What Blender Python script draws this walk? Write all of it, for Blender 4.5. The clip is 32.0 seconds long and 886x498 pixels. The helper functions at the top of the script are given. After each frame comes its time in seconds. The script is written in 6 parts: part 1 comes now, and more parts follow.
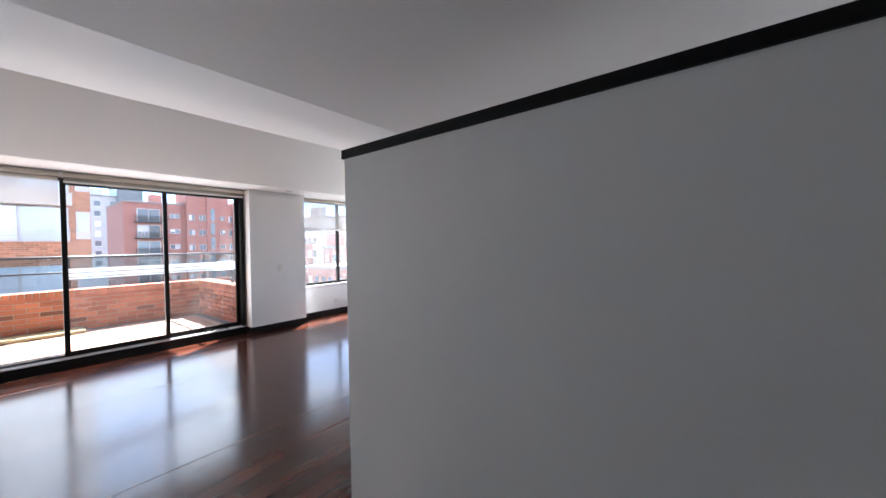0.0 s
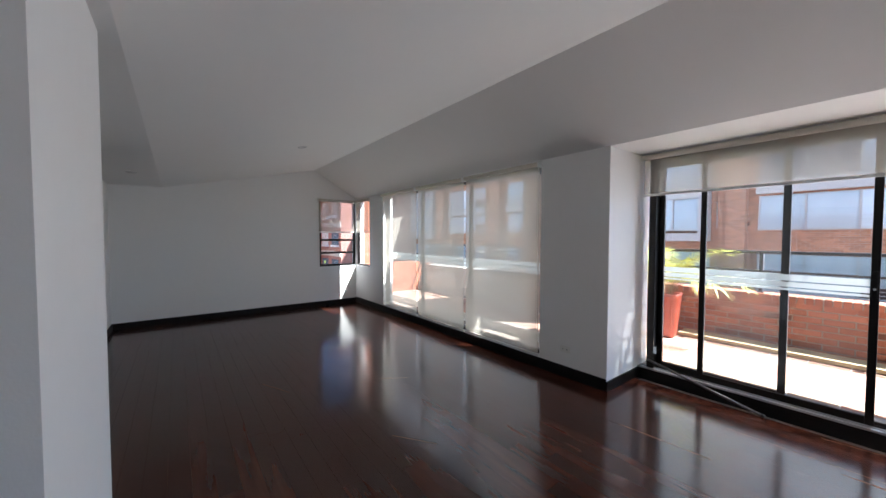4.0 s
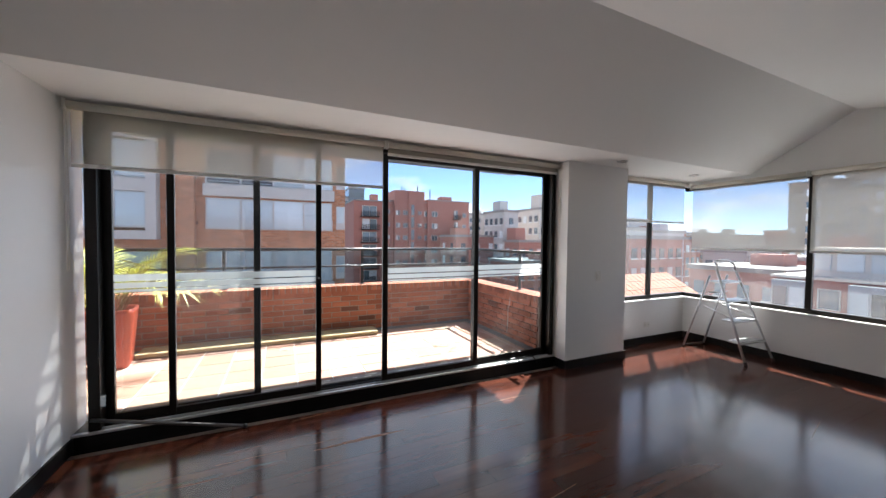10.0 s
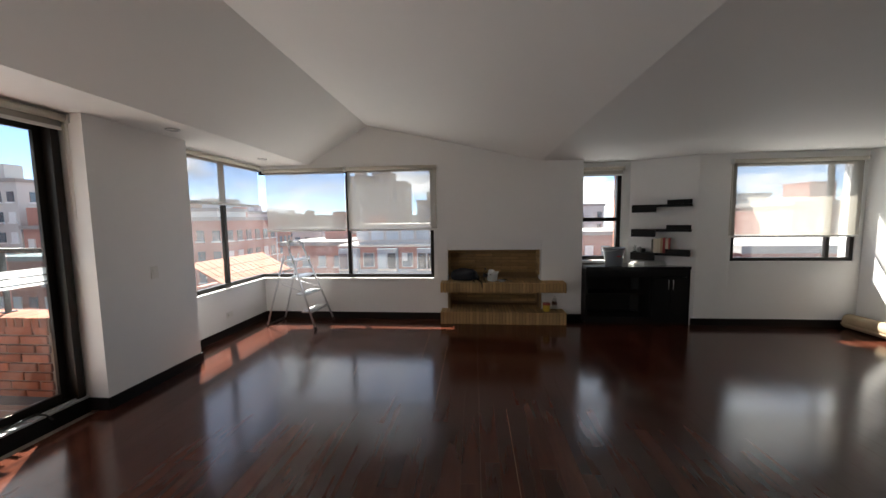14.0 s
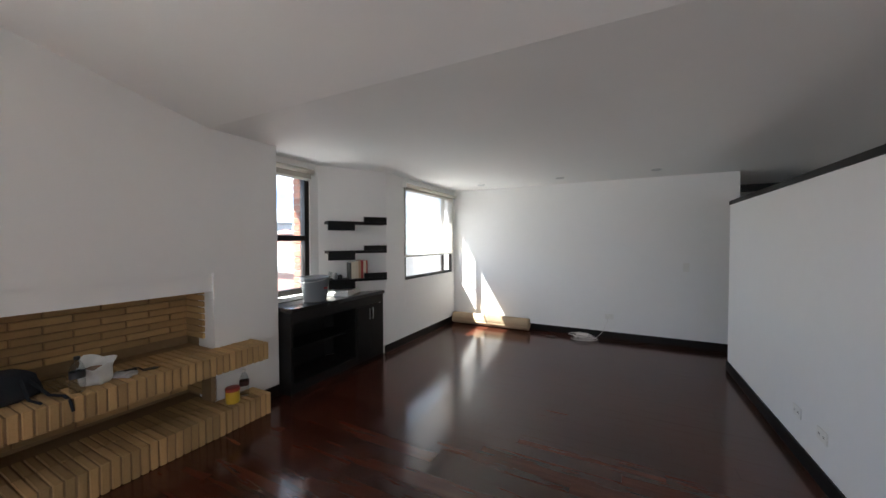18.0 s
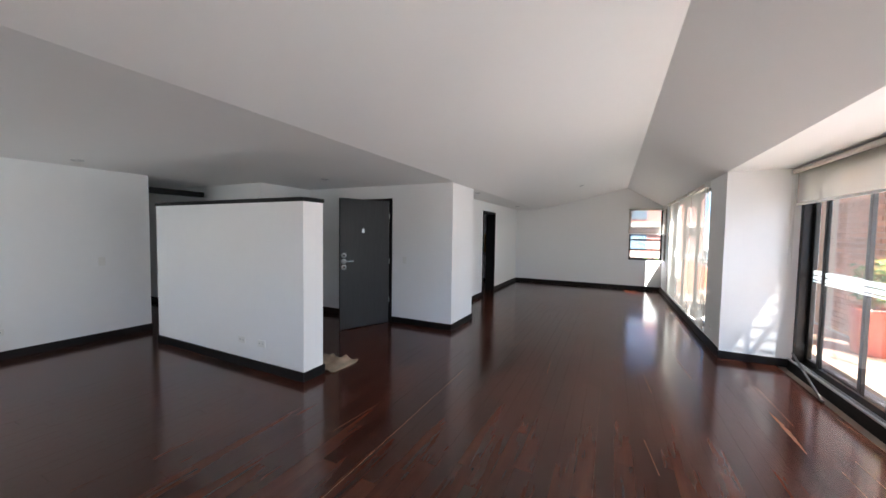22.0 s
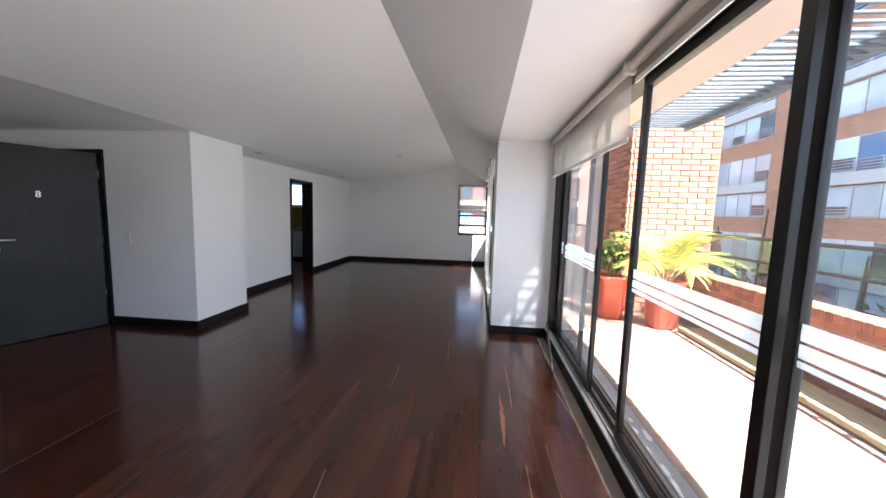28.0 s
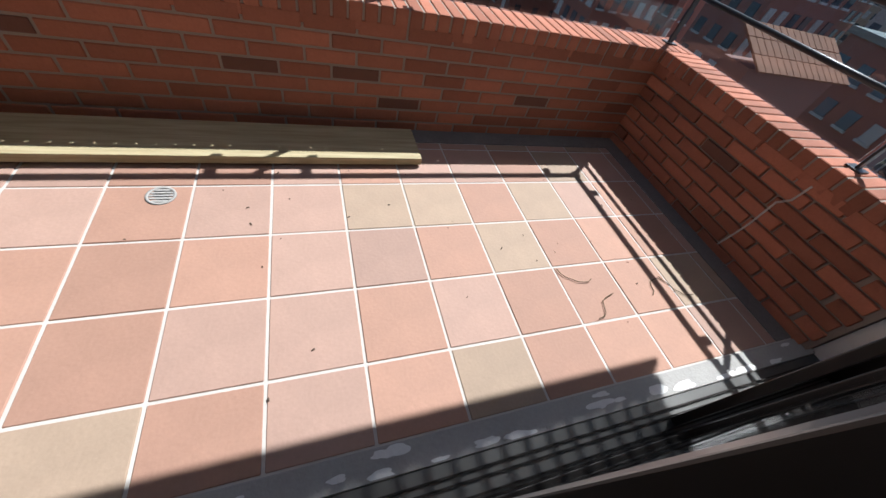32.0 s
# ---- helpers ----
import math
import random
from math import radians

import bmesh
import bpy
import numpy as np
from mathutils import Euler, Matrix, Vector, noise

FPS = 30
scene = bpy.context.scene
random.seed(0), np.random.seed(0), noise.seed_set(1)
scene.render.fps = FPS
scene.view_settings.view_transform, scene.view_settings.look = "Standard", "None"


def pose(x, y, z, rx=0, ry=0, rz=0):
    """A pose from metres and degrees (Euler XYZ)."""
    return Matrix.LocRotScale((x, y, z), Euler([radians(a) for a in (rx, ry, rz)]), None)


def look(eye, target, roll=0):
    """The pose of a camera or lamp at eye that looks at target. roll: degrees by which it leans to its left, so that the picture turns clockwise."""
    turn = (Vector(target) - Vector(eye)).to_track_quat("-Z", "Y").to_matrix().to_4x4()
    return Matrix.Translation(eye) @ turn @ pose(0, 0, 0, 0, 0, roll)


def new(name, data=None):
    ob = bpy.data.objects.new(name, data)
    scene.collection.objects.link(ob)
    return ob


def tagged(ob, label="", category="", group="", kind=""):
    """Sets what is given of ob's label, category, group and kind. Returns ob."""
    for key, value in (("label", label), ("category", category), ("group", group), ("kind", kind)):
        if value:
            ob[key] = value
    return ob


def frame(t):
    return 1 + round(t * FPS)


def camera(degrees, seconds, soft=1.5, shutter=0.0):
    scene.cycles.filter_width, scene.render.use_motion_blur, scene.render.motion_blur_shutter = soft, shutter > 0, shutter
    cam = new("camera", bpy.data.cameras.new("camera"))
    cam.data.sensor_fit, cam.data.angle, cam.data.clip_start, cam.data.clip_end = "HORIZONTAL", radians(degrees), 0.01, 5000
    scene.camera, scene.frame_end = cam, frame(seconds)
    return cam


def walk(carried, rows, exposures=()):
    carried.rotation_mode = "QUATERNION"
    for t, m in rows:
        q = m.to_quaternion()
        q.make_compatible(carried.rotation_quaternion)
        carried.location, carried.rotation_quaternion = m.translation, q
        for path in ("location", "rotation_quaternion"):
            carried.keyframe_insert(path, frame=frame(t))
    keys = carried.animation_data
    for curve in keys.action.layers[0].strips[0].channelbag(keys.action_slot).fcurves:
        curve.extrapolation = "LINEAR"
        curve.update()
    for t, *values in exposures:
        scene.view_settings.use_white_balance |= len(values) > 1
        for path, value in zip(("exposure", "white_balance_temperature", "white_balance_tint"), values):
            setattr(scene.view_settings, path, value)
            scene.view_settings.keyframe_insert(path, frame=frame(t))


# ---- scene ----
cam = camera(103.9, 32.0)
PATH = [
    (0, (1.649, -5.439, 1.410), (3.231, -4.216, 1.381), -1.0),
    (0.5, (1.715, -5.19, 1.368), (2.766, -3.488, 1.379), -0.7),
    (1, (1.666, -4.853, 1.384), (2.342, -2.971, 1.394), -0.2),
    (1.5, (1.775, -4.60, 1.452), (1.945, -2.605, 1.421), 0.2),
    (2, (1.816, -4.297, 1.495), (1.546, -2.315, 1.473), 0.3),
    (2.5, (1.727, -4.07, 1.49), (1.159, -2.152, 1.468), 0.1),
    (3, (1.608, -3.806, 1.503), (0.791, -1.981, 1.47), 0.1),
    (3.5, (1.537, -3.552, 1.504), (0.317, -1.969, 1.454), -0.2),
    (4, (1.651, -3.259, 1.489), (0.067, -2.041, 1.42), 0.1),
    (4.5, (1.416, -3.233, 1.463), (-0.179, -2.029, 1.394), -0.7),
    (6.5, (1.378, -2.443, 1.492), (-0.252, -1.286, 1.408), -0.1),
    (7, (1.372, -2.437, 1.505), (0.134, -0.87, 1.407), 0.7),
    (7.5, (1.224, -2.402, 1.521), (0.656, -0.488, 1.404), 1.6),
    (8, (1.202, -2.424, 1.528), (1.143, -0.428, 1.418), 1.5),
    (8.5, (1.234, -2.454, 1.507), (1.486, -0.471, 1.421), 1.2),
    (9, (1.251, -2.47, 1.504), (1.708, -0.524, 1.43), 1.0),
    (9.5, (1.275, -2.481, 1.51), (1.922, -0.59, 1.436), 0.9),
    (10, (1.3, -2.461, 1.468), (2.137, -0.645, 1.409), 0.6),
    (10.5, (1.353, -2.473, 1.47), (2.344, -0.737, 1.406), 0.4),
    (11, (1.408, -2.477, 1.508), (2.538, -0.829, 1.426), 0.4),
    (11.5, (1.528, -2.599, 1.569), (2.774, -1.037, 1.476), -0.3),
    (12, (1.559, -2.578, 1.515), (2.982, -1.175, 1.432), -0.5),
    (12.5, (1.58, -2.626, 1.522), (3.15, -1.391, 1.43), -0.8),
    (13, (1.621, -2.655, 1.511), (3.322, -1.609, 1.393), -1.0),
    (13.5, (1.657, -2.571, 1.482), (3.536, -1.903, 1.329), -1.0),
    (14, (1.74, -2.473, 1.508), (3.725, -2.295, 1.336), -0.8),
    (14.5, (1.853, -2.356, 1.502), (3.836, -2.538, 1.321), -0.2),
    (15, (2.061, -2.263, 1.531), (4.005, -2.703, 1.36), -0.1),
    (15.5, (2.352, -2.134, 1.446), (4.214, -2.857, 1.334), -0.6),
    (17.5, (3.622, -1.892, 1.448), (4.792, -3.512, 1.378), -0.3),
    (18, (4.008, -1.868, 1.443), (4.929, -3.643, 1.394), -0.1),
    (18.5, (4.197, -1.955, 1.487), (4.794, -3.863, 1.442), -0.6),
    (19, (4.451, -1.972, 1.516), (4.52, -3.97, 1.466), -0.8),
    (19.5, (4.678, -1.842, 1.487), (4.258, -3.797, 1.444), -0.1),
    (20, (4.847, -1.703, 1.488), (4.021, -3.524, 1.439), 1.0),
    (20.5, (4.982, -1.585, 1.513), (3.786, -3.186, 1.445), 0.8),
    (21, (5.101, -1.501, 1.531), (3.587, -2.805, 1.453), 0.6),
    (21.5, (5.287, -1.449, 1.517), (3.566, -2.462, 1.419), 0.7),
    (22, (5.456, -1.274, 1.538), (3.658, -2.146, 1.444), 0.9),
    (22.5, (5.684, -1.072, 1.51), (3.854, -1.875, 1.416), 1.1),
    (23, (5.881, -0.808, 1.466), (4.002, -1.477, 1.316), 1.0),
    (23.5, (5.984, -0.648, 1.444), (4.04, -1.044, 1.189), 1.7),
    (24, (6.041, -0.483, 1.445), (4.104, -0.916, 1.199), 3.2),
    (24.5, (6.053, -0.249, 1.45), (4.277, -1.15, 1.273), 3.2),
    (25, (6.111, -0.144, 1.486), (4.6, -1.445, 1.332), 1.4),
    (25.5, (6.076, -0.212, 1.443), (4.89, -1.813, 1.278), -0.1),
    (27.5, (4.628, -0.313, 1.505), (2.938, -1.368, 1.327), 2.1),
    (28, (4.263, -0.179, 1.475), (2.285, -0.386, 1.269), 1.7),
    (28.5, (3.826, -0.011, 1.462), (1.855, 0.216, 1.207), 0.6),
    (29, (3.388, 0.035, 1.455), (1.508, 0.634, 1.13), -0.8),
    (29.5, (2.964, 0.05, 1.463), (1.206, 0.919, 1.067), -1.1),
    (30, (2.52, 0.114, 1.406), (1.008, 1.214, 0.696), -1.3),
    (30.5, (2.188, 0.227, 1.345), (1.18, 1.475, 0.15), 0.3),
    (31, (1.971, 0.477, 1.331), (1.471, 1.601, -0.246), 2.5),
    (31.5, (1.995, 0.64, 1.265), (1.965, 1.797, -0.366), 8.3),
    (32, (1.933, 0.744, 1.333), (2.593, 1.897, -0.162), 18.7),
]
walk(cam, [(t, look(eye, target, roll)) for t, eye, target, roll in PATH],
     exposures=[(0.0, 3.4, 5950, 9), (1.0, 3.35, 5900, 7), (2.0, 3.1, 5850, 7), (4.0, 2.75, 5900, 7), (7.0, 2.75, 5950, 7), (9.0, 2.2, 6050, 7),
                (13.0, 2.1, 6750, 7), (14.5, 2.35, 6700, 7), (17.5, 2.95, 6500, 7), (19.0, 3.05, 6150, 7), (21.0, 3.4, 6150, 7), (23.0, 3.5, 6300, 7),
                (25.5, 3.3, 6350, 7), (27.5, 3.3, 6150, 7), (28.0, 3.15, 6000, 7), (29.0, 1.9, 5900, 7), (30.0, 1.75, 5900, 9), (31.0, 1.3, 5850, 9),
                (31.5, 1.05, 5950, 9), (32.0, 0.8, 5900, 9)])

# ---- world and sun ----
SUN_AZ, SUN_EL = 51.5, 52.5      # degrees from +Y towards +X, and above the horizon
world = bpy.data.worlds.new("sky")
scene.world = world
world.use_nodes = True
wn, wl = world.node_tree.nodes, world.node_tree.links
bg = wn["Background"]
sky = wn.new("ShaderNodeTexSky")
sky.sky_type = 'NISHITA'
sky.sun_disc = False
sky.sun_elevation = radians(SUN_EL)
sky.sun_rotation = radians(SUN_AZ)
sky.altitude = 2500
sky.air_density = 0.65
sky.dust_density = 0.12
sky.ozone_density = 3.0
tc = wn.new("ShaderNodeTexCoord")
mp = wn.new("ShaderNodeMapping")
mp.inputs["Scale"].default_value = (1.6, 1.6, 4.2)
ns = wn.new("ShaderNodeTexNoise")
ns.inputs["Scale"].default_value = 1.7
ns.inputs["Detail"].default_value = 7
ns.inputs["Roughness"].default_value = 0.58
rp = wn.new("ShaderNodeValToRGB")
rp.color_ramp.elements[0].position = 0.49
rp.color_ramp.elements[1].position = 0.58
mx = wn.new("ShaderNodeMix")
mx.data_type = 'RGBA'
puff = wn.new("ShaderNodeTexNoise")
puff.inputs["Scale"].default_value = 4.5
puff.inputs["Detail"].default_value = 6
body = wn.new("ShaderNodeValToRGB")
body.color_ramp.elements[0].position = 0.38
body.color_ramp.elements[0].color = (2.6, 2.9, 3.4, 1)
body.color_ramp.elements[1].position = 0.62
body.color_ramp.elements[1].color = (7.4, 7.6, 7.9, 1)
wl.new(mp.outputs["Vector"], puff.inputs["Vector"])
wl.new(puff.outputs["Fac"], body.inputs["Fac"])
wl.new(body.outputs["Color"], mx.inputs[7])
wl.new(tc.outputs["Generated"], mp.inputs["Vector"])
wl.new(mp.outputs["Vector"], ns.inputs["Vector"])
wl.new(ns.outputs["Fac"], rp.inputs["Fac"])
wl.new(rp.outputs["Color"], mx.inputs[0])
wl.new(sky.outputs["Color"], mx.inputs[6])
wl.new(mx.outputs[2], bg.inputs["Color"])
bg.inputs["Strength"].default_value = 0.066

sun = new("sun", bpy.data.lights.new("sun", 'SUN'))
sun.data.energy = 4.4
sun.data.angle = radians(0.53)
sun.data.color = (1.0, 0.965, 0.91)
az, el = radians(SUN_AZ), radians(SUN_EL)
sun.matrix_world = look((0, 0, 0), (-math.sin(az) * math.cos(el), -math.cos(az) * math.cos(el), -math.sin(el)))


def window_light(name, x, y, z, w, h, aim, watts, colour=(0.92, 0.97, 1.0)):
    """Stands in a window's opening for sky and sunlit terrace light thrown up into the room."""
    d = bpy.data.lights.new(name, 'AREA')
    d.shape = 'RECTANGLE'
    d.size, d.size_y = w, h
    d.energy = watts
    d.color = colour
    d.spread = radians(150)
    ob = new(name, d)
    ob.matrix_world = look((x, y, z), (x + aim[0], y + aim[1], z + aim[2]))


window_light("skylight_doors", 2.1, 0.86, 1.2, 3.9, 1.9, (0, -0.95, 0.12), 5.6, (0.88, 0.94, 1.0))
window_light("skylight_long", -2.65, 0.16, 1.2, 3.6, 2.0, (0, -0.95, 0.1), 3.8)
window_light("skylight_corner", 6.05, 0.95, 1.3, 1.6, 1.5, (0, -0.95, 0.0), 1.0)
window_light("skylight_wide", 7.02, -0.55, 1.3, 2.5, 1.5, (-0.95, 0, 0.0), 1.7)
window_light("skylight_study", 6.82, -6.65, 1.5, 1.3, 1.2, (-0.95, 0, 0.3), 1.8)
window_light("skylight_niche", 7.27, -4.35, 1.5, 0.5, 1.2, (-0.95, 0, 0.3), 0.5)

# ---- materials ----
def mat(name, color, rough=0.6, metal=0.0, vary=0.08, scale=3.0, bump=0.0, bump_scale=60.0, fine=0.04,
        spec=0.5, per_object=0.0, coat=0.0):
    """Base colour varied at two scales, roughness varied, fine relief."""
    m = bpy.data.materials.new(name)
    m.use_nodes = True
    n, l = m.node_tree.nodes, m.node_tree.links
    b = n["Principled BSDF"]
    b.inputs["Roughness"].default_value = rough
    b.inputs["Metallic"].default_value = metal
    b.inputs["Specular IOR Level"].default_value = spec
    b.inputs["Coat Weight"].default_value = coat
    co = n.new("ShaderNodeTexCoord")
    big = n.new("ShaderNodeTexNoise")
    big.inputs["Scale"].default_value = scale
    big.inputs["Detail"].default_value = 4
    small = n.new("ShaderNodeTexNoise")
    small.inputs["Scale"].default_value = scale * 14
    small.inputs["Detail"].default_value = 5
    l.new(co.outputs["Object"], big.inputs["Vector"])
    l.new(co.outputs["Object"], small.inputs["Vector"])

    def mul_add(src, gain, offset):
        k = n.new("ShaderNodeMath")
        k.operation = 'MULTIPLY_ADD'
        l.new(src, k.inputs[0])
        k.inputs[1].default_value = gain
        k.inputs[2].default_value = offset
        return k.outputs[0]
    v = mul_add(big.outputs["Fac"], 2 * vary, 1 - vary)
    f = mul_add(small.outputs["Fac"], 2 * fine, 1 - fine)
    prod = n.new("ShaderNodeMath")
    prod.operation = 'MULTIPLY'
    l.new(v, prod.inputs[0])
    l.new(f, prod.inputs[1])
    out = prod.outputs[0]
    if per_object:
        info = n.new("ShaderNodeObjectInfo")
        r = mul_add(info.outputs["Random"], 2 * per_object, 1 - per_object)
        p2 = n.new("ShaderNodeMath")
        p2.operation = 'MULTIPLY'
        l.new(out, p2.inputs[0])
        l.new(r, p2.inputs[1])
        out = p2.outputs[0]
    hsv = n.new("ShaderNodeHueSaturation")
    hsv.inputs["Color"].default_value = (*color, 1)
    l.new(out, hsv.inputs["Value"])
    l.new(hsv.outputs["Color"], b.inputs["Base Color"])
    l.new(mul_add(big.outputs["Fac"], 0.16 * rough, rough * 0.92), b.inputs["Roughness"])
    if bump:
        bn = n.new("ShaderNodeTexNoise")
        bn.inputs["Scale"].default_value = bump_scale
        bn.inputs["Detail"].default_value = 6
        l.new(co.outputs["Object"], bn.inputs["Vector"])
        bp = n.new("ShaderNodeBump")
        bp.inputs["Strength"].default_value = bump
        bp.inputs["Distance"].default_value = 0.004
        l.new(bn.outputs["Fac"], bp.inputs["Height"])
        l.new(bp.outputs["Normal"], b.inputs["Normal"])
    return m


def glass_mat(name, tint=(1, 1, 1), gloss=1.0, ior=1.45, dust=0.0):
    m = bpy.data.materials.new(name)
    m.use_nodes = True
    n, l = m.node_tree.nodes, m.node_tree.links
    n.remove(n["Principled BSDF"])
    t = n.new("ShaderNodeBsdfTransparent")
    t.inputs["Color"].default_value = (*tint, 1)
    g = n.new("ShaderNodeBsdfGlossy")
    g.inputs["Roughness"].default_value = 0.02
    lw_ = n.new("ShaderNodeLayerWeight")
    lw_.inputs["Blend"].default_value = 0.5
    pw = n.new("ShaderNodeMath")
    pw.operation = 'POWER'
    pw.inputs[1].default_value = 5.0
    k = n.new("ShaderNodeMath")
    k.operation = 'MULTIPLY_ADD'
    k.inputs[1].default_value = 0.75 * gloss
    k.inputs[2].default_value = 0.035 * gloss
    mixs = n.new("ShaderNodeMixShader")
    l.new(lw_.outputs["Facing"], pw.inputs[0])
    l.new(pw.outputs[0], k.inputs[0])
    l.new(k.outputs[0], mixs.inputs[0])
    l.new(t.outputs[0], mixs.inputs[1])
    l.new(g.outputs[0], mixs.inputs[2])
    out = mixs.outputs[0]
    if dust:
        film = n.new("ShaderNodeBsdfTranslucent")
        film.inputs["Color"].default_value = (0.9, 0.9, 0.9, 1)
        co = n.new("ShaderNodeTexCoord")
        grime = n.new("ShaderNodeTexNoise")
        grime.inputs["Scale"].default_value = 2.5
        grime.inputs["Detail"].default_value = 6
        l.new(co.outputs["Object"], grime.inputs["Vector"])
        amt = n.new("ShaderNodeMath")
        amt.operation = 'MULTIPLY'
        amt.inputs[1].default_value = 2 * dust
        l.new(grime.outputs["Fac"], amt.inputs[0])
        veil = n.new("ShaderNodeMixShader")
        l.new(amt.outputs[0], veil.inputs[0])
        l.new(out, veil.inputs[1])
        l.new(film.outputs[0], veil.inputs[2])
        out = veil.outputs[0]
    l.new(out, n["Material Output"].inputs["Surface"])
    return m


def fabric_mat(name, color, open_part):
    """Woven screen: part of the light goes straight through the weave, the rest scatters."""
    m = bpy.data.materials.new(name)
    m.use_nodes = True
    n, l = m.node_tree.nodes, m.node_tree.links
    n.remove(n["Principled BSDF"])
    t = n.new("ShaderNodeBsdfTransparent")
    d = n.new("ShaderNodeBsdfDiffuse")
    s = n.new("ShaderNodeBsdfTranslucent")
    co = n.new("ShaderNodeTexCoord")
    w = n.new("ShaderNodeTexNoise")
    w.inputs["Scale"].default_value = 220
    l.new(co.outputs["Object"], w.inputs["Vector"])
    hs = n.new("ShaderNodeHueSaturation")
    hs.inputs["Color"].default_value = (*color, 1)
    k = n.new("ShaderNodeMath")
    k.operation = 'MULTIPLY_ADD'
    k.inputs[1].default_value = 0.2
    k.inputs[2].default_value = 0.9
    l.new(w.outputs["Fac"], k.inputs[0])
    l.new(k.outputs[0], hs.inputs["Value"])
    l.new(hs.outputs["Color"], d.inputs["Color"])
    l.new(hs.outputs["Color"], s.inputs["Color"])
    a = n.new("ShaderNodeMixShader")
    a.inputs[0].default_value = 0.45
    l.new(d.outputs[0], a.inputs[1])
    l.new(s.outputs[0], a.inputs[2])
    b = n.new("ShaderNodeMixShader")
    b.inputs[0].default_value = open_part
    l.new(a.outputs[0], b.inputs[1])
    l.new(t.outputs[0], b.inputs[2])
    l.new(b.outputs[0], n["Material Output"].inputs["Surface"])
    return m


def wood_mat(name, dark, light, rough, along=(1.5, 22, 22), per_object=0.25, coat=0.0, bump=0.15, island=False, spec=0.5, detail=8):
    m = bpy.data.materials.new(name)
    m.use_nodes = True
    n, l = m.node_tree.nodes, m.node_tree.links
    b = n["Principled BSDF"]
    co = n.new("ShaderNodeTexCoord")
    geo = n.new("ShaderNodeNewGeometry")
    info = n.new("ShaderNodeObjectInfo")
    rnd = geo.outputs["Random Per Island"] if island else info.outputs["Random"]
    add = n.new("ShaderNodeVectorMath")
    add.operation = 'MULTIPLY_ADD'
    comb = n.new("ShaderNodeCombineXYZ")
    for i in range(3):
        l.new(rnd, comb.inputs[i])
    l.new(comb.outputs[0], add.inputs[0])
    add.inputs[1].default_value = (37, 53, 71)
    l.new(geo.outputs["Position"], add.inputs[2])
    mapn = n.new("ShaderNodeMapping")
    mapn.inputs["Scale"].default_value = along
    l.new(add.outputs[0], mapn.inputs["Vector"])
    g = n.new("ShaderNodeTexNoise")
    g.inputs["Scale"].default_value = 2.2
    g.inputs["Detail"].default_value = detail
    b.inputs["Specular IOR Level"].default_value = spec
    g.inputs["Roughness"].default_value = 0.62
    l.new(mapn.outputs["Vector"], g.inputs["Vector"])
    rmp = n.new("ShaderNodeValToRGB")
    rmp.color_ramp.elements[0].position = 0.3
    rmp.color_ramp.elements[0].color = (*dark, 1)
    rmp.color_ramp.elements[1].position = 0.72
    rmp.color_ramp.elements[1].color = (*light, 1)
    l.new(g.outputs["Fac"], rmp.inputs["Fac"])
    hsv = n.new("ShaderNodeHueSaturation")
    l.new(rmp.outputs["Color"], hsv.inputs["Color"])
    k = n.new("ShaderNodeMath")
    k.operation = 'MULTIPLY_ADD'
    l.new(rnd, k.inputs[0])
    k.inputs[1].default_value = 2 * per_object
    k.inputs[2].default_value = 1 - per_object
    l.new(k.outputs[0], hsv.inputs["Value"])
    l.new(hsv.outputs["Color"], b.inputs["Base Color"])
    wear = n.new("ShaderNodeTexNoise")
    wear.inputs["Scale"].default_value = 1.3
    wear.inputs["Detail"].default_value = 5
    l.new(geo.outputs["Position"], wear.inputs["Vector"])
    k2 = n.new("ShaderNodeMath")
    k2.operation = 'MULTIPLY_ADD'
    l.new(wear.outputs["Fac"], k2.inputs[0])
    k2.inputs[1].default_value = rough * 0.7
    k2.inputs[2].default_value = rough * 0.65
    l.new(k2.outputs[0], b.inputs["Roughness"])
    b.inputs["Coat Weight"].default_value = coat
    if bump:
        bp = n.new("ShaderNodeBump")
        bp.inputs["Strength"].default_value = bump
        bp.inputs["Distance"].default_value = 0.002
        l.new(g.outputs["Fac"], bp.inputs["Height"])
        l.new(bp.outputs["Normal"], b.inputs["Normal"])
    return m


PAINT = mat("white_paint", (0.84, 0.835, 0.82), 0.55, vary=0.025, scale=0.9, bump=0.12, bump_scale=140, fine=0.015)
CEIL = mat("ceiling_paint", (0.84, 0.83, 0.81), 0.7, vary=0.02, scale=0.7, bump=0.1, bump_scale=120, fine=0.01)
FLOOR_WOOD = wood_mat("floor_wood", (0.036, 0.0104, 0.006), (0.080, 0.0235, 0.0132), 0.16, along=(0.5, 5, 5), per_object=0.32, bump=0.0, spec=0.5, detail=5)
DARK = wood_mat("dark_wood", (0.005, 0.0045, 0.0045), (0.011, 0.0095, 0.009), 0.5, per_object=0.1, spec=0.22)
DOORWOOD = wood_mat("door_wood", (0.011, 0.0105, 0.0105), (0.020, 0.019, 0.019), 0.5, along=(22, 22, 1.4), per_object=0.1, spec=0.35)
FRAME = mat("bronze_aluminium", (0.018, 0.015, 0.013), 0.38, metal=0.55, vary=0.15, scale=4)
ALU = mat("bare_aluminium", (0.66, 0.66, 0.67), 0.42, metal=0.75, vary=0.1, scale=8)
GLASS = glass_mat("clear_glass", dust=0.008)
DUSTY = glass_mat("dusty_glass", dust=0.032)
RAILGLASS = glass_mat("rail_glass", (0.70, 0.79, 0.82), 1.5)
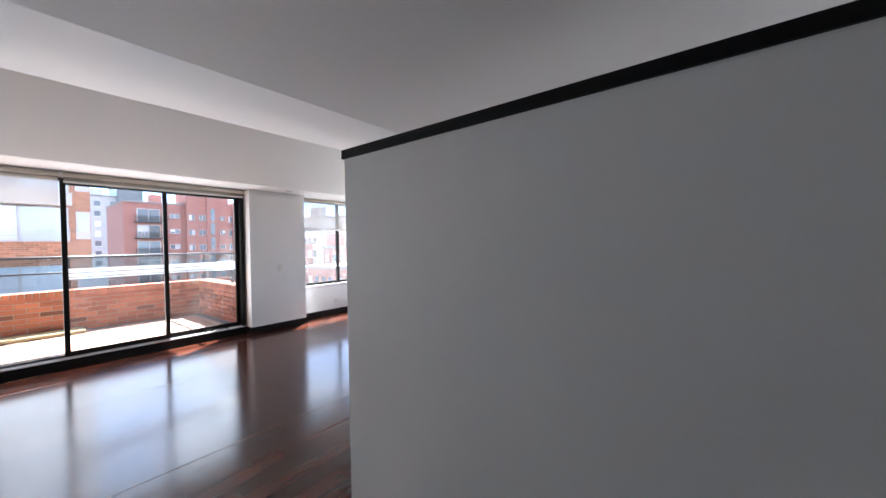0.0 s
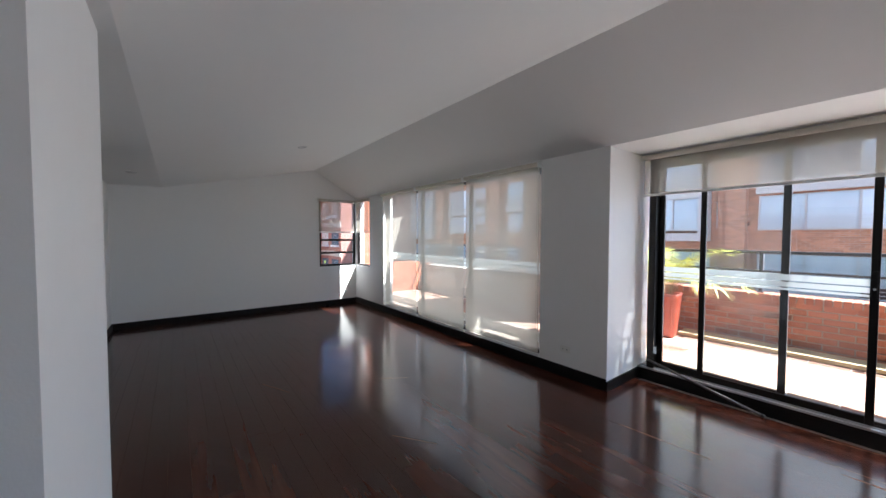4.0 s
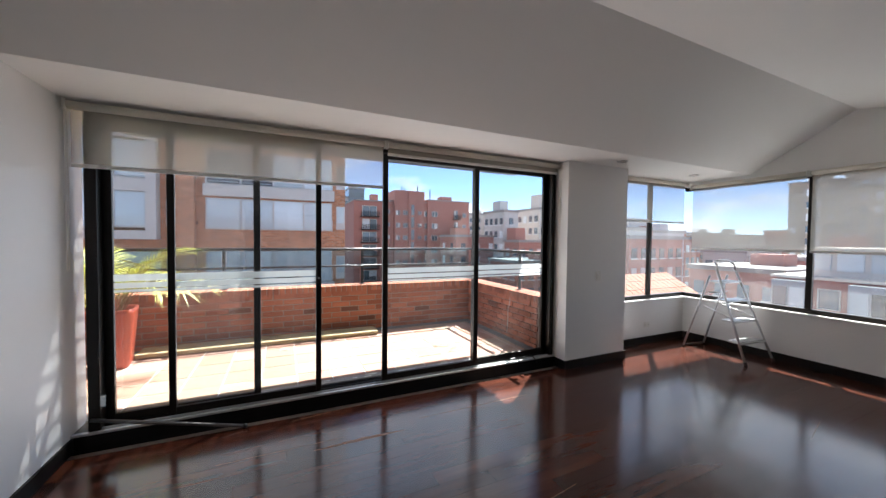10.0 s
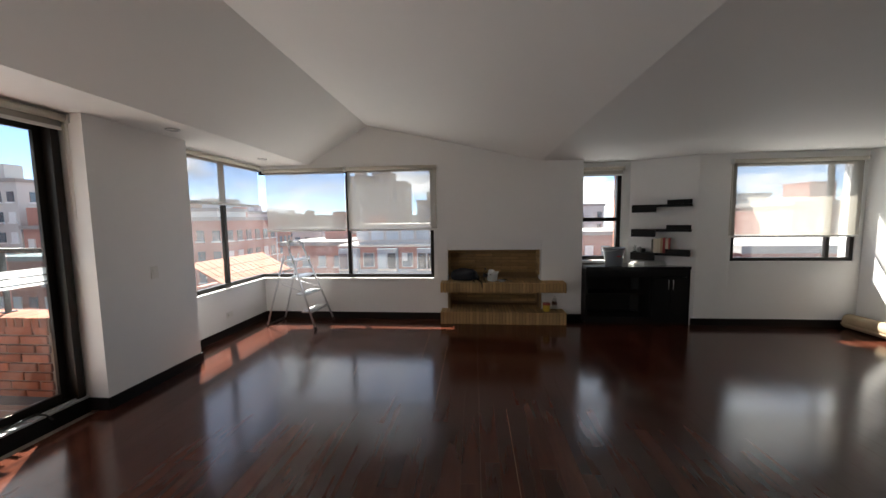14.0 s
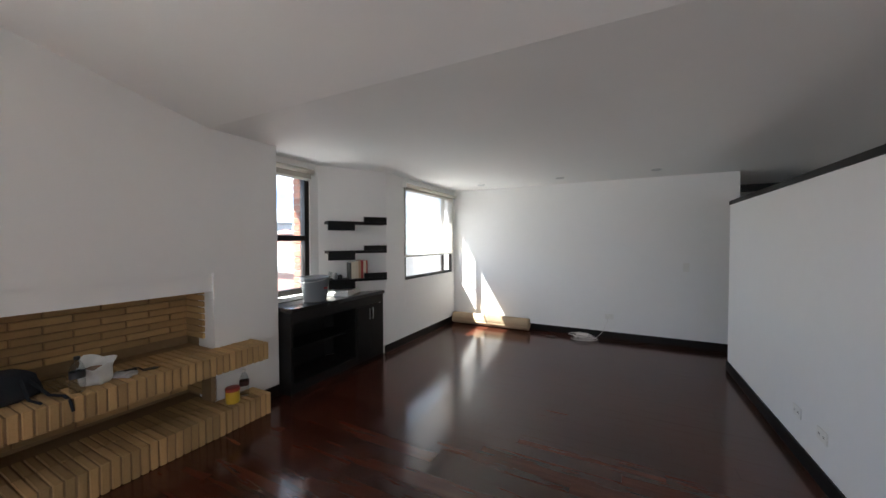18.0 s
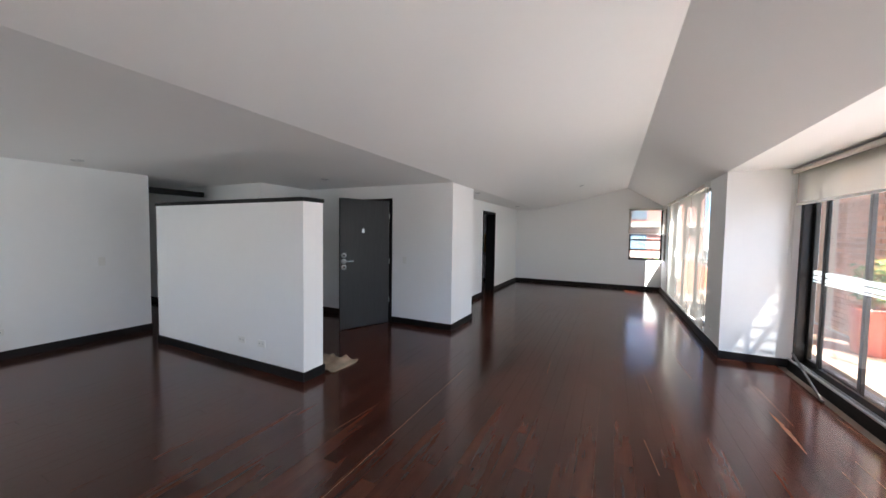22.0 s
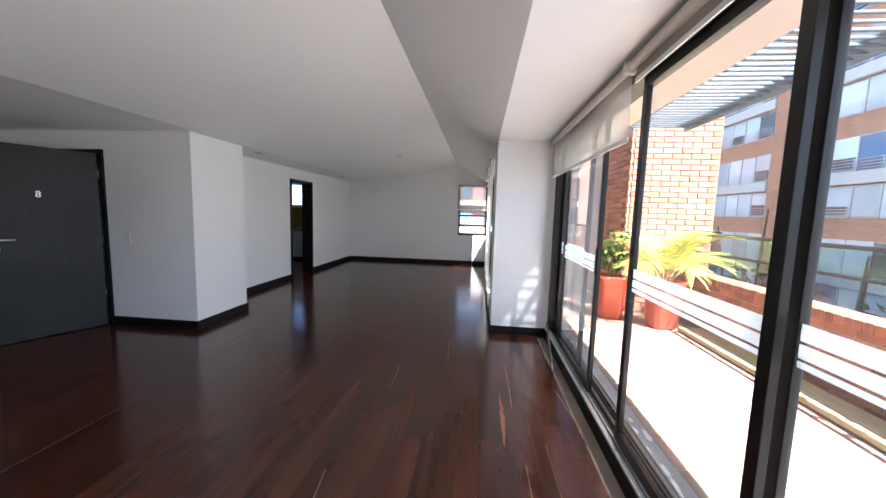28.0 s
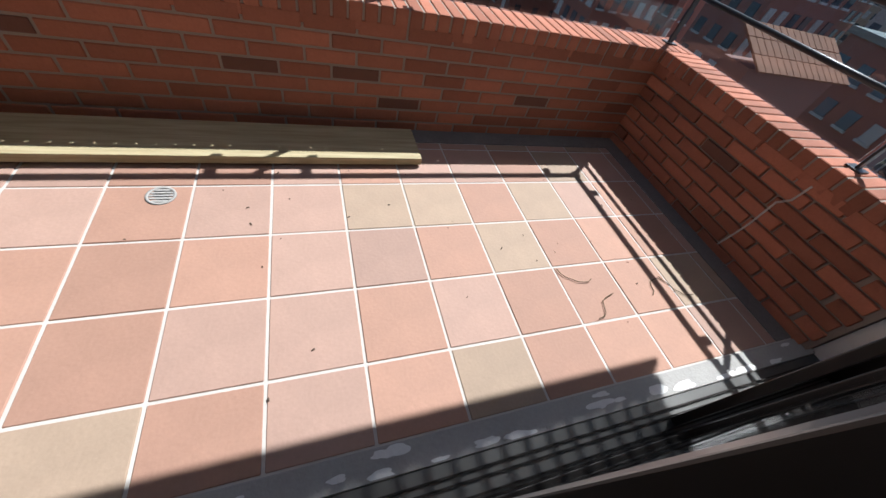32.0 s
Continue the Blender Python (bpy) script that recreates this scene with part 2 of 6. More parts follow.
FROST = fabric_mat("frosted_film", (0.88, 0.92, 0.92), 0.16)
FABRIC = fabric_mat("screen_fabric", (0.62, 0.58, 0.50), 0.42)
TERRACOTTA = mat("terracotta", (0.385, 0.222, 0.158), 0.75, vary=0.14, scale=6, bump=0.25, bump_scale=70, fine=0.09, per_object=0.12)
TILEPINK = mat("terracotta_pink", (0.385, 0.25, 0.195), 0.75, vary=0.14, scale=6, bump=0.25, bump_scale=70, fine=0.09, per_object=0.10)
TILETAN = mat("terracotta_tan", (0.36, 0.265, 0.19), 0.78, vary=0.16, scale=7, bump=0.25, bump_scale=70, fine=0.10, per_object=0.10)
GROUT = mat("pale_grout", (0.52, 0.49, 0.45), 0.9, vary=0.15, scale=9, bump=0.4)
CONCRETE = mat("grey_concrete", (0.36, 0.35, 0.33), 0.85, vary=0.2, scale=5, bump=0.5, bump_scale=90, fine=0.12)
BRICK = mat("red_brick", (0.35, 0.128, 0.073), 0.85, vary=0.22, scale=7, bump=0.5, bump_scale=60, fine=0.14, per_object=0.28)
MORTAR = mat("mortar", (0.29, 0.24, 0.20), 0.95, vary=0.15, scale=12, bump=0.5, bump_scale=90)
PALEMORTAR = mat("pale_mortar", (0.42, 0.33, 0.27), 0.95, vary=0.15, scale=12, bump=0.5, bump_scale=90)
TANBRICK = mat("tan_brick", (0.43, 0.275, 0.12), 0.8, vary=0.15, scale=8, bump=0.4, bump_scale=70, fine=0.1, per_object=0.2)
TANMORTAR = mat("tan_mortar", (0.27, 0.175, 0.09), 0.9, vary=0.15, scale=12, bump=0.4)
PLASTIC = mat("white_plastic", (0.78, 0.77, 0.73), 0.35, vary=0.02)
STEEL = mat("brushed_steel", (0.60, 0.60, 0.60), 0.28, metal=1.0)


# ---- builders ----
def box(bm, x0, x1, y0, y1, z0, z1, bevel=0.0, m=None):
    v = [bm.verts.new((x, y, z)) for z in (z0, z1) for y in (y0, y1) for x in (x0, x1)]
    fs = [(0, 2, 3, 1), (4, 5, 7, 6), (0, 1, 5, 4), (2, 6, 7, 3), (0, 4, 6, 2), (1, 3, 7, 5)]
    faces = [bm.faces.new([v[i] for i in f]) for f in fs]
    if m is not None:
        bmesh.ops.transform(bm, matrix=m, verts=v)
    if bevel:
        edges = {e for f in faces for e in f.edges}
        bmesh.ops.bevel(bm, geom=list(edges), offset=bevel, segments=2, affect='EDGES', profile=0.6)
    return v


def tube(bm, a, b, r, seg=10, r2=None):
    a, b = Vector(a), Vector(b)
    d = b - a
    m = Matrix.Translation((a + b) / 2) @ d.to_track_quat('Z', 'Y').to_matrix().to_4x4()
    bmesh.ops.create_cone(bm, cap_ends=True, segments=seg, radius1=r, radius2=r if r2 is None else r2,
                          depth=d.length, matrix=m)


def path_tube(bm, pts, r, seg=8):
    for p, q in zip(pts, pts[1:]):
        tube(bm, p, q, r, seg)
    for p in pts[1:-1]:
        bmesh.ops.create_uvsphere(bm, u_segments=seg, v_segments=6, radius=r, matrix=Matrix.Translation(p))


def lathe(bm, profile, seg=24, centre=(0, 0)):
    rings = []
    for r, z in profile:
        rings.append([bm.verts.new((centre[0] + r * math.cos(2 * math.pi * k / seg),
                                    centre[1] + r * math.sin(2 * math.pi * k / seg), z)) for k in range(seg)])
    for p, q in zip(rings, rings[1:]):
        for k in range(seg):
            bm.faces.new((p[k], p[(k + 1) % seg], q[(k + 1) % seg], q[k]))


def prism(bm, outline, z0, z1):
    """Upright prism over a plan outline, counter-clockwise."""
    lo = [bm.verts.new((x, y, z0)) for x, y in outline]
    hi = [bm.verts.new((x, y, z1)) for x, y in outline]
    bm.faces.new(lo[::-1])
    bm.faces.new(hi)
    k = len(lo)
    for i in range(k):
        bm.faces.new((lo[i], lo[(i + 1) % k], hi[(i + 1) % k], hi[i]))


def mesh_from(name, bm, material, smooth=False):
    me = bpy.data.meshes.new(name)
    bm.to_mesh(me)
    bm.free()
    if material:
        me.materials.append(material)
    if smooth:
        for p in me.polygons:
            p.use_smooth = True
    return me


def part(name, bm, material, parent, label="", smooth=False):
    ob = new(name, mesh_from(name, bm, material, smooth))
    ob.parent = parent
    if label:
        ob["label"] = label
    return ob


def thing(name, label, category, loc=(0, 0, 0), rz=0.0, group="", kind=""):
    ob = new(name)
    ob.matrix_basis = pose(*loc, 0, 0, rz)
    ob.empty_display_size = 0.1
    return tagged(ob, label, category, group, kind)


def solid(name, bm, material, label, category, group="", kind="", smooth=False):
    ob = new(name, mesh_from(name, bm, material, smooth))
    return tagged(ob, label, category, group, kind)


def structure(name, bm, material, label):
    return solid(name, bm, material, label, name.split("_")[0], kind="structure")


def bx(x0, x1, y0, y1, z0, z1, bevel=0.0):
    bm = bmesh.new()
    box(bm, x0, x1, y0, y1, z0, z1, bevel)
    return bm


def wall_bm(axis, d0, d1, a0, a1, z0, z1, holes=()):
    """Wall with thickness d0..d1 across, a0..a1 along; holes are (a0, a1, z0, z1). axis 'x': runs along x."""
    bm = bmesh.new()
    us = sorted({a0, a1, *[h[0] for h in holes], *[h[1] for h in holes]})
    zs = sorted({z0, z1, *[h[2] for h in holes], *[h[3] for h in holes]})

    def full(i, j):
        if not (0 <= i < len(us) - 1 and 0 <= j < len(zs) - 1):
            return False
        u, z = (us[i] + us[i + 1]) / 2, (zs[j] + zs[j + 1]) / 2
        return not any(h[0] < u < h[1] and h[2] < z < h[3] for h in holes)
    cache = {}

    def vert(u, d, z):
        if (u, d, z) not in cache:
            cache[u, d, z] = bm.verts.new((u, d, z) if axis == 'x' else (d, u, z))
        return cache[u, d, z]

    def quad(*c):
        bm.faces.new([vert(*p) for p in c])
    for i in range(len(us) - 1):
        for j in range(len(zs) - 1):
            if not full(i, j):
                continue
            u, w, z, t = us[i], us[i + 1], zs[j], zs[j + 1]
            quad((u, d0, z), (w, d0, z), (w, d0, t), (u, d0, t))
            quad((w, d1, z), (u, d1, z), (u, d1, t), (w, d1, t))
            if not full(i - 1, j):
                quad((u, d1, z), (u, d0, z), (u, d0, t), (u, d1, t))
            if not full(i + 1, j):
                quad((w, d0, z), (w, d1, z), (w, d1, t), (w, d0, t))
            if not full(i, j - 1):
                quad((u, d1, z), (w, d1, z), (w, d0, z), (u, d0, z))
            if not full(i, j + 1):
                quad((u, d0, t), (w, d0, t), (w, d1, t), (u, d1, t))
    bmesh.ops.recalc_face_normals(bm, faces=bm.faces)
    return bm


# ---- plan ----
ZS = 2.35                      # soffit over the recess and the corner window
RIDGE_Y, RIDGE_Z = -0.91, 2.895
LOW_Y, LOW_Z = -3.43, 2.315    # where the slope meets the low flat ceiling
COL_Y = -3.495                 # front of the column by the entry
XL, XF = -5.87, 6.86           # end wall and fireplace wall
YB = -7.50                     # back wall
TOP = 3.05
TZ = 0.12                      # terrace floor
PY, PX, PZ = 2.65, 4.13, 0.775  # terrace parapet: inner faces and top

# floor
bm = bx(XL - 0.3, 7.6, -11.2, 0.95, -0.25, -0.022)
floor = structure("floor", bm, MORTAR, "dark reddish-brown hardwood plank floor, glossy with scratches")

# ceiling: soffit, steep slope, gentle slope, flat
prof = [(1.2, ZS), (0.0, ZS), (RIDGE_Y, RIDGE_Z), (LOW_Y, LOW_Z), (-5.44, LOW_Z), (-5.44, TOP), (1.2, TOP)]
bm = bmesh.new()
for x0, x1, pf in ((-0.21, 7.7, prof), (XL - 0.25, -0.21, [(0.22, ZS)] + prof[1:-1] + [(0.22, TOP)])):
    lo = [bm.verts.new((x0, y, z)) for y, z in pf]
    hi = [bm.verts.new((x1, y, z)) for y, z in pf]
    bm.faces.new(lo)
    bm.faces.new(hi[::-1])
    for i in range(len(pf)):
        j = (i + 1) % len(pf)
        bm.faces.new((lo[j], lo[i], hi[i], hi[j]))
box(bm, XL - 0.25, 6.90, -11.2, -5.44, LOW_Z, TOP)
bmesh.ops.recalc_face_normals(bm, faces=bm.faces)
structure("ceiling", bm, CEIL, "off-white plastered ceiling with a raised pitched bay")

# walls
structure("wall_end", wall_bm('y', XL - 0.2, XL, -4.3, 0.2, 0, TOP, [(-0.82, 0.02, 0.845, 2.30)]), PAINT,
          "white painted end wall with a small corner window")
structure("wall_window_long", wall_bm('x', 0.0, 0.2, XL - 0.2, 0.0, 0, TOP,
          [(XL + 0.02, -5.15, 0.845, 2.32), (-4.52, -0.78, 0.13, 2.30)]), PAINT, "white painted wall with tall blind-covered glazing")
structure("wall_recess_side", bx(-0.2, 0.0, 0.2, 0.87, 0, TOP), PAINT, "white painted side of the balcony door recess")
structure("wall_recess_sill", bx(0.0, 4.19, 0.66, 0.83, -0.2, 0.10), DARK, "dark wooden plinth under the sliding doors")
structure("wall_recess_head", bx(0.0, 4.19, 0.665, 0.87, 2.30, TOP), PAINT, "white painted head over the sliding doors")
structure("wall_pillar_right", bx(4.19, 5.15, 0.485, 0.87, 0, TOP), PAINT, "white painted pillar beside the sliding doors")
structure("wall_corner", wall_bm('x', 0.80, 0.92, 5.15, 7.08, 0, TOP, [(5.15, 7.08, 0.63, 2.33)]), PAINT,
          "white painted low wall under the corner window")
structure("wall_fireplace", wall_bm('y', XF, XF + 0.22, -4.02, 0.80, 0, TOP, [(-1.88, 0.80, 0.63, 2.28), (-3.45, -2.08, 0.14, 1.19)]),
          PAINT, "white painted wall with corner window and brick fireplace opening")
structure("wall_niche_window", wall_bm('y', 7.15, 7.3, -5.0, -4.0, 0, TOP, [(-4.66, -4.04, 0.86, 2.20)]), PAINT, "white painted niche wall with a window")
structure("wall_niche_side", bx(7.08, 7.3, -4.02, -3.82, 0, TOP), PAINT, "white painted side of the niche")
bm = bmesh.new()
prism(bm, [(7.15, -4.78), (6.70, -5.47), (6.95, -5.47), (7.35, -4.9)], 0, TOP)
structure("wall_niche_shelves", bm, PAINT, "white painted slanted wall carrying three dark shelves")
structure("wall_study", wall_bm('y', 6.70, 6.9, YB - 0.2, -5.469, 0, TOP, [(-7.41, -5.90, 0.89, 2.19)]), PAINT, "white painted wall with a blind-covered window")
structure("wall_back", bx(2.70, 6.9, YB - 0.2, YB, 0, TOP), PAINT, "white painted back wall")
structure("wall_corridor_right", bx(2.701, 3.17, -10.6, YB - 0.2, 0, TOP), PAINT, "white painted corridor wall")
structure("wall_corridor_left", bx(1.4, 1.6, -10.6, -6.5, 0, TOP), PAINT, "white painted corridor wall")
structure("wall_corridor_end", bx(1.4, 3.2, -10.8, -10.6, 0, TOP), PAINT, "white painted corridor end")
structure("wall_hall", bx(0.35, 1.399, -6.7, -6.5, 0, TOP), PAINT, "white painted hall wall")
structure("wall_entry", wall_bm('y', 0.35, 0.55, -6.5, -3.67, 0, TOP, [(-5.55, -4.61, 0, 2.10)]), PAINT, "white painted wall with the entry door")
structure("wall_column", bx(-0.33, 0.55, -3.67, -3.495, 0, TOP), PAINT, "white painted column end")
structure("wall_column_side", bx(-0.33, -0.13, -4.1, -3.67, 0, TOP), PAINT, "white painted column side")
structure("wall_kitchen", wall_bm('x', -4.3, -4.1, XL - 0.2, 0.35, 0, TOP, [(-3.52, -2.58, 0, 2.09)]), PAINT, "white painted wall with the kitchen doorway")
structure("wall_landing", bx(-1.2, -1.0, -7.0, -4.3, 0, TOP), PAINT, "white painted landing wall")
structure("wall_landing_end", bx(-1.2, 0.35, -7.0, -6.8, 0, TOP), PAINT, "white painted landing wall")
structure("wall_kitchen_back", bx(-6.1, -1.2, -6.6, -6.4, 0, TOP), PAINT, "white painted kitchen wall")
structure("wall_kitchen_side", wall_bm('y', -6.1, -5.9, -6.4, -4.3, 0, TOP, [(-6.2, -5.5, 1.6, 2.2)]), PAINT, "white painted kitchen wall")

# half-height partition
bm = bx(2.70, 2.96, -6.73, -4.03, 0, 1.83)
structure("wall_partition", bm, PAINT, "free-standing white painted half-height partition")
structure("trim_partition_cap", bx(2.69, 2.97, -6.74, -4.02, 1.83, 1.872), DARK, "dark wooden cap on the half-height partition")



# ---- skirting, doors, windows ----
def baseboard(x0, x1, y0, y1, h=0.10):
    return structure("baseboard", bx(x0, x1, y0, y1, 0, h, 0.003), DARK, "dark-stained wooden baseboard")


bt = 0.016
baseboard(XL, XL + bt, -4.1, 0.0)
baseboard(XL, -0.0, -bt, 0.0, 0.12)
baseboard(0.0, bt, -bt, 0.66)
baseboard(4.174, 4.19, 0.485 - bt, 0.66)
baseboard(4.19, 5.166, 0.485 - bt, 0.485)
baseboard(5.15, 5.166, 0.485, 0.80)
baseboard(5.166, 6.86, 0.80 - bt, 0.80)
baseboard(6.86 - bt, 6.86, -1.985, 0.80 - bt)
baseboard(6.86 - bt, 6.86, -4.02, -3.76)
baseboard(6.70 - bt, 6.70, YB, -5.43)
baseboard(2.70, 6.70 - bt, YB, YB + bt)
baseboard(2.96, 2.96 + bt, -6.73, -4.03)
baseboard(2.70 - bt, 2.70, -6.73, -4.03)
baseboard(2.70 - bt, 2.96 + bt, -4.03, -4.03 + bt)
baseboard(0.55, 0.55 + bt, -4.61, COL_Y + bt)
baseboard(-0.33 - bt, 0.55, COL_Y, COL_Y + bt)
baseboard(-0.33 - bt, -0.33, -4.1, COL_Y)
baseboard(-2.58, -0.33 - bt, -4.1, -4.1 + bt)
baseboard(XL + bt, -3.52, -4.1, -4.1 + bt)
baseboard(0.55, 0.55 + bt, -6.5, -5.55)
baseboard(0.55 + bt, 1.6, -6.5, -6.5 + bt)
baseboard(1.6, 1.6 + bt, -10.6, -6.5)
baseboard(2.70 - bt, 2.70, -10.6, YB)


def door_frame(parent, axis, d0, d1, a0, a1, top, w=0.05, mt=DARK):
    """Two jambs and a head, standing in an opening."""
    def b(u0, u1, z0, z1, nm):
        bm = bx(u0, u1, d0, d1, z0, z1, 0.003) if axis == 'x' else bx(d0, d1, u0, u1, z0, z1, 0.003)
        part(nm, bm, mt, parent)
    b(a0, a0 + w, 0, top - w, "jamb")
    b(a1 - w, a1, 0, top - w, "jamb")
    b(a0, a1, top - w, top, "head")


entry = thing("door_1", "open dark grey wooden entry door in a black frame", "door", kind="structure")
door_frame(entry, 'y', 0.33, 0.575, -5.55, -4.61, 2.10)
leaf = thing("entry_door", "dark grey wooden entry door standing open, number 8", "door", (0.60, -4.655, 0), -24.0)
lw = 0.86
part("door_leaf", bx(0, lw, -0.022, 0.022, 0.008, 2.045, 0.003), DOORWOOD, leaf)
bm = bmesh.new()
tube(bm, (lw - 0.058, 0.022, 1.075), (lw - 0.058, 0.034, 1.075), 0.040, 22)
tube(bm, (lw - 0.058, 0.03, 1.075), (lw - 0.058, 0.07, 1.075), 0.009, 12)
tube(bm, (lw - 0.058, 0.066, 1.075), (lw - 0.20, 0.066, 1.075), 0.009, 12)
part("door_handle", bm, ALU, leaf, "brushed steel lever handle", True)
for zz in (0.985, 1.165):
    bm = bmesh.new()
    tube(bm, (lw - 0.058, 0.022, zz), (lw - 0.058, 0.034, zz), 0.040, 22)
    lock = part("lock_rose", bm, ALU, leaf, "round brushed steel lock", True)
    bm = bmesh.new()
    tube(bm, (lw - 0.058, 0.033, zz), (lw - 0.058, 0.037, zz), 0.015, 16)
    part("keyhole", bm, FRAME, lock)
bm = bmesh.new()
for zz in (0.35, 1.0, 1.75):
    tube(bm, (-0.006, 0.016, zz), (-0.006, 0.016, zz + 0.09), 0.008, 10)
part("hinge", bm, STEEL, leaf, "", True)


def letters(text, size, m, material, name, parent, depth=0.001):
    cu = bpy.data.curves.new(name, 'FONT')
    cu.body = text
    cu.size = size
    cu.extrude = depth
    cu.align_x = 'CENTER'
    cu.align_y = 'CENTER'
    tmp = bpy.data.objects.new(name, cu)
    scene.collection.objects.link(tmp)
    dg = bpy.context.evaluated_depsgraph_get()
    me = bpy.data.meshes.new_from_object(tmp.evaluated_get(dg))
    bpy.data.objects.remove(tmp)
    me.materials.clear()
    me.materials.append(material)
    ob = new(name, me)
    ob.parent = parent
    ob.matrix_basis = m
    return ob


letters("8", 0.09, pose(lw / 2 + 0.045, 0.0235, 1.545, 90, 0, 180), STEEL, "number", leaf, 0.0015)

kd = thing("door_2", "dark wooden frame of the open kitchen doorway", "door frame", kind="structure")
door_frame(kd, 'x', -4.32, -4.075, -3.52, -2.58, 2.09)
kleaf = thing("kitchen_door", "dark wooden kitchen door swung open inside the kitchen", "door", (-2.65, -4.33, 0), -91.0)
part("door_leaf", bx(0, 0.8, -0.02, 0.02, 0.01, 2.03, 0.003), DARK, kleaf)
bm = bmesh.new()
tube(bm, (0.74, 0.02, 1.0), (0.74, 0.06, 1.0), 0.008)
tube(bm, (0.74, 0.056, 1.0), (0.62, 0.056, 1.0), 0.008)
part("door_handle", bm, STEEL, kleaf, "steel lever handle", True)


def pane(bm_args, parent, material=GLASS, name="pane"):
    ob = part(name, bx(*bm_args), material, parent)
    ob.visible_shadow = False
    return ob


def window(name, axis, d, a0, a1, z0, z1, label, mullions=(), bars=(), w=0.045, t=0.05, glass=GLASS, sides=(1, 1)):
    """Fixed window in the plane d: frame bars and one pane for each bay."""
    win = thing(name, label, "window", kind="structure")

    def b(u0, u1, q0, q1, nm, half=t / 2, mt=FRAME, off=0.0):
        args = (u0, u1, d - half + off, d + half + off, q0, q1) if axis == 'x' else (d - half + off, d + half + off, u0, u1, q0, q1)
        if mt is glass:
            return pane(args, win, glass)
        return part(nm, bx(*args, 0.003), mt, win)
    e0, e1 = a0 + w * sides[0], a1 - w * sides[1]
    if sides[0]:
        b(a0, a0 + w, z0, z1, "window_frame")
    if sides[1]:
        b(a1 - w, a1, z0, z1, "window_frame")
    b(e0, e1, z0, z0 + w, "window_frame")
    b(e0, e1, z1 - w, z1, "window_frame")
    for u in mullions:
        b(u - w / 2, u + w / 2, z0 + w, z1 - w, "mullion")
    for q in bars:
        b(e0, e1, q - w / 2, q + w / 2, "transom", t / 2 - 0.004)
    us = [e0, *[v for u in mullions for v in (u - w / 2, u + w / 2)], e1]
    for u0, u1 in zip(us[::2], us[1::2]):
        b(u0, u1, z0 + w, z1 - w, "pane", 0.004, glass, 0.008)
    return win


window("window_1", 'y', XL - 0.06, -0.82, 0.0, 0.845, 2.30, "small dark-framed corner window with a screen blind", bars=(1.14, 1.42))
window("window_2", 'x', 0.06, XL + 0.02, -5.15, 0.845, 2.32, "narrow dark-framed corner window pane")
window("window_3", 'x', 0.10, -4.52, -0.78, 0.13, 2.30, "tall dark-framed glazing behind closed screen blinds", mullions=(-3.28, -2.05))
window("window_4", 'x', 0.86, 5.15, 6.955, 0.63, 2.33, "dark-framed corner window above a low white wall", mullions=(6.12,), w=0.055, glass=DUSTY, sides=(1, 0))
window("window_5", 'y', 6.93, -1.88, 0.84, 0.63, 2.28, "wide dark-framed window with screen blinds half down, glass-to-glass corner", mullions=(-0.57,), w=0.055, glass=DUSTY, sides=(1, 0))
w6 = window("window_6", 'y', 7.2, -4.66, -4.04, 0.86, 2.20, "niche window with a black frame and top-hung sash", bars=(1.47,), w=0.06, t=0.07, glass=DUSTY)
window("window_7", 'y', 6.735, -7.41, -5.90, 0.89, 2.19, "dark-framed window with a screen blind half down", mullions=(-7.10,), glass=DUSTY)
for args in ((5.15, 6.9, 0.775, 0.835, 0.60, 0.632), (6.835, 6.90, -1.88, 0.775, 0.60, 0.632)):
    structure("window_sill", bx(*args, 0.004), PAINT, "white painted window sill")
structure("trim_sill", bx(6.685, 6.71, -7.41, -5.90, 0.865, 0.889, 0.003), PAINT, "white painted window sill")

w3 = bpy.data.objects["window_3"]
for u0, u1 in ((-4.475, -3.303), (-3.257, -2.073), (-2.027, -0.825)):
    for z0, z1 in ((1.137, 1.187), (1.086, 1.127), (1.058, 1.076)):
        part("frosted_band", bx(u0, u1, 0.1005, 0.1035, z0, z1), FROST, w3, "white frosted film band").visible_shadow = False

# sliding doors: outer frame, tracks and four panels with frosted bands
TRACKM = mat("grey_track", (0.13, 0.13, 0.125), 0.4, metal=0.7, vary=0.3, scale=6)
sd = thing("sliding_door", "dark aluminium sliding glass doors, one panel slid open", "sliding door", kind="structure")
DZ0, DZ1 = 0.115, 2.30
part("frame_side", bx(0.085, 0.15, 0.668, 0.81, DZ0, DZ1, 0.003), FRAME, sd)
part("frame_side", bx(4.12, 4.175, 0.668, 0.81, DZ0, DZ1, 0.003), FRAME, sd)
part("frame_head", bx(0.085, 4.175, 0.668, 0.81, DZ1 - 0.05, DZ1 + 0.01, 0.003), FRAME, sd)
part("track", bx(0.0, 4.19, 0.68, 0.85, 0.10, DZ0, 0.002), TRACKM, sd, "worn grey aluminium track")
part("track_edge", bx(0.0, 4.19, 0.652, 0.68, 0.101, DZ0 + 0.004, 0.003), ALU, sd, "bright worn aluminium edge")
for yy in (0.692, 0.732, 0.745, 0.785, 0.81):
    part("track_rib", bx(0.085, 4.175, yy - 0.003, yy + 0.003, DZ0, DZ0 + 0.014), ALU if yy < 0.70 else FRAME, sd)


